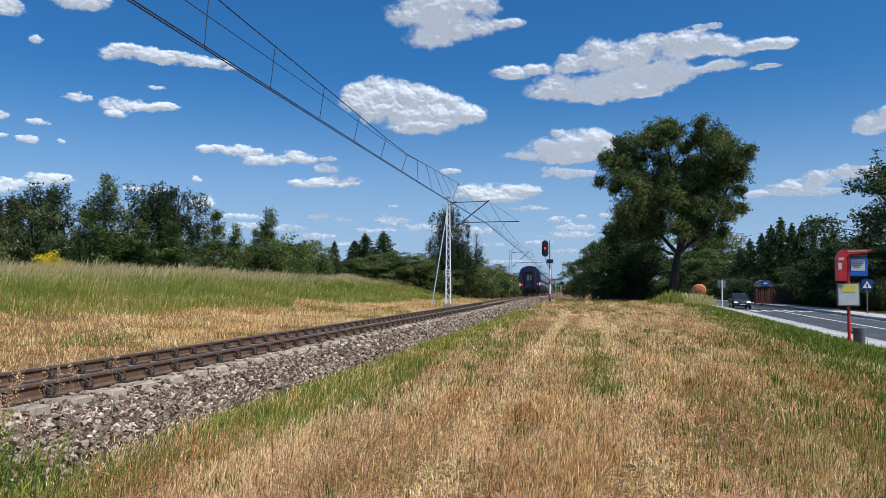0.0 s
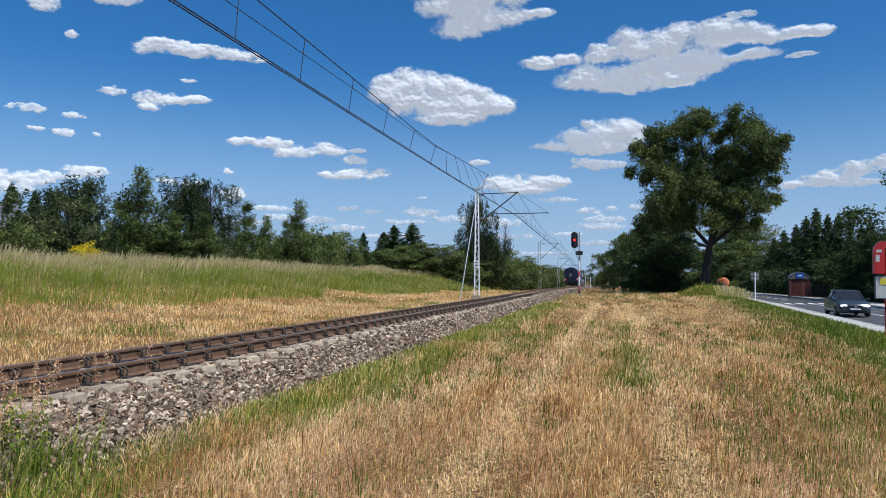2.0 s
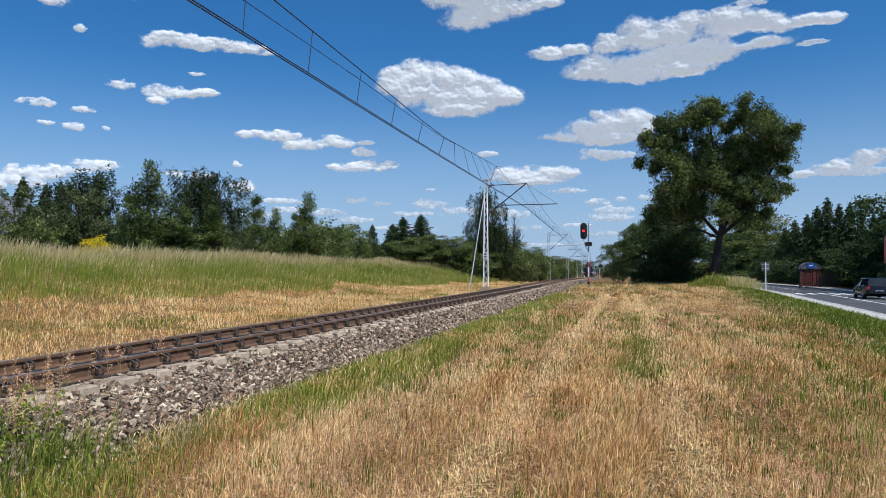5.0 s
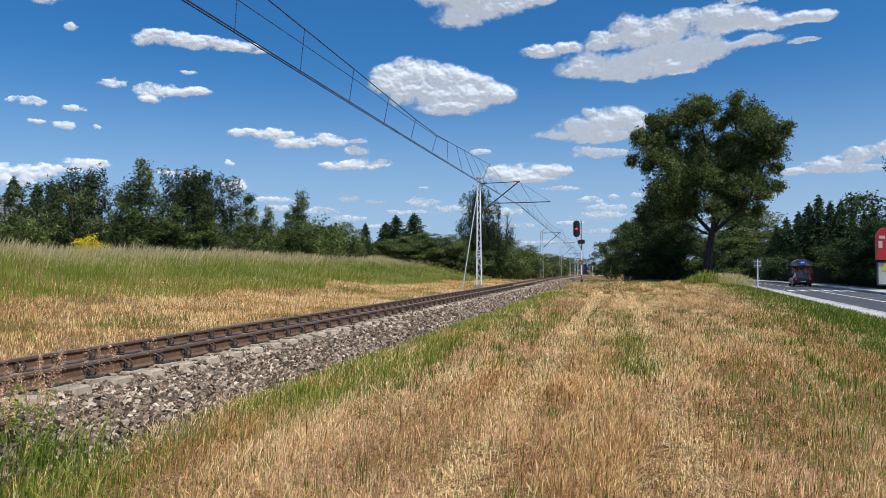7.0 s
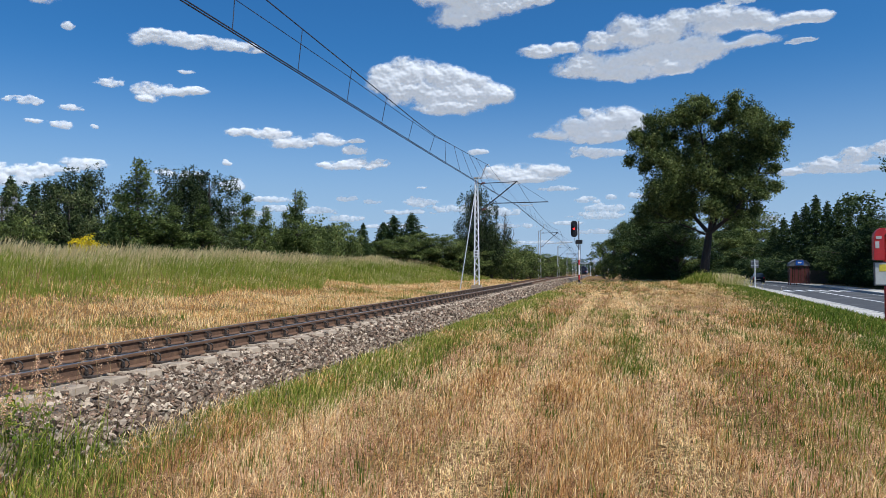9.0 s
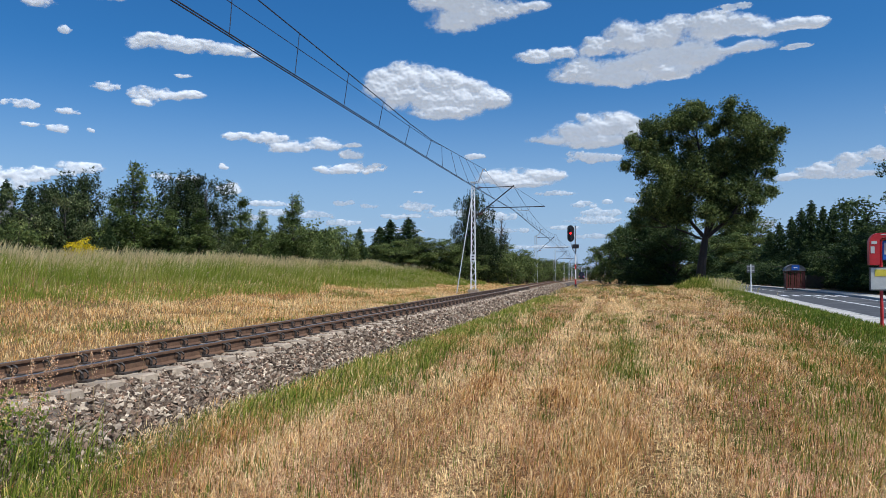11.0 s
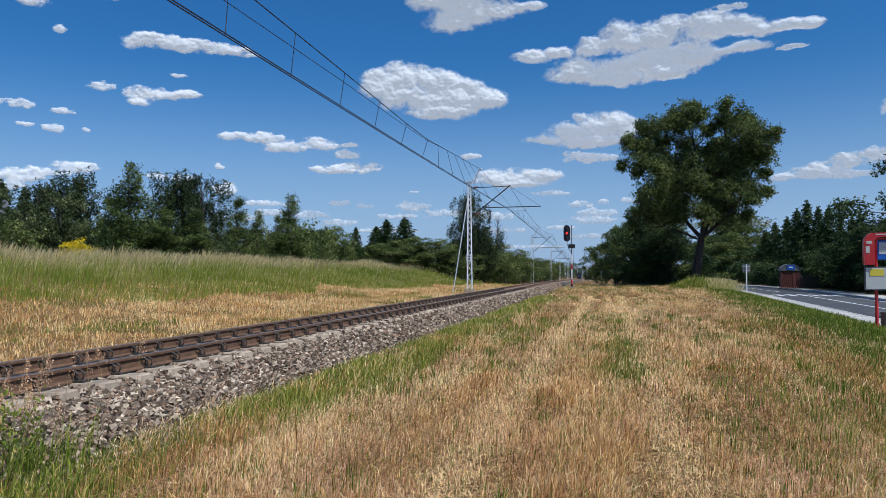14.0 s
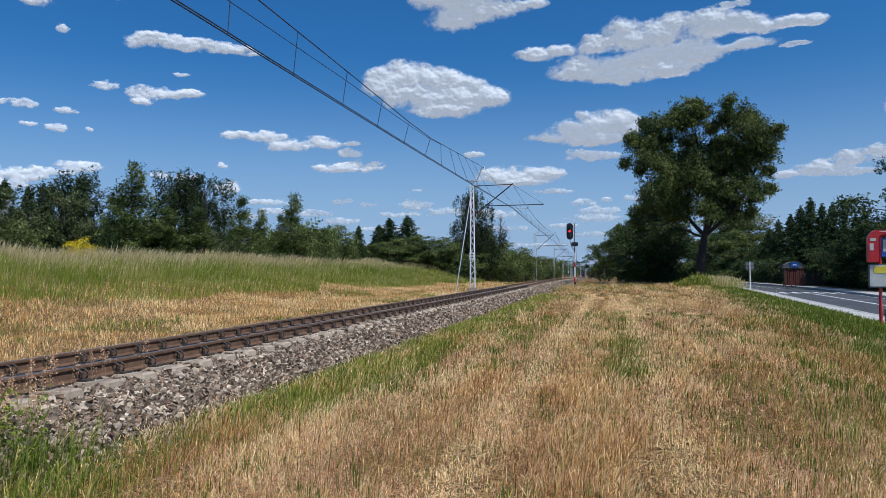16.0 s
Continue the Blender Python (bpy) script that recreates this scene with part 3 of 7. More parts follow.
def overhead_line():
    t = thing("overhead_line", "dark overhead contact line with droppers above the track", "overhead line")

    def sagging(a, b, sag, n=14):
        a, b = Vector(a), Vector(b)
        return [tuple(a.lerp(b, i / n) - Vector((0, 0, sag * 4 * (i / n) * (1 - i / n)))) for i in range(n + 1)]

    def wire(name, a, b, sag, r):
        part(name, tube(sagging(a, b, sag), r, 5), M_CABLE, t)

    zc = 5.83
    near, far = (-6.45, -2.0, zc), (-6.95, 52.0, zc + 0.22)
    wire("contact_wire", near, far, 0.10, 0.013)
    wire("contact_wire", (near[0] + 0.07, near[1], zc), (far[0] + 0.07, far[1], far[2]), 0.10, 0.013)
    hook = (-8.94, 51.9, 8.97)
    mess = [(-6.5, -8.0, 7.9), (-6.5, 3.0, 7.1), (-6.5, 12.5, 6.79), (-6.5, 17.5, 6.68), (-6.5, 23.3, 6.53), (-6.5, 26.2, 6.51), hook]
    part("messenger_wire", tube(mess, 0.013, 5), M_CABLE, t)
    low = [(-6.5, -8.0, 6.3), (-6.5, 11.5, 6.37), (-6.5, 17.5, 6.43), (-6.5, 21.8, 6.42), (-6.5, 26.2, 6.46), (-6.85, 30.0, 6.87)]
    part("auxiliary_wire", tube(low, 0.008, 5), M_CABLE, t)
    for y in (5.9, 8.8, 11.7, 14.5, 17.5, 20.4, 23.3, 26.2, 29.0, 32.0, 35.0, 38.5, 42.5):
        i = max(k for k in range(len(mess) - 1) if mess[k][1] <= y)
        g = (y - mess[i][1]) / (mess[i + 1][1] - mess[i][1])
        p = tuple(Vector(mess[i]).lerp(Vector(mess[i + 1]), g))
        f = (y + 2) / 54
        part("dropper", tube([p, (near[0] + (far[0] - near[0]) * f, y, zc + 0.22 * f - 0.4 * f * (1 - f))], 0.009, 4), M_CABLE, t)
    ys = [52.0, 106.0, 163.0, 220.0, 277.0, 334.0, 391.0]
    for a, b in zip(ys, ys[1:]):
        xa, xb = float(track_x(a)), float(track_x(b))
        da, db = float(fall(a)), float(fall(b))
        s = 0.25
        r = 0.012 + a * 0.00006
        first = a < 60
        xs, zs = (far[0], far[2]) if first else (xa - s, zc - da)
        wire("contact_wire", (xs, a, zs), (xb - s, b, zc - db), 0.08, r)
        wire("contact_wire", (xs + 0.07, a, zs), (xb - s + 0.07, b, zc - db), 0.08, r)
        wire("messenger_wire", (xa - 0.2, a, (7.7 if first else 7.2) - da), (xb - 0.2, b, 7.2 - db), 0.85, r)
        wire("feeder_wire", (xa - 2.1 if a > 60 else -8.94, a, (7.9 if a > 60 else 8.97) - da), (xb - 2.2, b, 7.9 - db), 0.6, r * 0.8)
        for k in range(1, 12):
            f = k / 12
            y = a + (b - a) * f
            zm = 7.2 - da + (da - db) * f - 0.85 * 4 * f * (1 - f)
            x = xa + (xb - xa) * f
            part("dropper", bar(bmesh.new(), (x - 0.2, y, zm), (x, y, zc - da + (da - db) * f - 0.08 * 4 * f * (1 - f)), 0.009, sides=4), M_CABLE, t)
    return t


overhead_line()


# ---- plants ----
def leaf_pieces(rng, centres, size, tones, droop=0.0):
    """Small folded leaves at the centres: turned at random."""
    n = len(centres)
    a = rng.standard_normal((n, 3))
    a[:, 2] -= droop
    a /= np.linalg.norm(a, axis=1)[:, None]
    b = np.cross(a, rng.standard_normal((n, 3)))
    b /= np.linalg.norm(b, axis=1)[:, None]
    s = (size * (0.6 + 0.8 * rng.random(n)))[:, None]
    v = np.stack([centres - a * s, centres + a * s * 0.7 + b * s * 0.55, centres + a * s * 0.7 - b * s * 0.55], 1).reshape(-1, 3)
    f = np.arange(3 * n).reshape(-1, 3)
    return v, f, np.repeat(tones, 3)


def limb_path(rng, a, b, bend=0.12, n=5):
    a, b = np.array(a, float), np.array(b, float)
    d = np.linalg.norm(b - a) * bend
    k = rng.standard_normal(3) * d
    return [tuple(a + (b - a) * i / n + k * math.sin(math.pi * i / n)) for i in range(n + 1)]


def join_tubes(name, tubes, mat):
    bm = bmesh.new()
    for pts, radii, sides in tubes:
        t = tube(pts, radii, sides)
        me = bpy.data.meshes.new("limb")
        t.to_mesh(me)
        t.free()
        bm.from_mesh(me)
        bpy.data.meshes.remove(me)
    me = bpy.data.meshes.new(name)
    bm.to_mesh(me)
    bm.free()
    me.materials.append(mat)
    return me


def clustered(rng, points, per, spread, flat=0.7):
    c = np.repeat(points, per, axis=0)
    return c + rng.standard_normal(c.shape) * np.array([spread, spread, spread * flat])


def tree_meshes(kind, seed, dense=1.0):
    """Trunk-and-limb mesh and crown mesh of a plant about ten metres high (shrub: three)."""
    rng = np.random.default_rng(seed)
    tubes, pts = [], []
    if kind == "broad":
        H = 10.0
        tubes.append((limb_path(rng, (0, 0, -0.3), (0.2, 0.1, 6.5), 0.03), [0.26, 0.22, 0.18, 0.15, 0.11, 0.05], 8))
        lobes = [(rng.normal(0, 1.6), rng.normal(0, 1.6), 0.7 + 8.4 * (k + rng.random()) / 34, 0.6 + 0.75 * rng.random()) for k in range(34)]
        for x, y, z, r in lobes:
            k = max(0.2, 1 - ((z - 4.2) / 5.6) ** 2) ** 0.5
            x, y = x * k * 1.2, y * k * 1.2
            tubes.append((limb_path(rng, (0, 0, max(1.2, z - 2.8)), (x, y, z)), [0.09, 0.07, 0.055, 0.04, 0.03, 0.015], 5))
            d = rng.standard_normal((32, 3))
            d /= np.linalg.norm(d, axis=1)[:, None]
            pts.append(np.array([x, y, z]) + d * r * (0.5 + 0.65 * rng.random((32, 1))) * (1, 1, 0.75))
        p = clustered(rng, np.concatenate(pts), int(18 * dense), 0.18)
        size, mat, droop = 0.10, M_LEAF, 0.3
    elif kind == "weeping":
        H = 10.0
        tubes.append((limb_path(rng, (0, 0, -0.3), (0.3, 0, 8.6), 0.03, 6), [0.2, 0.17, 0.14, 0.11, 0.08, 0.05, 0.02], 7))
        for i in range(46):
            z = 3.0 + 6.7 * rng.random()
            r = 2.1 * math.sqrt(max(0.04, 1 - ((z - 6.0) / 4.1) ** 2)) * (0.35 + 0.7 * rng.random())
            a = rng.random() * 6.283
            e = np.array([r * math.cos(a), r * math.sin(a), z])
            tubes.append((limb_path(rng, (0, 0, max(1.0, z - 2.2)), tuple(e), 0.1, 3), [0.05, 0.035, 0.02, 0.01], 4))
            for j in range(7):
                q = e + rng.standard_normal(3) * (0.42, 0.42, 0.3)
                hang = (0.8 + 2.2 * rng.random()) * min(1.0, z / 4)
                f = rng.random(16)[:, None]
                pts.append(q - f * np.array([0, 0, hang]) + rng.standard_normal((16, 3)) * (0.07, 0.07, 0.05))
        for i in range(150):
            a, r, z = rng.random() * 6.283, 1.5 * math.sqrt(rng.random()), 0.3 + 4.0 * rng.random()
            pts.append(np.array([[r * math.cos(a), r * math.sin(a), z]]) + rng.standard_normal((6, 3)) * (0.15, 0.15, 0.4))
        p = clustered(rng, np.concatenate(pts), int(3 * dense), 0.09, 1.4)
        p[:, 2] = np.abs(p[:, 2])
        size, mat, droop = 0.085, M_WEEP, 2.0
    elif kind == "birch":
        H = 10.0
        top = (rng.normal(0, 0.2), rng.normal(0, 0.2), 9.9)
        tubes.append((limb_path(rng, (0, 0, -0.3), top, 0.02, 8), [0.15, 0.13, 0.12, 0.10, 0.08, 0.06, 0.04, 0.025, 0.012], 6))
        for i in range(84):
            z = 0.4 + 9.3 * rng.random() ** 1.3
            r = 2.15 * (1 - z / 10.1) ** 1.0 * (0.45 + 0.75 * rng.random()) + 0.1
            a = rng.random() * 6.283
            e = np.array([r * math.cos(a), r * math.sin(a), z + 0.45 * r])
            tubes.append((limb_path(rng, (0, 0, z - 0.3), tuple(e), 0.08, 3), [0.03, 0.022, 0.015, 0.008], 4))
            n = int(2 + 6 * r)
            for j in range(n):
                f = 0.3 + 0.75 * (j + rng.random()) / n
                q = np.array([e[0] * f, e[1] * f, z - 0.3 + (e[2] - z + 0.3) * f - 0.4 * rng.random() * f])
                pts.append(q[None] + rng.standard_normal((3, 3)) * 0.12)
        p = clustered(rng, np.concatenate(pts), int(7 * dense), 0.13, 1.5)
        size, mat, droop = 0.085, M_BIRCH, 1.4
    elif kind == "spruce":
        H = 10.0
        tubes.append((limb_path(rng, (0, 0, -0.3), (0, 0, 9.9), 0.0, 4), [0.17, 0.13, 0.09, 0.05, 0.01], 6))
        for i in range(34):
            z = 0.5 + 9.2 * i / 34
            r = (2.4 * (1 - z / 10.0) ** 0.72 + 0.04) * (0.66 + 0.45 * rng.random())
            m = max(4, int(9 - z * 0.45))
            for j in range(m):
                a = 6.283 * (j + rng.random() * 0.7) / m + i
                rr = r * (0.7 + 0.45 * rng.random())
                n = int(4 + 7 * rr)
                f = (np.arange(n) + rng.random(n)) / n
                pts.append(np.stack([rr * f * math.cos(a), rr * f * math.sin(a), z + 0.12 * np.sin(f * 3.1) - 0.28 * rr * f ** 2 + 0.1], 1))
        pts.append(np.stack([np.zeros(14), np.zeros(14), np.linspace(9.2, 10.1, 14)], 1))
        p = clustered(rng, np.concatenate(pts), int(7 * dense), 0.075, 0.6)
        size, mat, droop = 0.10, M_NEEDLE_SHADE, 0.6
    elif kind == "pine":
        H = 6.0
        tubes.append((limb_path(rng, (0, 0, -0.3), (0, 0, 5.4), 0.03, 4), [0.14, 0.11, 0.09, 0.06, 0.02], 6))
        for i in range(46):
            a, u = rng.random() * 6.283, rng.random()
            z = 0.5 + 5.0 * u
            r = 2.3 * math.sqrt(max(0.05, 1 - ((z - 2.2) / 3.9) ** 2)) * (0.75 + 0.35 * rng.random())
            e = (r * math.cos(a), r * math.sin(a), z + 0.3)
            tubes.append((limb_path(rng, (0, 0, z - 0.3), e, 0.08, 3), [0.04, 0.03, 0.02, 0.01], 4))
            for f in (0.45, 0.62, 0.78, 0.9, 1.0):
                c = np.array([e[0] * f, e[1] * f, z - 0.3 + 0.6 * f + 0.15])
                pts.append(c + rng.standard_normal((4, 3)) * 0.2)
            pts.append(np.array(e) + np.stack([np.zeros(4), np.zeros(4), np.linspace(0.1, 0.5, 4)], 1))
        p = clustered(rng, np.concatenate(pts), int(10 * dense), 0.10, 1.0)
        size, mat, droop = 0.09, M_PINE, -0.8
    else:
        H = 3.0
        for i in range(22):
            a, r, z = rng.random() * 6.283, 1.7 * math.sqrt(rng.random()), 0.5 + 2.3 * rng.random()
            z *= 1 - 0.35 * (r / 1.7) ** 2
            e = (r * math.cos(a), r * math.sin(a), z)
            tubes.append((limb_path(rng, (0.2 * math.cos(a), 0.2 * math.sin(a), -0.2), e, 0.1, 3), [0.04, 0.03, 0.02, 0.008], 4))
            d = rng.standard_normal((16, 3)) * 0.36
            pts.append(np.array(e) + d)
        p = clustered(rng, np.concatenate(pts), int(11 * dense), 0.15)
        p[:, 2] = np.abs(p[:, 2])
        size, mat, droop = 0.10, M_LEAF, 0.2
    tone = np.clip(0.45 + 0.2 * rng.standard_normal(len(p)) + 0.25 * np.sin(p[:, 0] * 2.1 + seed) * np.sin(p[:, 1] * 1.7 + p[:, 2] * 1.3), 0, 1)
    v, f, t = leaf_pieces(rng, p, size, tone, droop)
    return join_tubes("limbs", tubes, M_BARK), mesh_np("crown", v, f, mat, t), H


KINDS = {}


def plant(kind, x, y, height, width, name, label, category="tree", group="", seed=0, turn=None, leaf=None):
    """A tree or shrub of the given height and width, standing on the ground."""
    variant = seed % 3
    if (kind, variant) not in KINDS:
        KINDS[kind, variant] = tree_meshes(kind, 11 * variant + len(kind))
    limbs, crown, H = KINDS[kind, variant]
    spread = {"broad": 5.2, "birch": 3.6, "weeping": 4.2, "spruce": 4.0, "pine": 4.8, "shrub": 4.0}[kind]
    t = thing(name, label, category, group)
    t.matrix_basis = pose(x, y, float(land(x, y)), 0, 0, turn if turn is not None else (seed * 77 + x * 13) % 360)
    t.scale = (width / spread, width / spread, height / H)
    part("trunk" if kind != "shrub" else "stems", limbs, None, t)
    c = part("crown", crown, None, t)
    if leaf:
        c.material_slots[0].link = "OBJECT"
        c.material_slots[0].material = leaf
    return t


# hedgerow, gardens and roadside trees
plant("spruce", -51.9, 54.2, 7.9, 4.4, "spruce_tree", "dark spruce behind the garden hedge", "tree", "", 1)
plant("spruce", -50.4, 55.2, 7.3, 4.0, "spruce_tree", "dark spruce behind the garden hedge", "tree", "", 2)
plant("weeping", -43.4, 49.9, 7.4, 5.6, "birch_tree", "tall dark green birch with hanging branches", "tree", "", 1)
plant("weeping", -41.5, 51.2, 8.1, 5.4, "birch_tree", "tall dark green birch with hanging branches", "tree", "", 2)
plant("pine", -34.8, 35.7, 4.5, 3.4, "pine_tree", "bushy pine with upright pale shoots", "tree", "", 0)
plant("pine", -33.6, 37.0, 3.7, 3.7, "pine_tree", "bushy pine with upright pale shoots", "tree", "", 1)
plant("pine", -33.0, 38.9, 4.7, 3.8, "pine_tree", "bushy pine with upright pale shoots", "tree", "", 2)
plant("shrub", -32.4, 34.1, 2.6, 3.4, "garden_hedge", "dense dark green hedge at the garden edge", "hedge", "", 1)
plant("birch", -31.5, 43.8, 7.5, 4.5, "birch_tree", "young birch with light green drooping twigs behind the tall grass", "tree", "", 0)
plant("birch", -33.6, 44.8, 5.3, 4.1, "birch_tree", "young birch with light green drooping twigs behind the tall grass", "tree", "", 1)
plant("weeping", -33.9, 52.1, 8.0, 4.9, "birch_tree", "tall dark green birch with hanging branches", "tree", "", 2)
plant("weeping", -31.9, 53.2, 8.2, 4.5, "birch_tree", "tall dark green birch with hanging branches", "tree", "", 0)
plant("birch", -29.3, 44.2, 4.3, 4.0, "birch_tree", "young birch with light green drooping twigs behind the tall grass", "tree", "", 1)
plant("birch", -27.0, 44.4, 4.3, 3.6, "birch_tree", "young birch with light green drooping twigs behind the tall grass", "tree", "", 2)
plant("spruce", -30.4, 39.7, 2.8, 1.7, "spruce_tree", "small grey-green spruce at the field edge", "tree", "", 0)
plant("pine", -27.0, 46.8, 2.6, 2.4, "pine_tree", "small brownish young pine", "tree", "", 0)
plant("birch", -27.5, 51.1, 5.8, 3.6, "birch_tree", "young birch with light green drooping twigs behind the tall grass", "tree", "", 2)
plant("birch", -27.1, 53.5, 4.9, 2.7, "birch_tree", "young birch with light green drooping twigs behind the tall grass", "tree", "", 0)
plant("birch", -27.1, 49.0, 3.7, 2.5, "birch_tree", "young birch with light green drooping twigs behind the tall grass", "tree", "", 1)
plant("birch", -26.1, 57.4, 6.6, 4.0, "birch_tree", "young birch with light green drooping twigs behind the tall grass", "tree", "", 0)
plant("birch", -26.6, 56.0, 4.6, 2.8, "birch_tree", "young birch with light green drooping twigs behind the tall grass", "tree", "", 1)
plant("shrub", -30.4, 60.8, 4.0, 4.6, "shrub", "dense dark green shrub in the overgrown hedgerow", "shrub", "hedgerow shrubs", 0)
plant("shrub", -27.4, 63.3, 4.2, 4.7, "shrub", "dense dark green shrub in the overgrown hedgerow", "shrub", "hedgerow shrubs", 1)
plant("shrub", -26.1, 65.0, 4.2, 4.2, "shrub", "dense dark green shrub in the overgrown hedgerow", "shrub", "hedgerow shrubs", 2)
plant("shrub", -25.0, 66.5, 3.3, 3.2, "shrub", "dense dark green shrub in the overgrown hedgerow", "shrub", "hedgerow shrubs", 3)
plant("shrub", -44.5, 56.6, 3.1, 3.0, "shrub", "dense dark green shrub in the overgrown hedgerow", "shrub", "hedgerow shrubs", 4)
plant("shrub", -41.7, 59.9, 2.6, 4.2, "shrub", "dense dark green shrub in the overgrown hedgerow", "shrub", "hedgerow shrubs", 5)
plant("broad", -30.1, 74.1, 4.8, 4.8, "broadleaf_tree", "low rounded dark green tree in the hedgerow", "tree", "", 0)
plant("broad", -30.9, 71.6, 4.4, 4.1, "broadleaf_tree", "low rounded dark green tree in the hedgerow", "tree", "", 1)
plant("spruce", -26.7, 75.4, 4.7, 2.8, "spruce_tree", "small pointed spruce in the hedgerow", "tree", "", 1)
plant("spruce", -26.5, 86.0, 6.2, 5.8, "spruce_tree", "dark conifer rising from the hedgerow", "tree", "", 2)
plant("spruce", -24.4, 86.6, 6.6, 5.9, "spruce_tree", "dark conifer rising from the hedgerow", "tree", "", 0)
plant("spruce", -27.7, 85.6, 5.4, 5.2, "spruce_tree", "dark conifer rising from the hedgerow", "tree", "", 1)
plant("broad", -26.8, 79.6, 3.2, 4.5, "broadleaf_tree", "dense green hedgerow tree beside the railway", "tree", "", 0)
plant("broad", -25.1, 81.7, 3.0, 5.2, "broadleaf_tree", "dense green hedgerow tree beside the railway", "tree", "", 1)
plant("broad", -23.0, 83.9, 4.3, 5.3, "broadleaf_tree", "dense green hedgerow tree beside the railway", "tree", "", 2)
plant("broad", -21.1, 85.9, 4.4, 4.7, "broadleaf_tree", "dense green hedgerow tree beside the railway", "tree", "", 3)
plant("broad", -19.8, 87.8, 3.7, 4.8, "broadleaf_tree", "dense green hedgerow tree beside the railway", "tree", "", 4)
plant("broad", -30.2, 86.4, 2.7, 4.9, "broadleaf_tree", "dense green hedgerow tree beside the railway", "tree", "", 5)
plant("broad", -26.7, 89.1, 2.4, 4.3, "broadleaf_tree", "dense green hedgerow tree beside the railway", "tree", "", 6)
plant("broad", -23.3, 91.6, 3.0, 4.3, "broadleaf_tree", "dense green hedgerow tree beside the railway", "tree", "", 7)
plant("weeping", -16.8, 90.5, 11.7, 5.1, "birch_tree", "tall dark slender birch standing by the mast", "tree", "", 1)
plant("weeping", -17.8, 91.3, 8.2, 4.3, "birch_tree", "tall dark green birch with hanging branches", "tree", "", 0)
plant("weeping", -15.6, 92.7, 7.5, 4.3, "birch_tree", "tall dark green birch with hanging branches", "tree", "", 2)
plant("broad", -19.7, 96.0, 5.2, 5.3, "broadleaf_tree", "dark green tree crowding the railway side", "tree", "", 1)
plant("broad", -17.5, 98.5, 5.4, 6.1, "broadleaf_tree", "dark green tree crowding the railway side", "tree", "", 2)
plant("broad", -15.6, 100.8, 5.6, 5.5, "broadleaf_tree", "dark green tree crowding the railway side", "tree", "", 3)
plant("broad", -14.3, 103.0, 5.0, 4.8, "broadleaf_tree", "dark green tree crowding the railway side", "tree", "", 4)
plant("broad", -13.4, 105.2, 4.3, 4.0, "broadleaf_tree", "dark green tree crowding the railway side", "tree", "", 5)
plant("broad", -17.7, 106.5, 3.8, 5.0, "broadleaf_tree", "dark green tree crowding the railway side", "tree", "", 6)
plant("broad", -20.1, 108.1, 3.1, 5.1, "broadleaf_tree", "dark green tree crowding the railway side", "tree", "", 7)
plant("broad", -21.8, 188.7, 6.4, 6.5, "broadleaf_tree", "pale green distant tree beyond the crest", "tree", "", 0)
plant("broad", -20.2, 201.0, 6.5, 7.7, "broadleaf_tree", "pale green distant tree beyond the crest", "tree", "", 1)
plant("broad", -18.2, 213.2, 6.3, 6.5, "broadleaf_tree", "pale green distant tree beyond the crest", "tree", "", 2)
plant("broad", -16.6, 225.4, 6.0, 6.8, "broadleaf_tree", "pale green distant tree beyond the crest", "tree", "", 3)
plant("broad", -25.5, 236.6, 6.0, 7.2, "broadleaf_tree", "pale green distant tree beyond the crest", "tree", "", 4)
plant("shrub", -13.6, 149.4, 3.4, 5.7, "shrub", "dark green bush beside the track", "shrub", "", 2)
# birch green, paler than the dark neighbours, paints sunlight on these crowns
plant("broad", -2.5, 150.0, 8.2, 4.0, "broadleaf_tree", "green tree at the edge of the field, sunlight painted into its leaf colour", "tree", "", 0, leaf=M_BIRCH)
plant("broad", -0.7, 141.0, 8.5, 4.7, "broadleaf_tree", "green tree at the edge of the field, sunlight painted into its leaf colour", "tree", "", 1, leaf=M_BIRCH)
plant("broad", 1.0, 132.0, 10.6, 4.9, "broadleaf_tree", "green tree at the edge of the field, sunlight painted into its leaf colour", "tree", "", 2, leaf=M_BIRCH)
plant("broad", 2.3, 123.0, 10.2, 5.5, "broadleaf_tree", "green tree at the edge of the field, sunlight painted into its leaf colour", "tree", "", 3, leaf=M_BIRCH)
# dark needle green replaces the leaf colour to paint these crowns in shade
plant("broad", 4.3, 107.9, 11.0, 5.2, "broadleaf_tree", "dense tree beneath the tall poplar, shade painted into its dark leaves", "tree", "", 1, leaf=M_NEEDLE_SHADE)
plant("broad", 5.0, 105.9, 12.4, 6.3, "broadleaf_tree", "dense tree beneath the tall poplar, shade painted into its dark leaves", "tree", "", 2, leaf=M_NEEDLE_SHADE)
plant("broad", 6.7, 103.8, 12.5, 6.9, "broadleaf_tree", "dense tree beneath the tall poplar, shade painted into its dark leaves", "tree", "", 3, leaf=M_NEEDLE_SHADE)
plant("broad", 5.6, 101.9, 6.7, 6.8, "broadleaf_tree", "dense tree beneath the tall poplar, shade painted into its dark leaves", "tree", "", 4, leaf=M_NEEDLE_SHADE)
plant("broad", 7.4, 97.7, 7.9, 7.9, "broadleaf_tree", "dense tree beneath the tall poplar, shade painted into its dark leaves", "tree", "", 6, leaf=M_NEEDLE_SHADE)
plant("broad", 30.8, 212.8, 20.4, 16.6, "broadleaf_tree", "mid green rounded tree behind the poplar", "tree", "", 0)
plant("broad", 33.8, 209.3, 18.9, 14.4, "broadleaf_tree", "mid green rounded tree behind the poplar", "tree", "", 1)
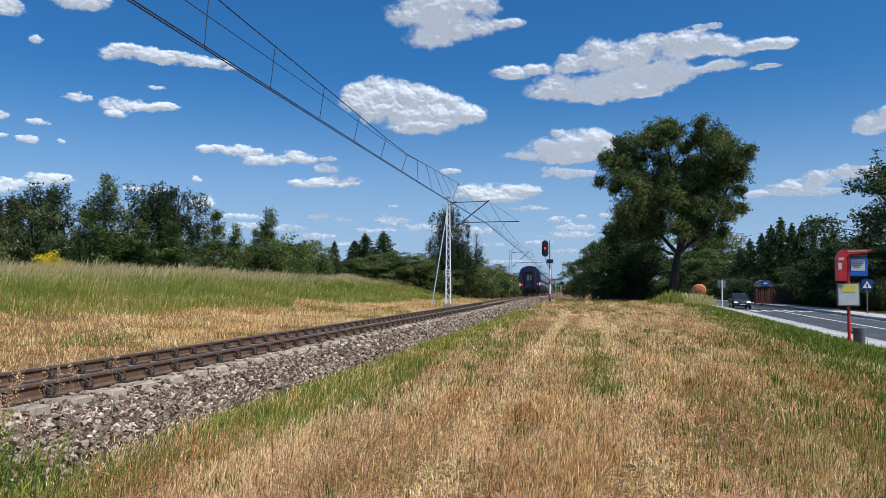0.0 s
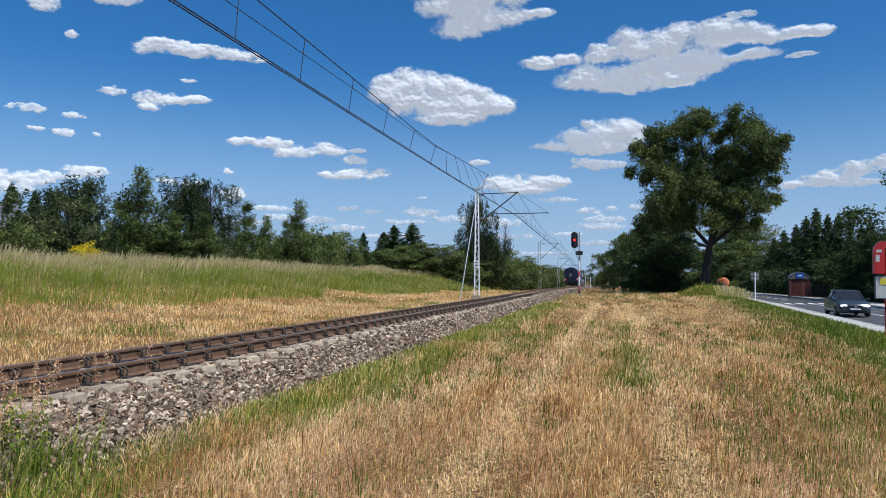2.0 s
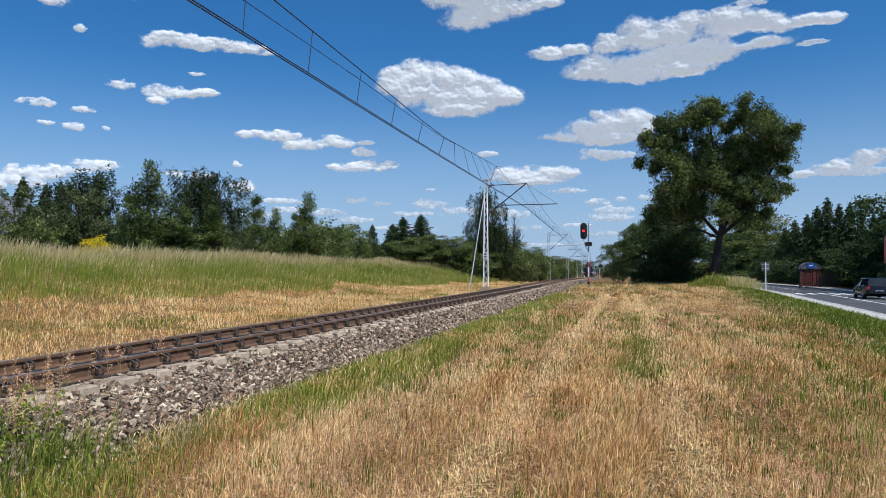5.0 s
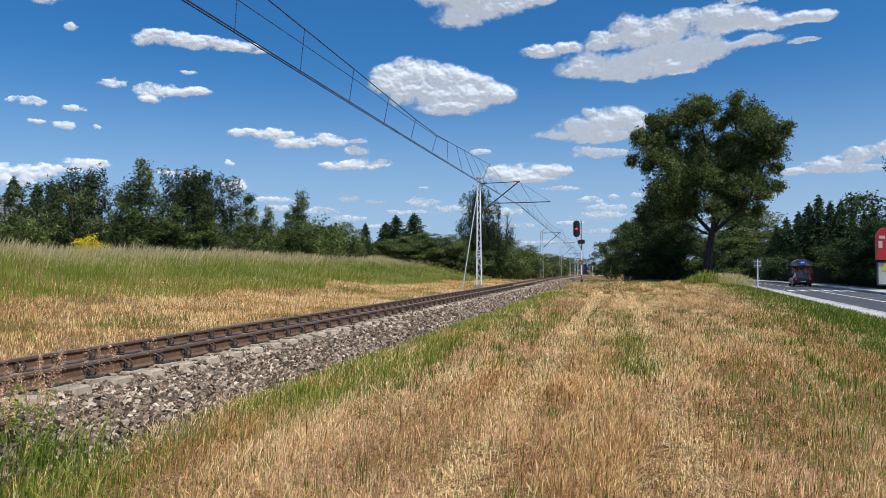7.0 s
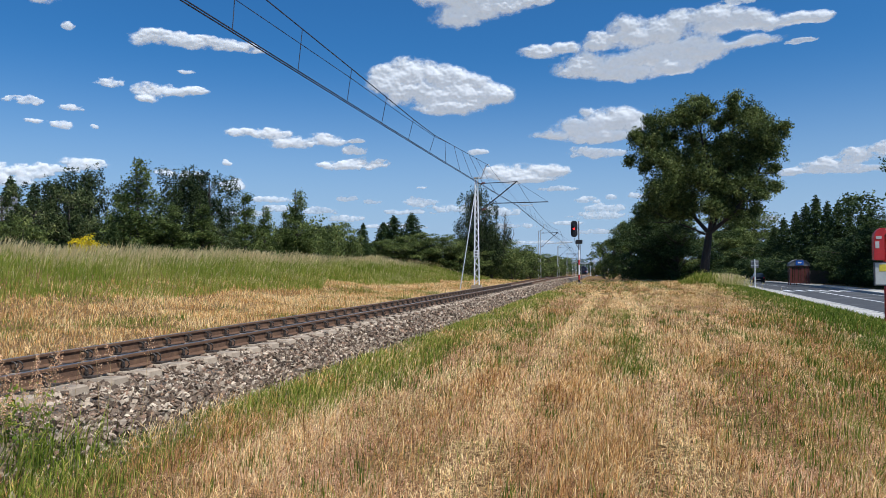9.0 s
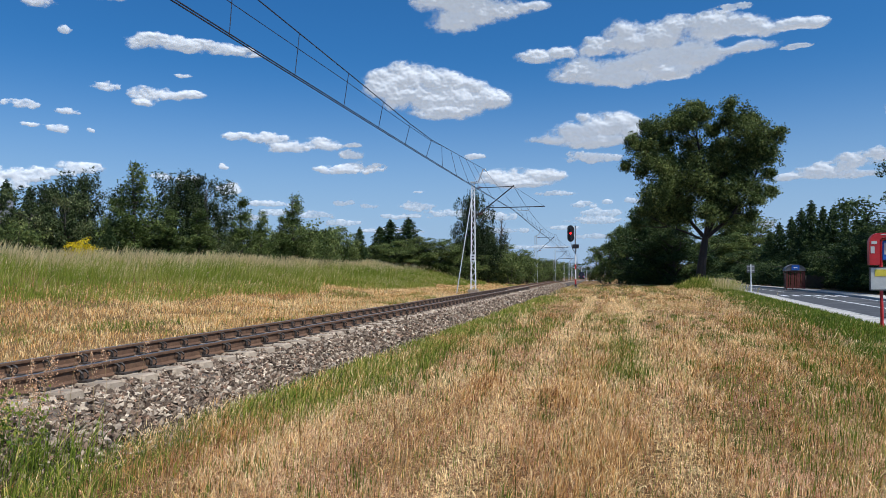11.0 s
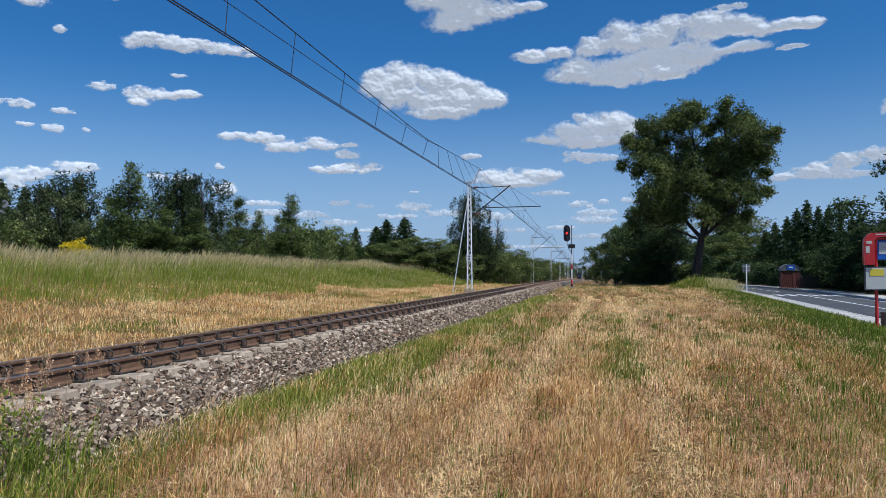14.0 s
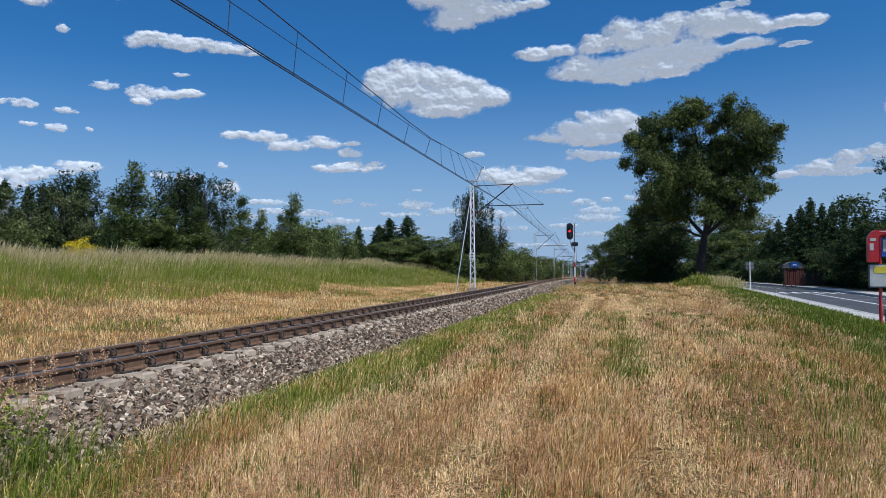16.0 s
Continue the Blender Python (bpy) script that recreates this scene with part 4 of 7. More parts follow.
plant("broad", 26.4, 207.3, 13.2, 16.2, "broadleaf_tree", "mid green rounded tree behind the poplar", "tree", "", 2)
plant("broad", 35.5, 202.9, 13.1, 10.5, "broadleaf_tree", "mid green rounded tree behind the poplar", "tree", "", 3)
plant("broad", 30.4, 200.7, 10.9, 13.9, "broadleaf_tree", "mid green rounded tree behind the poplar", "tree", "", 4)
plant("spruce", 30.1, 156.2, 10.6, 6.1, "spruce_tree", "tall dark spruce across the road", "tree", "", 0)
plant("spruce", 29.5, 144.8, 11.4, 6.2, "spruce_tree", "tall dark spruce across the road", "tree", "", 1)
plant("spruce", 28.7, 131.7, 11.4, 6.2, "spruce_tree", "tall dark spruce across the road", "tree", "", 2)
plant("spruce", 28.2, 122.7, 11.9, 5.9, "spruce_tree", "tall dark spruce across the road", "tree", "", 3)
plant("spruce", 27.7, 114.9, 12.3, 6.2, "spruce_tree", "tall dark spruce across the road", "tree", "", 4)
plant("spruce", 27.3, 107.3, 10.8, 5.1, "spruce_tree", "tall dark spruce across the road", "tree", "", 5)
plant("spruce", 27.0, 101.4, 10.4, 5.2, "spruce_tree", "tall dark spruce across the road", "tree", "", 6)
plant("spruce", 26.7, 95.6, 8.9, 4.4, "spruce_tree", "tall dark spruce across the road", "tree", "", 7)
plant("spruce", 26.4, 90.4, 8.0, 4.2, "spruce_tree", "tall dark spruce across the road", "tree", "", 8)
plant("spruce", 26.1, 86.3, 8.3, 4.4, "spruce_tree", "tall dark spruce across the road", "tree", "", 9)
# broad crowns across the road: their shaded side is put into the leaf colour
plant("broad", 31.4, 170.0, 8.7, 8.8, "broadleaf_tree", "tree across the road, shade painted into its dark leaves", "tree", "", 0, leaf=M_NEEDLE_SHADE)
plant("broad", 30.0, 144.2, 6.1, 7.4, "broadleaf_tree", "tree across the road, shade painted into its dark leaves", "tree", "", 1, leaf=M_NEEDLE_SHADE)
plant("broad", 28.4, 113.4, 5.8, 7.7, "broadleaf_tree", "tree across the road, shade painted into its dark leaves", "tree", "", 2, leaf=M_NEEDLE_SHADE)
plant("broad", 27.8, 100.5, 5.2, 6.8, "broadleaf_tree", "tree across the road, shade painted into its dark leaves", "tree", "", 3, leaf=M_NEEDLE_SHADE)
plant("broad", 27.4, 91.7, 5.4, 6.1, "broadleaf_tree", "tree across the road, shade painted into its dark leaves", "tree", "", 4, leaf=M_NEEDLE_SHADE)
plant("broad", 26.9, 82.5, 8.0, 6.0, "broadleaf_tree", "large tree overhanging the far side of the road, shade painted into its leaves", "tree", "", 0, leaf=M_NEEDLE_SHADE)
plant("broad", 29.4, 77.0, 15.6, 9.4, "broadleaf_tree", "large tree overhanging the far side of the road, shade painted into its leaves", "tree", "", 1, leaf=M_NEEDLE_SHADE)
plant("broad", 28.2, 69.6, 13.6, 8.2, "broadleaf_tree", "large tree overhanging the far side of the road, shade painted into its leaves", "tree", "", 2, leaf=M_NEEDLE_SHADE)
plant("broad", 26.0, 84.6, 6.9, 5.8, "broadleaf_tree", "tree across the road, shade painted into its dark leaves", "tree", "", 2, leaf=M_NEEDLE_SHADE)
plant("broad", 25.6, 77.0, 6.4, 5.8, "broadleaf_tree", "tree across the road, shade painted into its dark leaves", "tree", "", 3, leaf=M_NEEDLE_SHADE)
plant("broad", 25.2, 69.4, 6.0, 5.7, "broadleaf_tree", "tree across the road, shade painted into its dark leaves", "tree", "", 4, leaf=M_NEEDLE_SHADE)
plant("shrub", -39.1, 41.5, 1.8, 2.8, "shrub", "dense dark green shrub in the overgrown hedgerow", "shrub", "hedgerow shrubs", 0)
plant("shrub", -41.7, 45.9, 1.7, 3.1, "shrub", "dense dark green shrub in the overgrown hedgerow", "shrub", "hedgerow shrubs", 1)
plant("shrub", -38.1, 43.7, 2.0, 2.9, "shrub", "dense dark green shrub in the overgrown hedgerow", "shrub", "hedgerow shrubs", 2)
plant("shrub", -40.4, 48.3, 1.8, 3.2, "shrub", "dense dark green shrub in the overgrown hedgerow", "shrub", "hedgerow shrubs", 3)
plant("shrub", -36.9, 46.0, 2.0, 3.1, "shrub", "dense dark green shrub in the overgrown hedgerow", "shrub", "hedgerow shrubs", 4)
plant("shrub", -38.9, 50.8, 1.8, 3.3, "shrub", "dense dark green shrub in the overgrown hedgerow", "shrub", "hedgerow shrubs", 5)
plant("shrub", -35.5, 48.4, 2.0, 3.2, "shrub", "dense dark green shrub in the overgrown hedgerow", "shrub", "hedgerow shrubs", 6)
plant("shrub", -37.2, 53.3, 1.9, 3.5, "shrub", "dense dark green shrub in the overgrown hedgerow", "shrub", "hedgerow shrubs", 7)
plant("shrub", -33.8, 50.8, 2.1, 3.3, "shrub", "dense dark green shrub in the overgrown hedgerow", "shrub", "hedgerow shrubs", 8)
plant("shrub", -30.5, 48.2, 1.7, 3.1, "shrub", "dense dark green shrub in the overgrown hedgerow", "shrub", "hedgerow shrubs", 9)
plant("shrub", -31.9, 53.1, 2.2, 3.4, "shrub", "dense dark green shrub in the overgrown hedgerow", "shrub", "hedgerow shrubs", 10)
plant("shrub", -28.7, 50.4, 1.7, 3.2, "shrub", "dense dark green shrub in the overgrown hedgerow", "shrub", "hedgerow shrubs", 11)
plant("shrub", -29.8, 55.5, 2.3, 3.5, "shrub", "dense dark green shrub in the overgrown hedgerow", "shrub", "hedgerow shrubs", 12)
plant("shrub", -27.5, 57.8, 2.3, 3.6, "shrub", "dense dark green shrub in the overgrown hedgerow", "shrub", "hedgerow shrubs", 14)
plant("shrub", -24.9, 60.0, 2.4, 3.7, "shrub", "dense dark green shrub in the overgrown hedgerow", "shrub", "hedgerow shrubs", 16)
plant("shrub", -28.4, 81.2, 1.8, 3.9, "shrub", "dense dark green shrub in the overgrown hedgerow", "shrub", "hedgerow shrubs", 0)
plant("shrub", -29.0, 88.4, 1.7, 4.3, "shrub", "dense dark green shrub in the overgrown hedgerow", "shrub", "hedgerow shrubs", 1)
plant("shrub", -29.3, 95.6, 2.3, 4.6, "shrub", "dense dark green shrub in the overgrown hedgerow", "shrub", "hedgerow shrubs", 2)
plant("shrub", -24.9, 87.5, 1.7, 4.2, "shrub", "dense dark green shrub in the overgrown hedgerow", "shrub", "hedgerow shrubs", 3)
plant("shrub", -24.9, 94.8, 2.3, 4.5, "shrub", "dense dark green shrub in the overgrown hedgerow", "shrub", "hedgerow shrubs", 4)
plant("shrub", -20.9, 86.5, 2.0, 4.1, "shrub", "dense dark green shrub in the overgrown hedgerow", "shrub", "hedgerow shrubs", 5)
plant("shrub", -20.7, 93.7, 2.7, 4.4, "shrub", "dense dark green shrub in the overgrown hedgerow", "shrub", "hedgerow shrubs", 6)
plant("shrub", -17.1, 85.3, 2.8, 4.0, "shrub", "dense dark green shrub in the overgrown hedgerow", "shrub", "hedgerow shrubs", 7)
plant("shrub", -16.6, 92.5, 3.4, 4.3, "shrub", "dense dark green shrub in the overgrown hedgerow", "shrub", "hedgerow shrubs", 8)
plant("shrub", -15.9, 99.7, 3.4, 4.6, "shrub", "dense dark green shrub in the overgrown hedgerow", "shrub", "hedgerow shrubs", 9)
plant("shrub", -12.6, 91.1, 3.7, 4.2, "shrub", "dense dark green shrub in the overgrown hedgerow", "shrub", "hedgerow shrubs", 10)
plant("shrub", -11.7, 98.3, 3.6, 4.5, "shrub", "dense dark green shrub in the overgrown hedgerow", "shrub", "hedgerow shrubs", 11)
plant("shrub", 2.4, 107.0, 3.2, 4.1, "shrub", "dark green shrub at the field edge", "shrub", "field edge shrubs", 3)
plant("shrub", 3.7, 103.9, 2.6, 4.0, "shrub", "dark green shrub at the field edge", "shrub", "field edge shrubs", 4)
plant("shrub", 4.9, 100.9, 3.3, 3.9, "shrub", "dark green shrub at the field edge", "shrub", "field edge shrubs", 5)
plant("shrub", 6.5, 105.8, 2.8, 4.1, "shrub", "dark green shrub at the field edge", "shrub", "field edge shrubs", 6)
plant("shrub", 7.6, 102.7, 3.4, 3.9, "shrub", "dark green shrub at the field edge", "shrub", "field edge shrubs", 7)
plant("shrub", 8.6, 99.6, 2.8, 3.8, "shrub", "dark green shrub at the field edge", "shrub", "field edge shrubs", 8)
plant("shrub", 10.4, 104.5, 2.4, 4.0, "shrub", "dark green shrub at the field edge", "shrub", "field edge shrubs", 9)
# shrubs across the road carry the same painted shade in their leaves
plant("shrub", 24.9, 198.4, 7.3, 7.2, "shrub", "shrub across the road, shade painted into its dark leaves", "shrub", "roadside shrubs", 0, leaf=M_NEEDLE_SHADE)
plant("shrub", 27.0, 198.2, 6.2, 7.2, "shrub", "shrub across the road, shade painted into its dark leaves", "shrub", "roadside shrubs", 1, leaf=M_NEEDLE_SHADE)
plant("shrub", 29.1, 197.9, 6.8, 7.1, "shrub", "shrub across the road, shade painted into its dark leaves", "shrub", "roadside shrubs", 2, leaf=M_NEEDLE_SHADE)
plant("shrub", 31.2, 197.5, 5.8, 7.1, "shrub", "shrub across the road, shade painted into its dark leaves", "shrub", "roadside shrubs", 3, leaf=M_NEEDLE_SHADE)
plant("shrub", 33.3, 197.2, 6.7, 7.1, "shrub", "shrub across the road, shade painted into its dark leaves", "shrub", "roadside shrubs", 4, leaf=M_NEEDLE_SHADE)
plant("shrub", 35.4, 196.9, 5.7, 7.0, "shrub", "shrub across the road, shade painted into its dark leaves", "shrub", "roadside shrubs", 5, leaf=M_NEEDLE_SHADE)
plant("shrub", 30.3, 167.1, 5.4, 8.4, "shrub", "shrub across the road, shade painted into its dark leaves", "shrub", "roadside shrubs", 0, leaf=M_NEEDLE_SHADE)
plant("shrub", 29.3, 150.5, 4.2, 7.5, "shrub", "shrub across the road, shade painted into its dark leaves", "shrub", "roadside shrubs", 1, leaf=M_NEEDLE_SHADE)
plant("shrub", 28.5, 136.9, 4.6, 6.8, "shrub", "shrub across the road, shade painted into its dark leaves", "shrub", "roadside shrubs", 2, leaf=M_NEEDLE_SHADE)
plant("shrub", 27.8, 125.6, 3.7, 6.2, "shrub", "shrub across the road, shade painted into its dark leaves", "shrub", "roadside shrubs", 3, leaf=M_NEEDLE_SHADE)
plant("shrub", 27.2, 116.1, 4.1, 5.7, "shrub", "shrub across the road, shade painted into its dark leaves", "shrub", "roadside shrubs", 4, leaf=M_NEEDLE_SHADE)
plant("shrub", 26.7, 107.9, 3.3, 5.3, "shrub", "shrub across the road, shade painted into its dark leaves", "shrub", "roadside shrubs", 5, leaf=M_NEEDLE_SHADE)
plant("shrub", 26.3, 100.9, 3.7, 5.0, "shrub", "shrub across the road, shade painted into its dark leaves", "shrub", "roadside shrubs", 6, leaf=M_NEEDLE_SHADE)
plant("shrub", 25.9, 94.7, 3.1, 4.6, "shrub", "shrub across the road, shade painted into its dark leaves", "shrub", "roadside shrubs", 7, leaf=M_NEEDLE_SHADE)
plant("shrub", 25.5, 89.3, 3.4, 4.4, "shrub", "shrub across the road, shade painted into its dark leaves", "shrub", "roadside shrubs", 8, leaf=M_NEEDLE_SHADE)
plant("shrub", 25.2, 84.5, 2.9, 4.1, "shrub", "shrub across the road, shade painted into its dark leaves", "shrub", "roadside shrubs", 9, leaf=M_NEEDLE_SHADE)
plant("shrub", 25.0, 80.2, 3.2, 3.9, "shrub", "shrub across the road, shade painted into its dark leaves", "shrub", "roadside shrubs", 10, leaf=M_NEEDLE_SHADE)
plant("shrub", 24.7, 76.3, 2.7, 3.7, "shrub", "shrub across the road, shade painted into its dark leaves", "shrub", "roadside shrubs", 11, leaf=M_NEEDLE_SHADE)
plant("shrub", 24.5, 72.8, 3.1, 3.5, "shrub", "shrub across the road, shade painted into its dark leaves", "shrub", "roadside shrubs", 12, leaf=M_NEEDLE_SHADE)
plant("shrub", 24.3, 69.7, 2.7, 3.3, "shrub", "shrub across the road, shade painted into its dark leaves", "shrub", "roadside shrubs", 13, leaf=M_NEEDLE_SHADE)
plant("shrub", 24.1, 66.8, 3.0, 3.2, "shrub", "shrub across the road, shade painted into its dark leaves", "shrub", "roadside shrubs", 14, leaf=M_NEEDLE_SHADE)
plant("shrub", 23.9, 64.1, 2.6, 3.1, "shrub", "shrub across the road, shade painted into its dark leaves", "shrub", "roadside shrubs", 15, leaf=M_NEEDLE_SHADE)
plant("shrub", 23.7, 61.7, 2.9, 2.9, "shrub", "shrub across the road, shade painted into its dark leaves", "shrub", "roadside shrubs", 16, leaf=M_NEEDLE_SHADE)


def poplar():
    """The tall poplar: a leaning trunk, ascending limbs and a broken crown with gaps between its columns."""
    rng = np.random.default_rng(21)
    x, y = 9.6, 89.0
    t = thing("poplar_tree", "tall dark green poplar with a broken lobed crown", "tree", at=pose(x, y, float(land(x, y))))
    limbs = [
        ([(0, 0, -0.4), (0.1, 0, 1.5), (0.35, 0, 3.6), (0.65, 0, 5.7)], (0.62, 0.36)),
        ([(0.65, 0, 5.6), (-0.5, 0.5, 7.0), (-2.6, 0.9, 9.8), (-4.2, 1.0, 13.5), (-5.2, 0.8, 17.2)], (0.26, 0.05)),
        ([(0.65, 0, 5.6), (1.0, -0.6, 8.4), (0.5, -0.8, 13.0), (-0.2, -0.5, 17.0), (-0.5, -0.3, 20.4)], (0.27, 0.05)),
        ([(0.65, 0, 5.6), (2.3, 0.5, 9.0), (2.9, 0.7, 13.2), (3.5, 0.4, 18.2), (3.7, 0.3, 20.2)], (0.24, 0.05)),
        ([(0.65, 0, 5.6), (3.0, -0.5, 7.6), (5.2, -0.9, 10.6), (6.5, -0.6, 14.0), (7.6, -0.3, 18.4)], (0.25, 0.05)),
        ([(0.2, 0, 5.5), (-1.8, -0.5, 6.4), (-3.4, -0.8, 6.9)], (0.14, 0.04)),
    ]
    tubes, knots = [], []
    for pts, (r0, r1) in limbs:
        tubes.append((pts, list(np.linspace(r0, r1, len(pts))), 9))
        for a, b in zip(pts, pts[1:]):
            knots += [np.array(a) + (np.array(b) - np.array(a)) * f for f in (0.25, 0.5, 0.75, 1.0)]
    knots = np.array([k for k in knots if k[2] > 5.0])
    # lobes of the crown: sideways, height, radius
    left = [(-5.0, 17.5, 1.9), (-6.7, 16.2, 1.4), (-8.0, 16.7, 0.7), (-8.6, 14.3, 0.6), (-5.6, 14.8, 2.0), (-4.5, 13.1, 1.6), (-6.1, 18.6, 0.9), (-3.4, 18.8, 0.9)]
    middle = [(-1.5, 19.7, 1.4), (-0.4, 18.3, 1.6), (-2.3, 18.1, 1.2), (0.2, 20.5, 0.8), (-0.7, 16.1, 1.6), (0.2, 13.9, 2.0), (-1.8, 12.3, 1.9), (0.7, 19.4, 1.1)]
    right = [(3.6, 19.9, 1.1), (3.1, 18.3, 0.9), (5.6, 19.1, 1.5), (7.5, 18.8, 1.2), (6.1, 16.9, 1.9), (8.0, 16.4, 1.6), (9.5, 16.9, 0.7), (5.6, 14.7, 1.9), (7.8, 13.9, 1.6), (9.1, 12.8, 0.6), (5.0, 12.5, 1.9), (6.7, 11.2, 1.6), (8.7, 10.6, 0.7), (4.0, 10.6, 1.6), (5.0, 9.0, 1.3), (6.4, 7.9, 0.8), (2.3, 12.5, 1.3)]
    low = [(-4.8, 10.6, 1.9), (-6.1, 10.1, 1.0), (-3.1, 9.8, 1.9), (-0.4, 11.2, 2.1), (-1.0, 9.0, 1.9), (1.5, 10.1, 1.6), (2.3, 8.5, 1.3), (-4.5, 8.5, 1.6), (-6.7, 8.7, 0.6), (-2.6, 7.6, 1.3), (-7.5, 7.1, 0.5), (0.7, 7.9, 1.2), (4.0, 7.9, 1.0)]
    pts = []
    gaps = [(-3.4, 14.4, 1.2), (-2.9, 13.0, 1.1), (2.7, 15.6, 1.2), (2.0, 17.6, 0.8), (4.3, 16.6, 1.0), (2.0, 14.6, 1.2), (6.9, 14.9, 1.4), (-3.2, 16.6, 1.0), (3.4, 13.6, 1.2), (-6.9, 13.4, 0.7), (-2.6, 11.0, 1.3), (8.9, 15.0, 0.9), (3.0, 10.6, 1.3), (6.6, 9.4, 0.9)]
    for lx, lz, r in left + middle + right + low + gaps:
        r, lx = r * 1.1, lx * 0.9 - 0.3
        c = np.array([lx, rng.normal(0, 1.3), lz])
        near = knots[np.argmin(np.linalg.norm((knots - c) * (1, 0.6, 1) + (0, 0, 1.2), axis=1))]
        tubes.append((limb_path(rng, tuple(near), tuple(c), 0.1, 4), [0.09, 0.07, 0.05, 0.03, 0.015], 5))
        for k in range(int(7 + 7 * r)):
            d = rng.standard_normal(3) + (0, 0, 0.45)
            d /= np.linalg.norm(d)
            e = c + d * r * (0.75 + 0.45 * rng.random())
            tubes.append((limb_path(rng, tuple(c), tuple(e), 0.12, 2), [0.035, 0.022, 0.01], 4))
            n = int(6 + 5 * r)
            f = (0.25 + 0.8 * rng.random(n))[:, None]
            pts.append(c + (e - c) * f + rng.standard_normal((n, 3)) * 0.2 * r)
    p = clustered(rng, np.concatenate(pts), 11, 0.19, 0.9)
    tone = np.clip(0.38 + 0.27 * rng.standard_normal(len(p)) + 0.16 * np.sin(p[:, 0] * 1.3) * np.sin(p[:, 2] * 1.1), 0, 1)
    v, f, tn = leaf_pieces(rng, p, 0.125, tone, 0.3)
    part("trunk", join_tubes("trunk", tubes, M_SHADEBARK), None, t)
    part("crown", mesh_np("crown", v, f, M_LEAF, tn), None, t)


poplar()


# ---- grass ----
TABLE = np.random.default_rng(99).random((64, 64))


def patch_noise(x, y, size, shift=0):
    """Smooth random patches of about the given size in metres, 0 to 1."""
    u, v = np.asarray(x) / size + 7.3 * shift, np.asarray(y) / size + 3.1 * shift
    i, j = np.floor(u).astype(int), np.floor(v).astype(int)
    fu, fv = u - i, v - j
    fu, fv = fu * fu * (3 - 2 * fu), fv * fv * (3 - 2 * fv)
    t = lambda a, c: TABLE[a % 64, c % 64]
    return (t(i, j) * (1 - fu) + t(i + 1, j) * fu) * (1 - fv) + (t(i, j + 1) * (1 - fu) + t(i + 1, j + 1) * fu) * fv


def blades(name, xs, ys, heights, widths, mat, label, lean=0.3, seed=1, head=0.0, tone_mid=0.5, tone_spread=0.22, wind=(0.15, 0.0)):
    """Many single bent blades, or stalks with a wider seed head over the given share of the height."""
    rng = np.random.default_rng(seed)
    n = len(xs)
    a = rng.random(n) * 6.283
    l = lean * np.abs(rng.standard_normal(n)) * heights
    dx, dy = np.cos(a) * l + wind[0] * heights, np.sin(a) * l + wind[1] * heights
    b = a + 1.57 + 0.6 * rng.standard_normal(n)
    wx, wy = np.cos(b) * widths, np.sin(b) * widths
    z = land(xs, ys) - 0.02
    zf = np.sqrt(np.clip(1 - (np.hypot(dx, dy) / np.maximum(heights, 1e-4)) ** 2 * 0.45, 0.12, 1))

    def at(f, w, up):
        px, py, pz = xs + dx * f * f, ys + dy * f * f, z + heights * up
        return [np.stack([px - wx * w, py - wy * w, pz], 1), np.stack([px + wx * w, py + wy * w, pz], 1)]

    tip = [np.stack([xs + dx, ys + dy, z + heights * zf], 1)]
    base = np.clip(tone_mid + tone_spread * rng.standard_normal(n), 0, 1)
    if head:
        rows = at(0.0, 0.5, 0) + at(1 - head, 0.4, (1 - head) * zf) + at(1 - head * 0.5, 1.6, (1 - head * 0.5) * zf) + tip
        tris = ((0, 1, 3), (0, 3, 2), (2, 3, 5), (2, 5, 4), (4, 5, 6))
        tone = (-0.12, -0.12, 0, 0, 0.1, 0.1, 0.15)
    else:
        rows = at(0.0, 0.9, 0) + at(0.55, 1.0, 0.6 * zf) + tip
        tris = ((0, 1, 3), (0, 3, 2), (2, 3, 4))
        tone = (-0.1, -0.1, 0, 0, 0.1)
    m = len(rows)
    v = np.stack(rows, 1).reshape(-1, 3)
    f = (np.arange(n)[:, None, None] * m + np.array(tris)[None]).reshape(-1, 3)
    tones = np.clip(base[:, None] + np.array(tone)[None], 0, 1).ravel()
    return tagged(new(name, mesh_np(name, v, f, mat, tones)), label, "grass", kind="stuff")


def patchy(x, y):
    """Where the field stays green: 0 dry, 1 green."""
    v = 0.5 * patch_noise(x, y * 0.15, 1.7, 1) + 0.3 * patch_noise(x, y * 0.15, 0.6, 2) + 0.2 * patch_noise(x, y * 0.15, 4.0, 3)
    g = 0.8 * step(0.56, 0.72, v)
    g = np.maximum(g, 0.6 * step(2.0, 5.0, x + 2 * patch_noise(x, y * 0.15, 1.5, 20)) * (1 - step(8, 14, y)))
    edge = 1 - step(-4.1, -2.2, x - track_x(y) - 6.5 + 1.2 * patch_noise(x, y * 0.15, 1.4, 4))
    strip = np.exp(-((x - 0.05 - 0.2 * patch_noise(x, y * 0.15, 1.0, 5)) / 0.34) ** 2) * step(10, 12, y) * (1 - step(24, 30, y))
    verge = step(-5.4, -4.0, x - kerb_x(y) + 1.2 * patch_noise(x, y * 0.15, 2.2, 6))
    path = np.maximum(np.exp(-((x - 0.6) / 0.25) ** 2), np.exp(-((x + 1.25) / 0.25) ** 2))
    return np.clip(np.maximum(np.maximum(np.maximum(g, 0.9 * edge) * (1 - path), strip), verge), 0, 1)


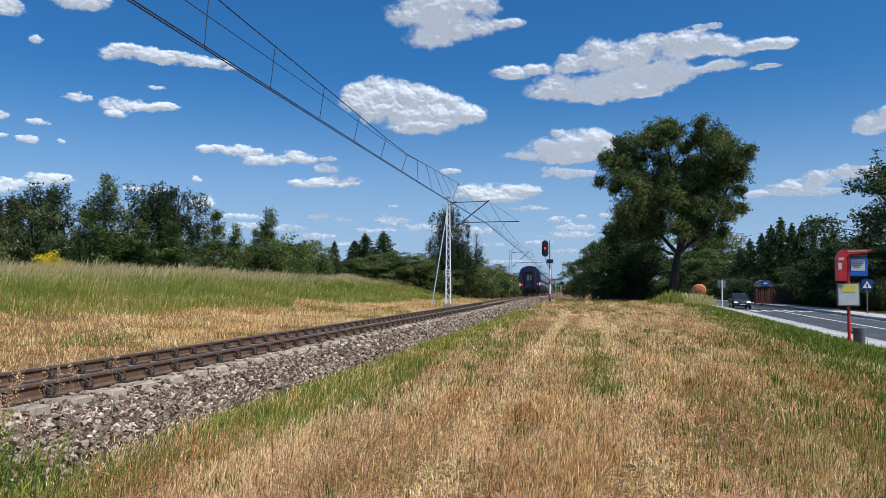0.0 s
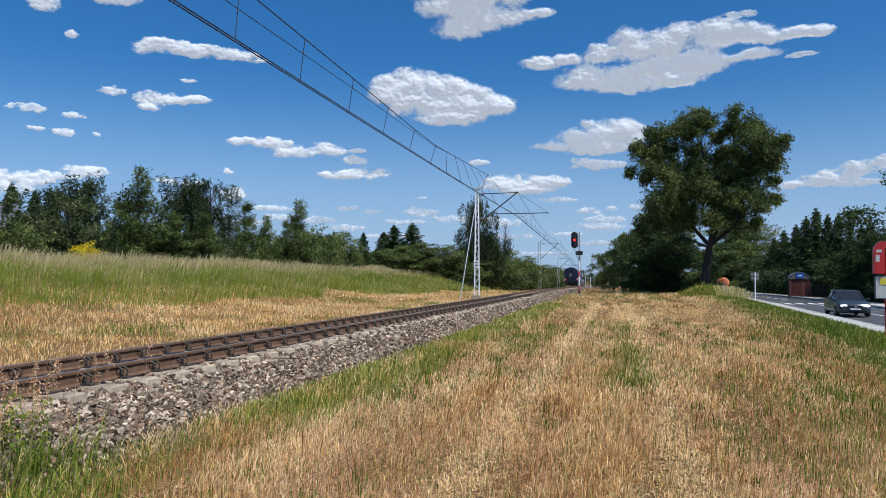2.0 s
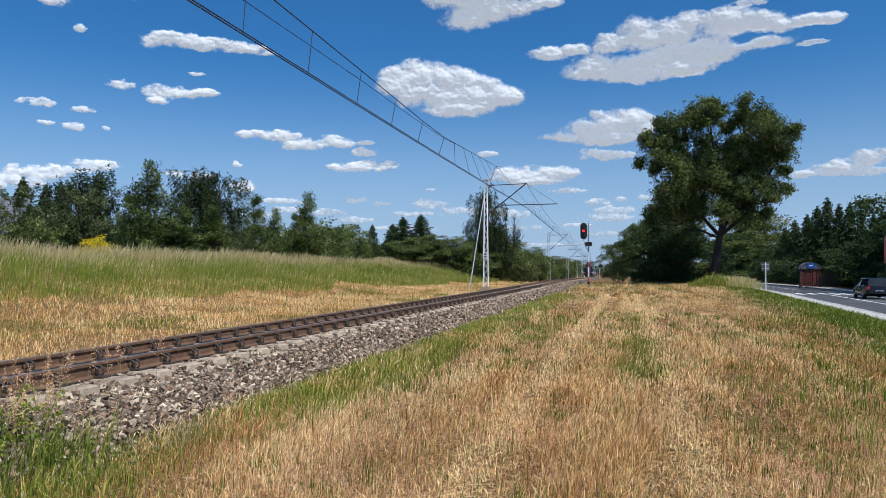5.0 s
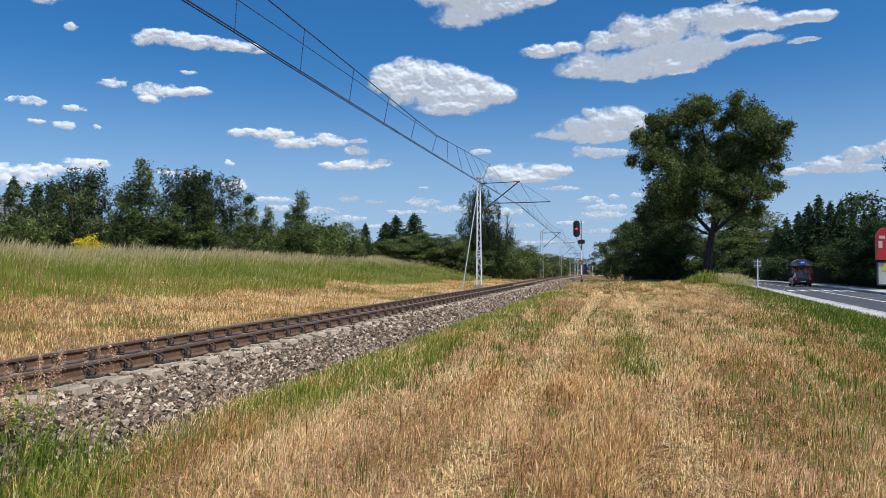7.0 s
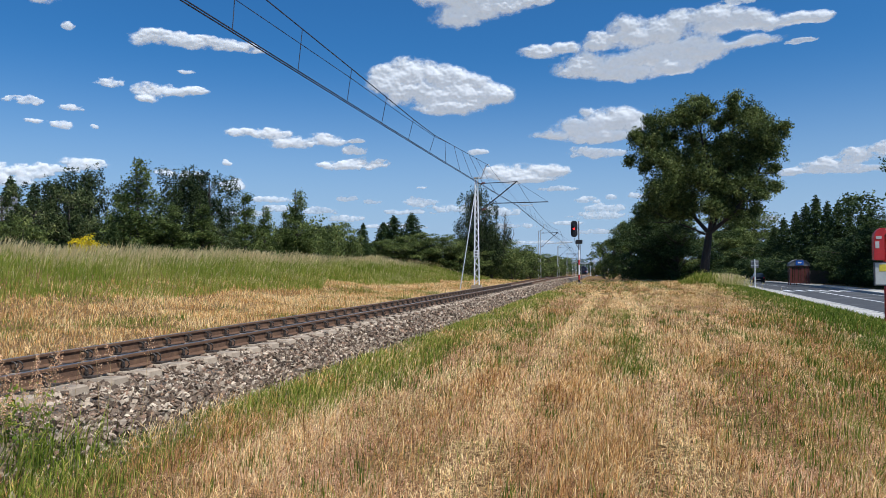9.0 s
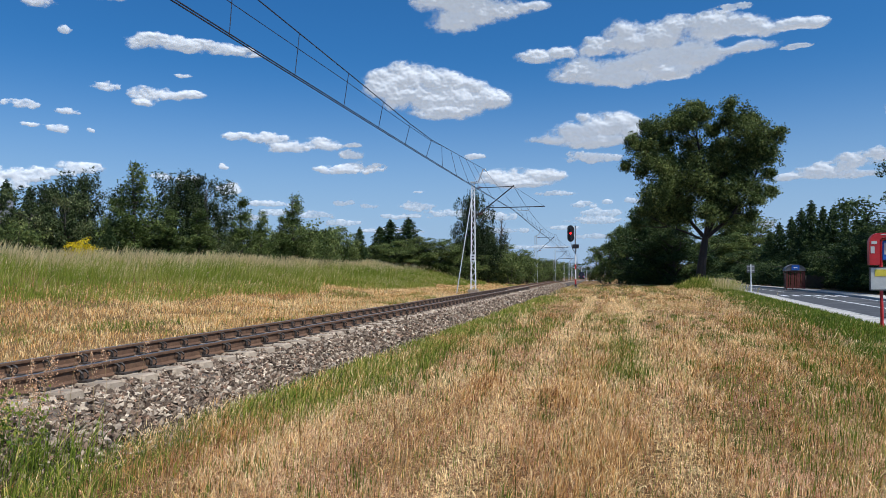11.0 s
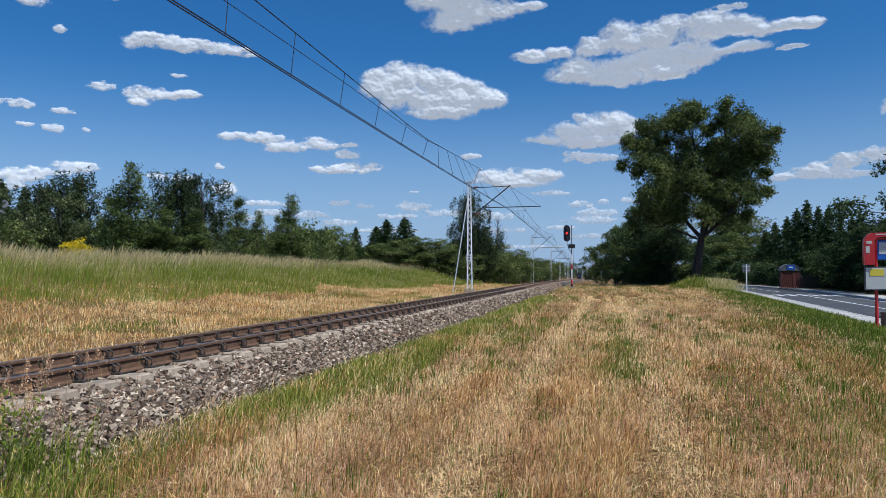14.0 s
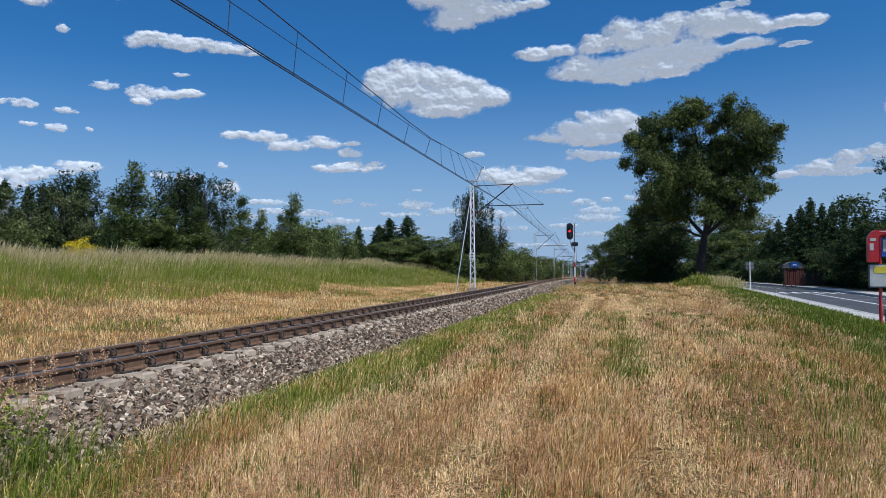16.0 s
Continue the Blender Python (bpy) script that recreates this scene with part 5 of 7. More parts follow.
def scatter(rng, n, x0, x1, y0, y1):
    """Random places in the field between track and footway."""
    y = y0 + (y1 - y0) * rng.random(n)
    x = x0 + (x1 - x0) * rng.random(n)
    keep = (x > track_x(y) + 2.0) & (x < kerb_x(y) - 1.35) & (np.abs(x) < 1.5 + np.maximum(y, 2.6) * 1.15)
    return x[keep], y[keep]


def field_grass():
    rng = np.random.default_rng(8)
    zones = ((22000, -4.0, 3.0, 0.0026, 0), (105000, 3.0, 9.0, 0.0019, 1), (90000, 9.0, 18.0, 0.0034, 2), (85000, 18.0, 40.0, 0.0055, 3), (80000, 40.0, 115.0, 0.014, 4))
    for n, y0, y1, w, k in zones:
        x, y = scatter(rng, int(n * 1.6), -5.0, 16.0 if k > 2 else 9.5, y0, y1)
        g = patchy(x, y)
        green = rng.random(len(x)) < 0.05 + (0.68 - 0.11 * k) * g + 0.2 * step(-4.2, -2.6, x - kerb_x(y)) + 0.13 * k * step(-4.2, -2.8, x - kerb_x(y))
        thin = patch_noise(x, y * 0.15, 0.45, 7) + 0.5 * patch_noise(x, y * 0.15, 2.5, 8)
        clump = patch_noise(x, y * 0.15, 0.22 + 0.1 * k, 21)
        keep = ~green & (rng.random(len(x)) < (0.14 + 0.65 * thin) * (0.14 + 1.4 * clump) * (1 - 0.75 * np.maximum(np.exp(-((x - 0.6) / 0.22) ** 2), np.exp(-((x + 1.25) / 0.26) ** 2))))
        xs, ys = x[keep], y[keep]
        m = len(xs)
        stalk = rng.random(m) < 0.05 + 0.45 * patch_noise(xs, ys * 0.15, 1.1, 9)
        tone = 0.17 + 0.55 * patch_noise(xs, ys * 0.15, 1.3, 10) + 0.2 * (patch_noise(xs, ys * 0.15, 0.3, 11) - 0.5)
        tracks = np.maximum(np.exp(-((xs - 0.6) / 0.22) ** 2), 0.8 * np.exp(-((xs + 1.25) / 0.26) ** 2))
        streak = patch_noise(xs, ys * 0.12, 0.32, 22)
        tone = tone + 0.26 * tracks + 0.5 * (streak - 0.5) + (0.0, -0.03, 0.02, 0.09, 0.13)[k]
        tone = tone - 0.22 * step(2.0, 4.5, xs) * (1 - step(10, 16, ys))
        low = ~stalk
        tall = (0.28 + 0.95 * patch_noise(xs, ys * 0.3, 0.22 + 0.1 * k, 21)) * (1 - 0.55 * tracks)
        blades("dry_grass", xs[low], ys[low], (0.06 + 0.15 * rng.random(low.sum())) * tall[low], np.full(low.sum(), w), M_STRAW, "dry straw-coloured meadow grass", 1.3, 10 + k, tone_mid=tone[low], tone_spread=0.36)
        blades("dry_grass_stalks", xs[stalk], ys[stalk], (0.12 + 0.19 * rng.random(stalk.sum())) * tall[stalk], np.full(stalk.sum(), w * 0.8), M_STRAW, "bleached seed stalks of dry meadow grass", 0.5, 20 + k, 0.35, tone[stalk] + 0.25, 0.22)
        xs, ys = x[green], y[green]
        blades("green_grass", xs, ys, 0.06 + 0.15 * rng.random(len(xs)), np.full(len(xs), w * 1.1), M_GREEN, "green tufts among the dry meadow grass", 0.4, 30 + k, tone_mid=0.25 + 0.5 * patch_noise(xs, ys * 0.15, 0.8, 12))


def field_tufts():
    """Upright dark green tufts standing singly in the dry field."""
    rng = np.random.default_rng(61)
    n = 900
    cy = 4.2 + 24 * rng.random(n) ** 1.3
    cx = -4.0 + 11.5 * rng.random(n)
    odds = 0.25 + 0.5 * patch_noise(cx, cy * 0.3, 1.2, 23) + 0.5 * step(1.5, 3.5, cx) * (1 - step(8, 13, cy))
    keep = (cx > track_x(cy) + 2.6) & (cx < kerb_x(cy) - 1.8) & (rng.random(n) < odds) & (np.abs(cx - 0.6) > 0.3) & (np.abs(cx + 1.25) > 0.3)
    cx, cy = cx[keep], cy[keep]
    size = 0.6 + 0.7 * rng.random(len(cx))
    each = 26
    x = np.repeat(cx, each) + 0.075 * np.repeat(size, each) * rng.standard_normal(len(cx) * each)
    y = np.repeat(cy, each) + 0.12 * np.repeat(size, each) * rng.standard_normal(len(cx) * each)
    h = np.repeat(size, each) * (0.07 + 0.15 * rng.random(len(x)))
    blades("green_tufts", x, y, h, 0.0022 + y * 0.00016, M_GREEN, "upright dark green weed tufts among dry grass", 0.22, 62, tone_mid=0.3, tone_spread=0.26, wind=(0.05, 0))


def laid_straw():
    """Bleached straw pressed flat along two wheel tracks and in a few lines beside them."""
    rng = np.random.default_rng(71)
    n = 260000
    y = 4.0 + 46 * rng.random(n) ** 1.5
    x = -3.2 + 7.5 * rng.random(n)
    lines = np.maximum(np.exp(-((x - 0.6) / 0.2) ** 2), 0.85 * np.exp(-((x + 1.25) / 0.24) ** 2))
    lines = np.maximum(lines, 0.6 * step(0.66, 0.84, patch_noise(x, y * 0.1, 0.5, 24)))
    keep = (rng.random(n) < lines * (0.6 + 0.8 * patch_noise(x, y * 0.3, 0.9, 25))) & (x > track_x(y) + 3.2)
    x, y = x[keep], y[keep]
    blades("laid_straw", x, y, 0.05 + 0.05 * rng.random(len(x)), 0.0015 + y * 0.00028, M_STRAW, "bleached straw pressed flat along wheel tracks", 2.4, 72, tone_mid=0.95, tone_spread=0.1, wind=(0.0, 0.0))


def thatch():
    """Fine bleached straw lying tangled over the soil, thick in patches and thin in others."""
    rng = np.random.default_rng(81)
    for n, y0, y1, w, k in ((34000, -4.0, 3.2, 0.0022, 0), (190000, 3.2, 8.5, 0.0014, 1), (130000, 8.5, 18.0, 0.0026, 2), (70000, 18.0, 42.0, 0.006, 3)):
        x, y = scatter(rng, int(n * 1.7), -4.6, 8.0 if k < 2 else 12.0, y0, y1)
        lie = 0.6 * patch_noise(x, y * 0.5, 0.8, 41) + 0.4 * patch_noise(x, y * 0.6, 0.26, 42)
        keep = rng.random(len(x)) < (0.2 + 1.5 * step(0.25, 0.65, lie)) * (1 - 0.75 * patchy(x, y))
        x, y, lie = x[keep], y[keep], lie[keep]
        blades("laid_thatch", x, y, 0.03 + 0.07 * rng.random(len(x)), np.full(len(x), w), M_THATCH, "tangled bleached straw lying on the soil", 2.2, 82 + k, tone_mid=0.13 + 0.77 * lie + 0.32 * (patch_noise(x, y * 0.35, 1.1, 43) - 0.4), tone_spread=0.28, wind=(0.0, 0.0))


field_grass()
thatch()
field_tufts()
laid_straw()


def bank_grass():
    """Tall meadow grass on the bank across the track, and the dry strip before it."""
    rng = np.random.default_rng(15)
    n = 190000
    y = 4 + 130 * rng.random(n) ** 1.3
    o = -31 + 17 * rng.random(n)
    x = track_x(y) + 6.5 + o
    keep = (x > -1.25 * y - 6) & (o < -18.3 + 3.0 * patch_noise(y, y * 0, 6, 13) + 2.6 * step(38, 75, y))
    x, y, o = x[keep], y[keep], o[keep]
    h = (0.34 + 0.48 * rng.random(len(x))) * (0.6 + 0.45 * step(-17, -21, o)) * (0.75 + 0.5 * patch_noise(x, y, 2.5, 14))
    stalk = rng.random(len(x)) < (0.1 + 0.45 * patch_noise(x, y, 3.0, 15)) * (0.15 + 1.9 * step(-19, -24, o))
    w = 0.0048 + y * 0.00014
    tone = 0.12 + 0.4 * patch_noise(x, y, 2.0, 16)
    blades("tall_grass", x[~stalk], y[~stalk], h[~stalk], w[~stalk], M_TALL, "tall green meadow grass on the bank", 0.25, 41, tone_mid=tone[~stalk], tone_spread=0.14, wind=(0.2, 0))
    blades("tall_grass_stalks", x[stalk], y[stalk], h[stalk] * 1.3, w[stalk] * 0.8, M_TALL, "tall meadow grass with pale feathery seed heads", 0.18, 42, 0.32, 0.88, 0.12, wind=(0.25, 0))
    n = 170000
    y = 4 + 110 * rng.random(n) ** 1.3
    o = -19 + 10.3 * rng.random(n)
    x = track_x(y) + 6.5 + o
    keep = x > -1.25 * y - 6
    x, y, o = x[keep], y[keep], o[keep]
    green = rng.random(len(x)) < 0.05 + 0.6 * step(0.58, 0.78, 0.6 * patch_noise(x, y, 1.8, 17) + 0.4 * patch_noise(x, y, 5, 18))
    h = (0.05 + 0.17 * rng.random(len(x))) * (0.5 + patch_noise(x, y, 0.9, 26))
    w = 0.0032 + y * 0.00014
    tone = 0.3 + 0.5 * patch_noise(x, y, 1.6, 19)
    blades("dry_grass", x[~green], y[~green], h[~green], w[~green], M_STRAW, "dry straw-coloured grass beside the track", 0.7, 43, 0.0, tone[~green] + 0.2, 0.22)
    blades("green_grass", x[green], y[green], h[green] * 1.2, w[green], M_GREEN, "green tufts beside the track", 0.3, 44, tone_mid=0.55)


bank_grass()


# ---- clouds ----
def cloud_material():
    """White water-droplet cloud: scatters light back, lets some through and has an added glow; its thin edge is clear.
    """
    m, tree, b = material("cloud", 1.0)
    at = tree.nodes.new("ShaderNodeAttribute")
    at.attribute_name = "tone"
    geo = tree.nodes.new("ShaderNodeNewGeometry")
    fine = node(tree, "TexNoise", Scale=0.03, Detail=6.0, Roughness=0.6)
    tree.links.new(geo.outputs["Position"], fine.inputs["Vector"])
    add = tree.nodes.new("ShaderNodeMath")
    add.operation = "MULTIPLY_ADD"
    add.inputs[1].default_value = 0.9
    tree.links.new(fine.outputs[0], add.inputs[0])
    tree.links.new(at.outputs["Fac"], add.inputs[2])
    alpha = tree.nodes.new("ShaderNodeMapRange")
    alpha.interpolation_type = "SMOOTHSTEP"
    alpha.inputs[1].default_value, alpha.inputs[2].default_value, alpha.inputs[4].default_value = 0.26, 1.2, 0.97
    tree.links.new(add.outputs[0], alpha.inputs[0])
    df = tree.nodes.new("ShaderNodeBsdfDiffuse")
    tl = tree.nodes.new("ShaderNodeBsdfTranslucent")
    for n in (df, tl):
        n.inputs[0].default_value = (0.57, 0.57, 0.57, 1)
    bump = node(tree, "Bump", Strength=0.2, Distance=6.0)
    tree.links.new(fine.outputs[0], bump.inputs["Height"])
    tree.links.new(bump.outputs[0], df.inputs["Normal"])
    both = tree.nodes.new("ShaderNodeMixShader")
    both.inputs[0].default_value = 0.25
    tree.links.new(df.outputs[0], both.inputs[1])
    tree.links.new(tl.outputs[0], both.inputs[2])
    em = tree.nodes.new("ShaderNodeEmission")         # added even glow in place of light scattered about inside the cloud
    em.inputs[0].default_value, em.inputs[1].default_value = (0.94, 0.97, 1.0, 1), 0.29
    lit = tree.nodes.new("ShaderNodeAddShader")
    tree.links.new(both.outputs[0], lit.inputs[0])
    tree.links.new(em.outputs[0], lit.inputs[1])
    tr = tree.nodes.new("ShaderNodeBsdfTransparent")
    mix = tree.nodes.new("ShaderNodeMixShader")
    tree.links.new(alpha.outputs[0], mix.inputs[0])
    tree.links.new(tr.outputs[0], mix.inputs[1])
    tree.links.new(lit.outputs[0], mix.inputs[2])
    tree.links.new(mix.outputs[0], tree.nodes["Material Output"].inputs[0])
    return m


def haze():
    """Pale haze painted low over the horizon: a far glowing ring that thins out upwards."""
    m, tree, b = material("painted_haze_glow", 1.0)
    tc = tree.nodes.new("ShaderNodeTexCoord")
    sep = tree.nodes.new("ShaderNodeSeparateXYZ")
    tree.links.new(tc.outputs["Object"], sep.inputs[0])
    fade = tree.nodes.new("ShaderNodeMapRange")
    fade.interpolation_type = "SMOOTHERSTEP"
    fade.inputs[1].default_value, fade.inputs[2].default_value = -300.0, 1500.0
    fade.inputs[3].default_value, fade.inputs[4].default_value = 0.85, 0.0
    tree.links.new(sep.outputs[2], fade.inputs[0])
    # self-lit pale blue, added to brighten the low sky
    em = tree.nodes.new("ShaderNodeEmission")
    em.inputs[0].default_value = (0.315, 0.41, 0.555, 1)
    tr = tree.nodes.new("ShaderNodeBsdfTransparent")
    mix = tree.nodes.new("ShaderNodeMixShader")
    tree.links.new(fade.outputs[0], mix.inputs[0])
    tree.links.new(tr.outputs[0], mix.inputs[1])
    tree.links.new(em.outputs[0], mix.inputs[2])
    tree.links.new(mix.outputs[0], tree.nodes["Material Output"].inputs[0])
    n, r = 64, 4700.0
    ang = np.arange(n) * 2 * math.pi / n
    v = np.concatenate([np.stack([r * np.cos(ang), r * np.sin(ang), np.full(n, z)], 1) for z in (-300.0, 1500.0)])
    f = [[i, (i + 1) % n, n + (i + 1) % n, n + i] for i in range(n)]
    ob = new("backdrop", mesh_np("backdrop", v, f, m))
    tagged(ob, "glowing far ring that paints pale blue haze low over the horizon", "sky", kind="structure")


haze()
M_CLOUD = cloud_material()
FAR = 4200.0


def billows(u, v, shift):
    """Heaped fractal noise, about -0.5 to 0.5."""
    total, size, share = 0.0, 1.5, 0.5
    for k in range(5):
        total = total + share * (patch_noise(u + 31 * shift, v + 17 * shift, size, k + 3) - 0.5)
        size, share = size * 0.5, share * 0.62
    return total


CLOUDS = []


def cloud(*heaps):
    """A far cloud of merged heaps: each across and up in degrees from the track's direction and the horizon, then its half sizes."""
    k = len(CLOUDS) + 1
    h = np.array(heaps)
    a0, a1 = (h[:, 0] - h[:, 2] * 1.5).min() - 0.5, (h[:, 0] + h[:, 2] * 1.5).max() + 0.5
    e0, e1 = (h[:, 1] - h[:, 3] * 1.5).min() - 0.3, (h[:, 1] + h[:, 3] * 1.5).max() + 0.3
    na, ne = int((a1 - a0) / 0.085) + 2, int((e1 - e0) / 0.07) + 2
    A, E = np.meshgrid(np.linspace(a0, a1, na), np.linspace(e0, e1, ne))
    tall = float(h[:, 3].max())
    Aw = A + 0.5 * billows(A * 0.8, E * 1.2, k + 40) * min(1.0, tall)
    Ew = E + 0.45 * billows(A * 0.8 + 9, E * 1.2, k + 50) * min(1.0, tall)
    body = np.full(A.shape, -9.0)
    for ca, ce, ra, re in heaps:
        dv = (Ew - ce) / re
        q = 1 - ((Aw - ca) / ra) ** 2 - np.where(dv < 0, dv * 1.25, dv) ** 2
        body = np.maximum(body, q) + 0.12 * np.clip(1 - np.abs(body - q), 0, 1) * (body > -1) * (q > -1)
    scale = 1.0 / max(0.35, min(1.0, tall))
    puff = billows(A * scale, E * 1.5 * scale, k)
    dens = body * 0.85 + (1.25 + 1.3 * (1 - step(0.3, 0.9, tall))) * puff + 0.08
    thick = np.sqrt(np.clip(dens + 0.25, 0.0, 3.0)) + 0.5 * billows(A * 0.8 * scale, E * 1.2 * scale, k + 20)
    d = FAR + 9.0 * k - thick * tall * FAR * 0.0175 * 0.42
    ra, re = np.radians(A), np.radians(E)
    verts = np.stack([d * np.sin(ra) * np.cos(re), d * np.cos(ra) * np.cos(re), d * np.sin(re)], -1).reshape(-1, 3)
    i = np.arange(ne - 1)[:, None] * na + np.arange(na - 1)[None]
    faces = np.stack([i, i + 1, i + 1 + na, i + na], -1).reshape(-1, 4)
    thin = 0.6 + 0.4 * step(3.0, 9.0, float(h[:, 1].mean()))
    tone = np.clip(dens.ravel() * 1.2, -0.6, 0.75 * thin * (0.72 + 0.28 * step(0.3, 0.8, tall)))
    faces = faces[(tone[faces] > -0.35).any(1)]
    used = np.unique(faces)
    where = np.zeros(len(verts), int)
    where[used] = np.arange(len(used))
    me = mesh_np("cloud", verts[used], where[faces], M_CLOUD, tone[used])
    me.polygons.foreach_set("use_smooth", np.ones(len(faces), bool))
    ob = tagged(new("cloud", me), "white fair-weather cumulus cloud with a greyish base", "cloud", "clouds", "structure")
    CLOUDS.append(ob)
    return ob


cloud((-5.7, 16.2, 1.56, 0.53), (-3.8, 16.4, 1.20, 0.48), (-1.2, 16.8, 1.10, 0.79), (1.1, 17.1, 1.85, 1.33), (4.0, 17.3, 2.39, 1.23), (7.2, 17.3, 2.31, 1.06), (9.8, 17.1, 2.22, 0.82), (12.4, 17.0, 1.61, 0.48), (14.0, 16.9, 0.91, 0.47), (9.4, 15.8, 2.05, 0.45), (6.0, 15.7, 2.34, 1.08), (2.8, 15.4, 3.02, 0.99), (-1.8, 15.1, 3.15, 0.97), (1.1, 14.3, 2.46, 0.72), (4.4, 14.6, 1.99, 0.63))
cloud((-17.6, 14.2, 1.76, 1.24), (-15.6, 14.8, 1.99, 1.24), (-13.2, 14.0, 2.87, 1.33), (-15.4, 13.4, 2.65, 1.17), (-11.8, 13.4, 2.64, 1.34), (-9.6, 13.3, 1.84, 1.00), (-12.7, 12.4, 2.86, 0.76), (-11.0, 14.2, 1.76, 0.91))
cloud((-12.3, 18.9, 2.12, 1.03), (-10.5, 19.5, 2.64, 1.10), (-8.3, 19.7, 2.63, 0.71), (-6.1, 19.9, 1.52, 0.39), (-12.7, 20.3, 2.65, 0.98), (-10.9, 21.1, 3.96, 1.16))
cloud((-5.1, 10.1, 1.55, 0.42), (-3.1, 10.6, 2.04, 0.92), (-1.0, 11.0, 2.09, 1.00), (0.9, 10.9, 1.65, 1.07), (-1.4, 9.9, 2.51, 0.59), (-2.1, 11.7, 0.68, 0.50))
cloud((-2.5, 8.7, 1.44, 0.51), (-0.6, 8.6, 1.33, 0.38))
cloud((-35.1, 16.3, 1.55, 0.65), (-32.7, 16.3, 2.00, 0.54), (-30.7, 16.3, 2.04, 0.47), (-28.7, 16.2, 1.66, 0.40), (-34.7, 16.8, 0.62, 0.30), (-27.3, 16.0, 0.84, 0.20))
cloud((-34.9, 12.7, 1.40, 0.63), (-33.5, 12.7, 1.42, 0.36), (-31.9, 12.9, 1.12, 0.32), (-35.3, 12.1, 0.84, 0.31))
cloud((-28.3, 10.1, 1.50, 0.33), (-26.2, 10.1, 1.52, 0.46), (-24.5, 9.5, 1.92, 0.55), (-22.6, 9.7, 2.16, 0.55), (-20.2, 9.7, 0.87, 0.21))
cloud((-20.2, 9.0, 0.96, 0.39), (-21.5, 7.9, 1.47, 0.39), (-19.8, 8.0, 1.92, 0.47))
cloud((-37.8, 13.0, 0.97, 0.31))
cloud((-43.1, 11.3, 1.29, 0.30))
cloud((-40.1, 11.1, 0.71, 0.27))
cloud((-40.7, 9.9, 0.67, 0.27), (-42.2, 10.0, 0.82, 0.15))
cloud((-38.7, 9.9, 0.33, 0.19))
cloud((-42.6, 6.6, 2.41, 0.53), (-39.4, 7.3, 1.52, 0.43), (-43.9, 6.0, 1.67, 0.53), (-41.2, 6.9, 1.76, 0.35), (-45.8, 5.7, 1.60, 0.52))
cloud((-29.3, 6.2, 0.90, 0.50))
cloud((-32.7, 6.9, 1.99, 0.33))
cloud((-29.7, 7.9, 0.37, 0.25))
cloud((-20.6, 5.3, 0.95, 0.22), (-18.8, 5.1, 0.79, 0.22))
cloud((-15.2, 5.1, 1.32, 0.39))
cloud((-16.1, 4.3, 1.76, 0.22), (-12.8, 4.5, 1.76, 0.31))
cloud((-15.0, 6.2, 0.53, 0.13))
cloud((-26.6, 5.2, 1.89, 0.26))
cloud((-23.2, 4.4, 1.72, 0.30), (-25.8, 4.5, 1.69, 0.26))
cloud((-28.3, 4.1, 1.66, 0.25))
cloud((-20.9, 3.8, 1.56, 0.26))
cloud((-10.5, 8.9, 0.79, 0.26))
cloud((-8.1, 7.3, 2.17, 0.73), (-5.7, 7.3, 1.94, 0.60), (-6.8, 6.8, 2.16, 0.43))
cloud((-4.5, 6.0, 1.28, 0.22))
cloud((-2.1, 5.1, 0.84, 0.30))
cloud((-0.4, 5.3, 0.50, 0.21))
cloud((-0.9, 4.5, 1.66, 0.30), (-1.3, 3.9, 1.88, 0.30))
cloud((1.4, 5.4, 0.57, 0.21))
cloud((-1.5, 2.7, 2.09, 0.21))
cloud((-9.2, 4.3, 1.75, 0.35))
cloud((-8.4, 3.2, 2.17, 0.22))
cloud((-17.2, 3.2, 2.19, 0.22))
cloud((11.9, 6.6, 0.89, 0.35), (14.4, 7.0, 1.70, 0.46), (16.1, 7.5, 1.65, 0.60), (15.4, 6.6, 2.32, 0.34), (17.4, 7.8, 1.29, 0.52), (19.0, 7.7, 1.24, 0.44))
cloud((10.0, 5.1, 0.74, 0.32))
cloud((10.6, 3.3, 0.91, 0.28))
cloud((8.7, 18.6, 1.52, 0.26), (7.6, 18.4, 0.62, 0.19))
cloud((-42.2, 18.2, 1.40, 0.63))
cloud((-37.9, 19.4, 2.26, 0.72))
cloud((-40.4, 16.5, 0.43, 0.33))
cloud((19.3, 10.9, 0.99, 0.86), (20.6, 11.1, 1.21, 1.06))
cloud((-32.5, 14.2, 0.64, 0.16))
cloud((12.7, 15.5, 1.07, 0.19))
cloud((-5.8, 1.9, 2.57, 0.17))
cloud((-3.6, 3.4, 1.28, 0.17))


# ---- signs, shelter and signal ----
def place(x, y, extra=0.0, turn=0.0):
    return pose(x, y, float(land(x, y)) + extra, 0, 0, turn)


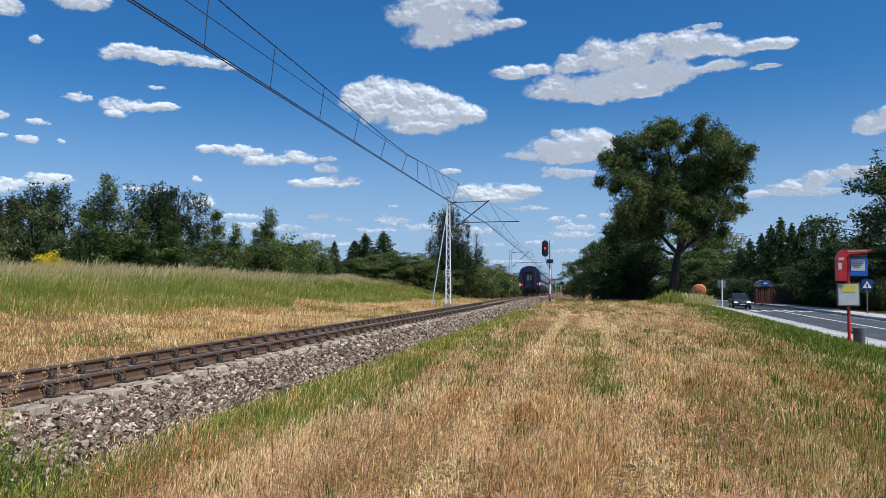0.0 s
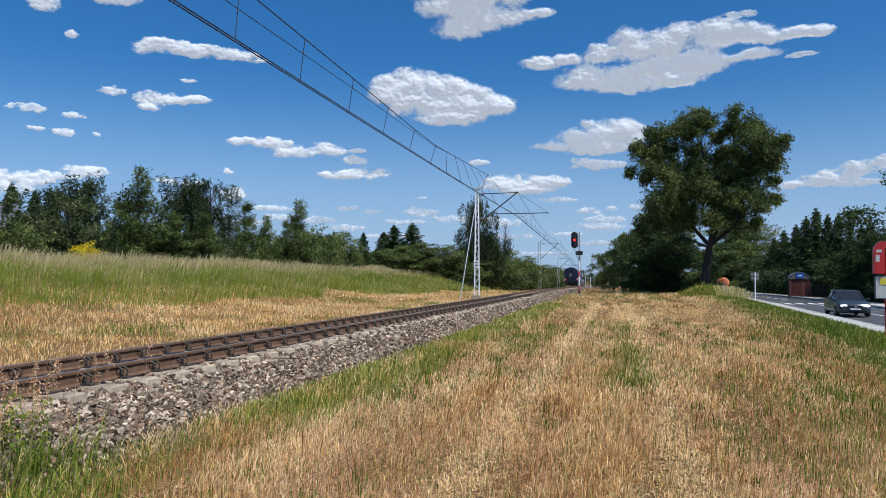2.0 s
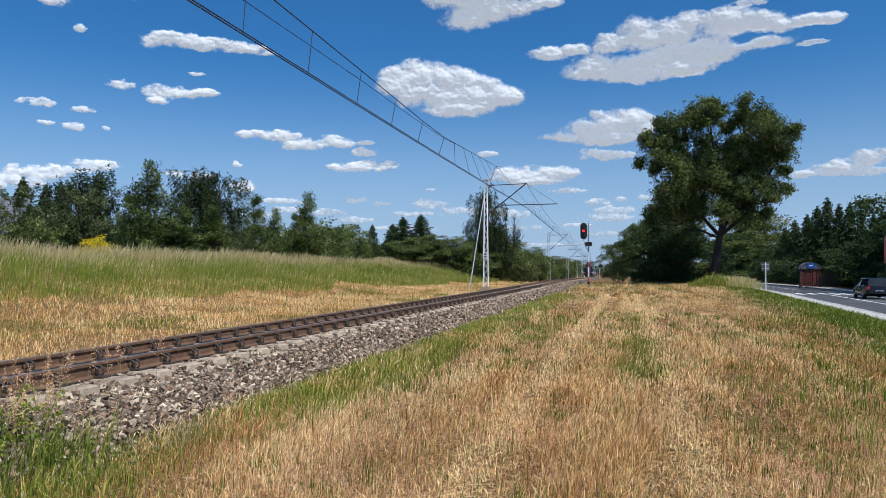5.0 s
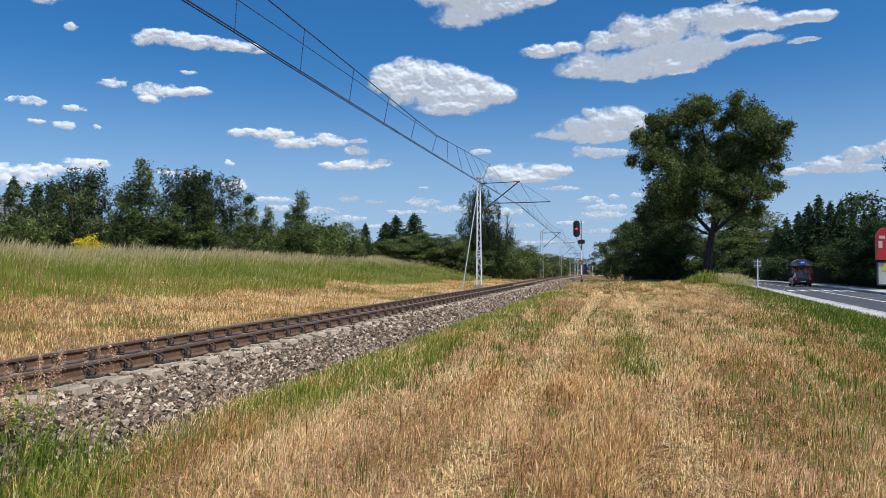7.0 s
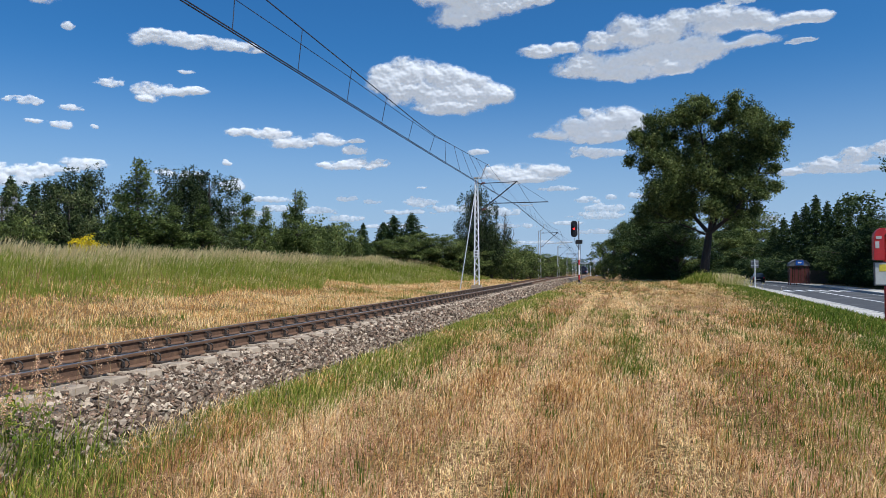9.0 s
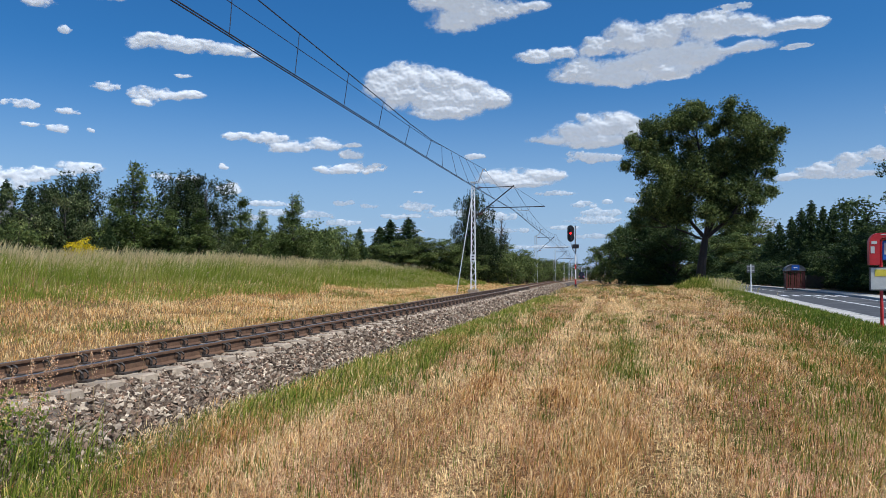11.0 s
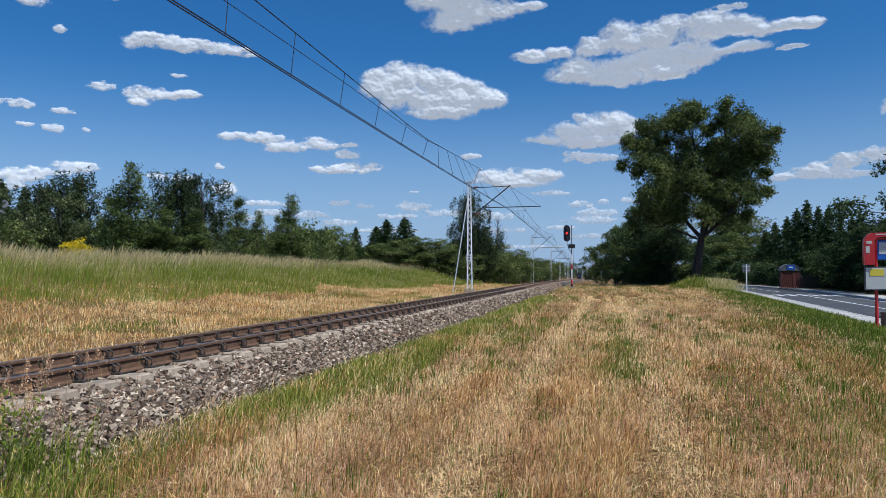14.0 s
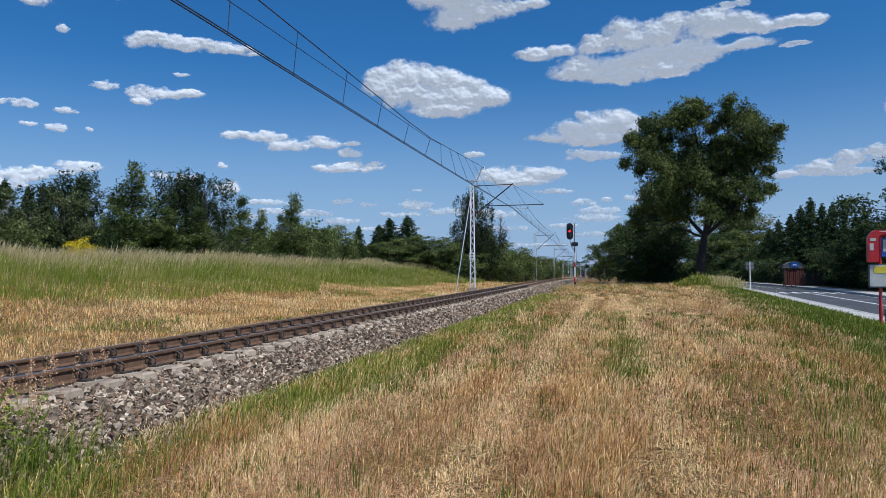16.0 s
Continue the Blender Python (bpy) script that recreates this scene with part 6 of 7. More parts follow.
def railway_signal():
    t = thing("railway_signal", "black railway signal showing red on a banded post", "signal", at=place(-3.75, 75.0, 0.1))
    top = 6.2
    part("base", boxed(-0.3, 0.3, -0.3, 0.3, -0.5, 0.08, 0.04), M_CONCRETE, t)
    part("foot", boxed(-0.12, 0.12, -0.12, 0.12, 0.08, 0.3, 0.02), M_BLACK, t)
    for i in range(6):
        z0 = 0.3 + 0.5 * i
        part("post_band", bar(bmesh.new(), (0, 0, z0), (0, 0, z0 + 0.5), 0.075, sides=10), M_RED if i in (0, 3) else M_WHITE, t, "red painted post band" if i in (0, 3) else "white painted post band")
    part("post", bar(bmesh.new(), (0, 0, 3.3), (0, 0, top), 0.06, sides=10), M_GREY, t)
    part("ladder", tube([(0.25, 0.2, 0.2), (0.12, 0.1, 4.2)], 0.02), M_GREY, t)
    part("relay_box", boxed(-0.3, 0.35, -0.25, 0.25, 3.9, 4.3, 0.03), M_BLACK, t)
    part("bracket", tube([(0, 0, 3.4), (-0.3, -0.1, 3.9), (-0.45, -0.1, 4.5)], 0.035), M_GREY, t)
    bm = bmesh.new()
    ring = [(0.33 * math.cos(a), 0.5 * (1 if math.sin(a) > 0 else -1) * (1 if abs(math.sin(a)) > 0.01 else 0) + 0.33 * math.sin(a)) for a in [2 * math.pi * (k + 0.5) / 20 for k in range(20)]]
    loft(bm, [[(-0.45 + x, y, 5.4 + z) for x, z in ring] for y in (-0.12, 0.0)])
    head = part("signal_head", bm, M_BLACK, t, "rounded black backboard")
    for k, z in enumerate((5.9, 5.65, 5.4, 5.15, 4.9)):
        hood = tube([(-0.45, -0.12, z), (-0.45, -0.34, z)], 0.11, 12)
        part("hood", hood, M_BLACK, head)
        part("lens", bar(bmesh.new(), (-0.45, -0.345, z), (-0.45, -0.36, z), 0.1 if k == 2 else 0.09, sides=14), M_REDLAMP if k == 2 else M_GLASS, head, "glowing red lens" if k == 2 else "unlit dark lens")


railway_signal()


def bus_stop():
    """Red stop pylon: post, red hood, blue panel with notice, timetable case."""
    t = thing("bus_stop_sign", "red bus stop post with blue panel and timetable", "bus stop", at=pose(8.37, 26.3, -0.27, 0, 0, -6))
    part("post", bar(bmesh.new(), (0, 0, -0.2), (0, 0, 2.75), 0.05, sides=12), M_RED, t)
    # hood: side cheek and curved top
    bm = bmesh.new()
    prof = [(-0.35, 2.12), (-0.35, 2.85), (-0.32, 2.98), (-0.24, 3.09), (-0.12, 3.15), (0.72, 3.16), (0.62, 3.06), (0.05, 3.0), (-0.02, 2.95), (-0.05, 2.88), (-0.05, 2.12)]
    loft(bm, [[(x, y, z) for x, z in prof] for y in (-0.16, 0.16)])
    part("hood", bm, M_RED, t)
    part("hood_label", boxed(-0.29, -0.13, -0.166, -0.160, 2.80, 2.89), M_PAPER, t, "small white sticker")
    part("hood_label", boxed(-0.31, -0.2, -0.166, -0.160, 2.5, 2.72), M_PAPER, t, "small white and red sticker")
    part("top_lettering", boxed(-0.02, 0.55, -0.166, -0.160, 3.085, 3.115), M_PAPER, t, "line of illegible white lettering")
    part("frame_tube", tube([(0.0, -0.1, 2.1), (0.0, -0.1, 2.85), (0.03, -0.1, 2.93), (0.1, -0.1, 2.96), (0.56, -0.1, 2.96)], 0.028), M_RED, t)
    panel = part("panel", boxed(0.03, 0.58, -0.05, 0.03, 2.28, 2.90, 0.02), M_BLUE, t, "blue enamel panel")
    part("notice", boxed(0.09, 0.5, -0.058, -0.052, 2.46, 2.84, 0.002), M_PAPER, panel, "white sheet with faint writing")
    for i in range(3):
        part("text_bar", boxed(0.15, 0.45 - 0.05 * i, -0.064, -0.060, 2.68 - 0.06 * i, 2.695 - 0.06 * i), M_GREY, panel)
    case = part("timetable_case", boxed(-0.35, 0.32, -0.10, -0.02, 1.30, 2.06, 0.015), M_GREY, t, "grey framed timetable case")
    part("timetable", boxed(-0.31, 0.28, -0.108, -0.102, 1.34, 2.02), M_PAPER, case, "pale paper timetable")
    part("yellow_notice", boxed(-0.2, 0.2, -0.115, -0.110, 1.76, 1.98), M_YELLOWP, case, "yellow paper notice")
    part("clamp", boxed(-0.07, 0.07, -0.07, 0.07, 1.62, 1.7, 0.01), M_GREY, t)


bus_stop()


def litter_bin():
    t = thing("litter_bin", "dented grey metal litter bin beside the stop post", "bin", at=pose(8.72, 26.45, -0.27))
    bm = bmesh.new()
    def ring(r, z):
        return [(r * math.cos(a), r * math.sin(a), z) for a in [2 * math.pi * k / 20 for k in range(20)]]
    loft(bm, [ring(0.15, 0.0), ring(0.165, 0.03), ring(0.19, 0.55), ring(0.2, 0.57), ring(0.2, 0.61), ring(0.185, 0.61), ring(0.15, 0.1)])
    smooth(part("bucket", bm, M_GREY, t))
    part("rim", tube([(0.2 * math.cos(a), 0.2 * math.sin(a), 0.6) for a in [2 * math.pi * k / 24 for k in range(25)]], 0.012, 5), M_GALV, t)
    part("bracket", boxed(-0.32, -0.18, -0.03, 0.03, 0.4, 0.46, 0.005), M_GREY, t)


litter_bin()


def back_sign():
    t = thing("road_sign", "square road sign seen from its grey back", "road sign", at=pose(12.35, 73.0, float(land(12.35, 73.0)) - 0.05))
    part("pole", bar(bmesh.new(), (0, 0, -0.2), (0, 0, 3.1), 0.05, sides=10), M_WHITE, t)
    part("plate", boxed(-0.34, 0.34, 0.05, 0.075, 2.32, 3.05, 0.01), M_GREY, t)
    for z in (2.5, 2.85):
        part("rail_bracket", boxed(-0.3, 0.3, 0.02, 0.05, z, z + 0.04), M_GALV, t)


back_sign()


def crossing_sign():
    """Blue square with a white triangle; the figure in it is left as a plain bar."""
    t = thing("crossing_sign", "blue pedestrian crossing sign with a white triangle", "road sign", at=pose(19.9, 58.6, float(land(19.9, 58.6))))
    part("pole", bar(bmesh.new(), (0, 0, -0.2), (0, 0, 2.75), 0.04, sides=10), M_GREY, t)
    # plate colour already holds the shade it stands in
    plate = part("plate", boxed(-0.37, 0.37, -0.07, -0.045, 2.0, 2.7, 0.012), M_BLUE_SHADED, t)
    bm = bmesh.new()
    loft(bm, [[(x, y, z) for x, z in ((-0.29, 2.09), (0.29, 2.09), (0.0, 2.61))] for y in (-0.078, -0.072)])
    part("triangle", bm, M_WHITE, plate, "white triangle")
    part("mark", boxed(-0.05, 0.05, -0.084, -0.080, 2.13, 2.4), M_BLACK, plate, "small black mark")


crossing_sign()


def bus_shelter():
    x, y = 20.9, 95.0
    t = thing("bus_shelter", "red-brown steel bus shelter with an arched roof", "bus shelter", at=pose(x, y, -0.27 - float(fall(y)), 0, 0, -4))
    w, d = 1.0, 0.9
    for sx in (-w, -0.35, 0.35, w):
        for sy in (-d, d):
            part("post", bar(bmesh.new(), (sx, sy, -0.2), (sx, sy, 2.1), 0.05, sides=4), M_REDDARK, t)
    for sy in (-0.8, 0.0, 0.8):
        part("post", bar(bmesh.new(), (w, sy, -0.2), (w, sy, 2.1), 0.045, sides=4), M_REDDARK, t)
    for i in range(6):
        yy = -d + 0.04 + i * (2 * d - 0.08) / 6
        part("side_panel", boxed(w + 0.02, w + 0.04, yy, yy + 0.5, 0.1, 2.0), M_REDDARK, t)
    for i in range(9):
        xx = -w + 0.08 + i * 0.22
        part("slat", boxed(xx, xx + 0.12, -d - 0.02, -d + 0.02, 0.1, 1.95), M_REDDARK, t)
    part("lower_panel", boxed(-w - 0.04, -w - 0.01, -d, d * 0.2, 0.15, 1.9), M_REDDARK, t, "scrawled red-brown side panel")
    for z in (0.1, 2.05):
        for sy in (-d, d):
            part("beam", boxed(-w, w, sy - 0.05, sy + 0.05, z, z + 0.1), M_REDDARK, t)
    arc = [(w * 1.12 * math.cos(a), 2.12 + 0.8 * math.sin(a)) for a in [math.pi * k / 14 for k in range(15)]]
    inner = [(p[0] * 0.96, 2.12 + (p[1] - 2.12) * 0.95) for p in arc[::-1]]
    bm = bmesh.new()
    loft(bm, [[(px, yy, pz) for px, pz in arc + inner] for yy in (-d - 0.15, d + 0.15)])
    smooth(part("roof", bm, M_GREY, t, "grey barrel-shaped roof"))
    bm = bmesh.new()
    loft(bm, [[(px * 0.95, yy, pz) for px, pz in arc] for yy in (-d - 0.1, -d - 0.06)])
    gable = part("gable", bm, M_GREY, t)
    part("stop_plate", boxed(-0.42, 0.42, -d - 0.16, -d - 0.12, 2.22, 2.78, 0.01), M_BLUE, gable, "blue stop plate with a white bar")
    part("stop_mark", boxed(-0.2, 0.2, -d - 0.168, -d - 0.164, 2.45, 2.6), M_WHITE, gable, "white marking")
    part("bench", boxed(0.55, 0.95, -d + 0.2, d - 0.2, 0.42, 0.48, 0.01), M_WOOD, t)


bus_shelter()


def board_fence():
    t = thing("board_fence", "dark weathered wooden board fence under the trees", "fence", at=pose(22.6, 97.0, -0.25 - float(fall(97.0))))
    for i in range(16):
        part("board", boxed(i * 0.2, i * 0.2 + 0.17, 0, 0.03, 0.05, 1.55 + 0.05 * (i % 3)), M_WOOD, t)
    for z in (0.4, 1.2):
        part("rail", boxed(0, 3.2, 0.03, 0.08, z, z + 0.08), M_WOOD, t)
    for x in (0, 1.6, 3.15):
        part("post", boxed(x, x + 0.1, 0.08, 0.18, -0.3, 1.6), M_WOOD, t)


board_fence()


def house():
    """Garden house beyond the bank; only its grey roof shows."""
    x, y = -50.5, 45.5
    t = thing("house", "house with a grey tiled roof behind garden trees", "house", at=pose(x, y, float(land(x, y)), 0, 0, 42))
    part("wall", boxed(-5, 5, -4, 4, -0.5, 2.8), M_PLASTER, t)
    bm = bmesh.new()
    loft(bm, [[(xx, -4.6, 2.6), (xx, 0.0, 5.6), (xx, 4.6, 2.6), (xx, 4.6, 2.45), (xx, -4.6, 2.45)] for xx in (-5.5, 5.5)])
    roof = part("roof", bm, M_TILE, t)
    for i in range(14):
        f = i / 14
        part("tile_course", boxed(-5.5, 5.5, -4.62 + 4.6 * f, -4.6 + 4.6 * f + 0.06, 2.62 + 3.0 * f, 2.66 + 3.0 * f), M_TILE, roof)
    for xx in (-3, 0, 3):
        w = part("window", boxed(xx - 0.6, xx + 0.6, -4.05, -3.98, 0.9, 2.2), M_WHITE, t)
        part("pane", boxed(xx - 0.52, xx + 0.52, -4.07, -4.056, 0.98, 2.12), M_GLASS, w)


house()


# ---- smaller plants ----
plant("shrub", -27.9, 34.2, 1.5, 1.9, "broom_bush", "bright yellow flowering broom bush behind the grass", "shrub", "", 1, leaf=M_YELLOW)


def bare_tree(x, y, h):
    rng = np.random.default_rng(5)
    t = thing("bare_tree", "slender leafless grey tree above the bushes", "tree", at=place(x, y))
    tubes = [(limb_path(rng, (0, 0, -0.3), (0.2, 0, h), 0.02, 6), [0.14, 0.12, 0.1, 0.08, 0.06, 0.04, 0.015], 6)]
    for i in range(60):
        z = h * (0.35 + 0.6 * rng.random())
        a = rng.random() * 6.283
        r = (h - z) * 0.22 + 0.25
        tubes.append((limb_path(rng, (0.1, 0, z), (r * math.cos(a), r * math.sin(a), z + r * 2.0), 0.08, 3), [0.028, 0.02, 0.013, 0.007], 4))
    part("trunk", join_tubes("trunk", tubes, M_BARK), None, t)


bare_tree(-14.9, 98.9, 9.0)


def near_weeds():
    """Lush clump at the foot of the ballast and tall weeds by the poplar."""
    rng = np.random.default_rng(33)
    for cx, cy, count, tall in ((-4.72, 5.0, 26, 0.85), (-4.98, 5.45, 12, 0.6)):
        t = thing("weed_clump", "lush green leafy weeds at the foot of the ballast", "weeds", "weeds by the ballast", at=place(cx, cy))
        stems, leaves = [], []
        for k in range(count):
            a, r, h = rng.random() * 6.283, abs(rng.normal()) * 0.13, tall * (0.5 + 0.6 * rng.random())
            foot = np.array([r * math.cos(a), r * math.sin(a) * 1.4, -0.05])
            tip = foot * (1, 1, 0) + (0.16 * rng.normal() + r * math.cos(a), 0.16 * rng.normal(), h)
            stems.append((limb_path(rng, tuple(foot), tuple(tip), 0.06, 3), [0.005, 0.004, 0.003, 0.002], 4))
            f = (0.1 + 0.9 * rng.random(64))[:, None]
            leaves.append(foot + (tip - foot) * f + rng.standard_normal((64, 3)) * (0.028, 0.028, 0.02))
        p = np.concatenate(leaves)
        v, f, tn = leaf_pieces(rng, p, 0.021, np.clip(0.6 + 0.25 * rng.standard_normal(len(p)), 0, 1), -0.9)
        tagged(part("stems", join_tubes("stems", stems, M_STEM), None, t), kind="stuff")
        tagged(part("leaves", mesh_np("leaves", v, f, M_GREEN, tn), None, t), kind="stuff")
    n = 900
    x, y = -4.68 + 0.16 * rng.standard_normal(n), 5.0 + 0.4 * rng.standard_normal(n)
    blades("weed_blades", x, y, 0.15 + 0.4 * rng.random(n), np.full(n, 0.004), M_GREEN, "long green grass blades among the weeds", 0.5, 51, tone_mid=0.5, tone_spread=0.28)
    for k in range(34):
        cx, cy, h = -4.75 + 0.24 * rng.normal(), 5.15 + 0.3 * rng.normal(), 0.8 + 0.38 * rng.random()
        t = thing("grass_panicle", "tall thin grass stalk with an airy pale panicle", "grass", "flowering grass stalks", at=place(cx, cy))
        path = limb_path(rng, (0, 0, -0.03), (0.13 * rng.normal() + 0.05, 0.1 * rng.normal(), h), 0.05, 4)
        part("stalk", tube(path, [0.0022, 0.002, 0.0018, 0.0015, 0.001], 4), M_DRYSTEM, t)
        top, below = np.array(path[-1]), np.array(path[-2])
        f = rng.random(130)[:, None]
        p = below + (top - below) * f + rng.standard_normal((130, 3)) * 0.034 * (1.1 - f) + (0.02, 0, 0)
        v, f, tn = leaf_pieces(rng, p, 0.0062, np.clip(0.72 + 0.2 * rng.standard_normal(130), 0, 1), 0.5)
        tagged(part("panicle", mesh_np("panicle", v, f, M_THATCH, tn), None, t), "pale feathery seed head", kind="stuff")
    n = 4000
    x, y = 8.2 + np.clip(1.05 * rng.standard_normal(n), -2.2, 2.2), 77 + 1.6 * rng.standard_normal(n)
    blades("verge_weeds", x, y, (0.35 + 0.5 * np.exp(-((x - 8.2) / 1.6) ** 2)) * (0.35 + 1.4 * rng.random(n) * patch_noise(x, y, 0.7, 31) + 0.4 * rng.random(n)), np.full(n, 0.018), M_GREEN, "tall pale weeds at the foot of the poplar", 0.3, 53, 0.3, 0.6, 0.25)
    n = 900
    x, y = 9.9 + 0.6 * rng.standard_normal(n), 72 + 4 * rng.standard_normal(n)
    blades("verge_weeds", x, y, 0.5 + 0.7 * rng.random(n), np.full(n, 0.018), M_TALL, "tall pale weeds on the road verge", 0.2, 54, 0.3, 0.75, 0.2)
    n = 240
    x, y = -3 + 10 * rng.random(n), 4.5 + 17 * rng.random(n)
    blades("dock_stems", x, y, 0.28 + 0.22 * rng.random(n), np.full(n, 0.003), M_STRAW, "dark brown withered dock stems in the field", 0.12, 57, 0.5, 0.05, 0.05, wind=(0.03, 0))
    n = 45
    x, y = -4.95 + 0.1 * rng.standard_normal(n), 8.7 + 0.12 * rng.standard_normal(n)
    blades("ballast_weed", x, y, 0.2 + 0.28 * rng.random(n), np.full(n, 0.004), M_STRAW, "withered dark weed growing out of the ballast", 0.35, 58, 0.4, 0.08, 0.06)
    n = 26000
    y = 3 + 45 * rng.random(n)
    o = np.abs(rng.standard_normal(n)) * 0.55
    x = track_x(y) + 2.1 + o
    keep = np.sin(y * 1.7) + np.sin(y * 0.63 + 1) + rng.standard_normal(n) * 0.6 > -0.2
    x, y = x[keep], y[keep]
    blades("ballast_edge_grass", x, y, 0.06 + 0.19 * rng.random(len(x)), 0.003 + y * 0.0002, M_GREEN, "green weeds along the ballast edge", 0.6, 55, tone_mid=0.72, tone_spread=0.25)
    n = 30000
    y = 12 + 80 * rng.random(n) ** 1.4
    x = kerb_x(y) - 1.32 - 3.0 * rng.random(n) ** 1.3
    blades("verge_grass", x, y, 0.08 + 0.2 * rng.random(n), 0.004 + y * 0.00018, M_GREEN, "fresh green verge grass beside the footway", 0.4, 56, tone_mid=0.4, tone_spread=0.22)


near_weeds()


# ---- far distance ----
def far_woods():
    rng = np.random.default_rng(77)
    p = []
    for i in range(200):
        a = radians(-16 + 30 * rng.random()) if i < 150 else radians(-60 + 120 * rng.random())
        d = 650 + 500 * rng.random()
        x, y = d * math.sin(a), d * math.cos(a)
        g = float(land(x, y))
        h, w = 15 + 8 * rng.random(), 8 + 8 * rng.random()
        q = np.clip(rng.standard_normal((450, 3)), -1.6, 1.6) * (w * 0.5, w * 0.5, h * 0.22) + (x, y, g + h * 0.36)
        q[:, 2] = np.maximum(q[:, 2], g)
        p.append(q)
    p = np.concatenate(p)
    v, f, t = leaf_pieces(rng, p, 0.9, rng.random(len(p)), 0)
    tagged(new("far_woods", mesh_np("far_woods", v, f, M_FAR, t)), "hazy distant belt of green woods", "woods", kind="stuff")


far_woods()
along("gravel_yard", [(2.5, 0.05), (14.0, 0.0)], np.arange(380.0, 560.0, 20.0), track_x, M_PAVING, "pale gravel yard in the distance", "yard")
for i, (x, y, h) in enumerate(((-26.0, 470.0, 9.0), (-21.0, 500.0, 9.5), (-17.0, 480.0, 9.0), (-13.5, 455.0, 9.5), (-10.0, 430.0, 10.0), (-7.5, 410.0, 10.5), (-5.0, 440.0, 10.0))):
    t = thing("yard_mast", "pale grey mast of a distant rail yard", "mast", "yard masts", at=place(x, y))
    part("pole", bar(bmesh.new(), (0, 0, -0.3), (0, 0, h), 0.22, sides=6), M_GALV, t)
    part("crossbeam", boxed(-3.0, 3.0, -0.12, 0.12, h - 1.2, h - 0.9), M_GALV, t)
    part("strut", bar(bmesh.new(), (-2.6, 0, h - 0.9), (0, 0, h - 0.1), 0.08), M_GALV, t)


# ---- vehicles ----
def wheel(parent, x, y, r, w):
    hub = new("wheel")
    hub.parent = parent
    hub.matrix_basis = pose(x, y, r)
    def ring(rr, xx):
        return [(xx, rr * math.cos(a), rr * math.sin(a)) for a in [2 * math.pi * k / 22 for k in range(22)]]
    bm = bmesh.new()
    loft(bm, [ring(r * 0.62, -w / 2), ring(r * 0.95, -w / 2), ring(r, -w * 0.35), ring(r, w * 0.35), ring(r * 0.95, w / 2), ring(r * 0.62, w / 2)])
    part("tyre", bm, M_TYRE, hub)
    bm = bmesh.new()
    loft(bm, [ring(r * 0.62, -w * 0.42), ring(r * 0.62, w * 0.42)])
    for k in range(5):
        a = 2 * math.pi * k / 5
        for s in (-1, 1):
            bar(bm, (s * w * 0.44, 0, 0), (s * w * 0.44, r * 0.58 * math.cos(a), r * 0.58 * math.sin(a)), 0.03)
    part("rim", bm, M_RIM, hub)
    return hub


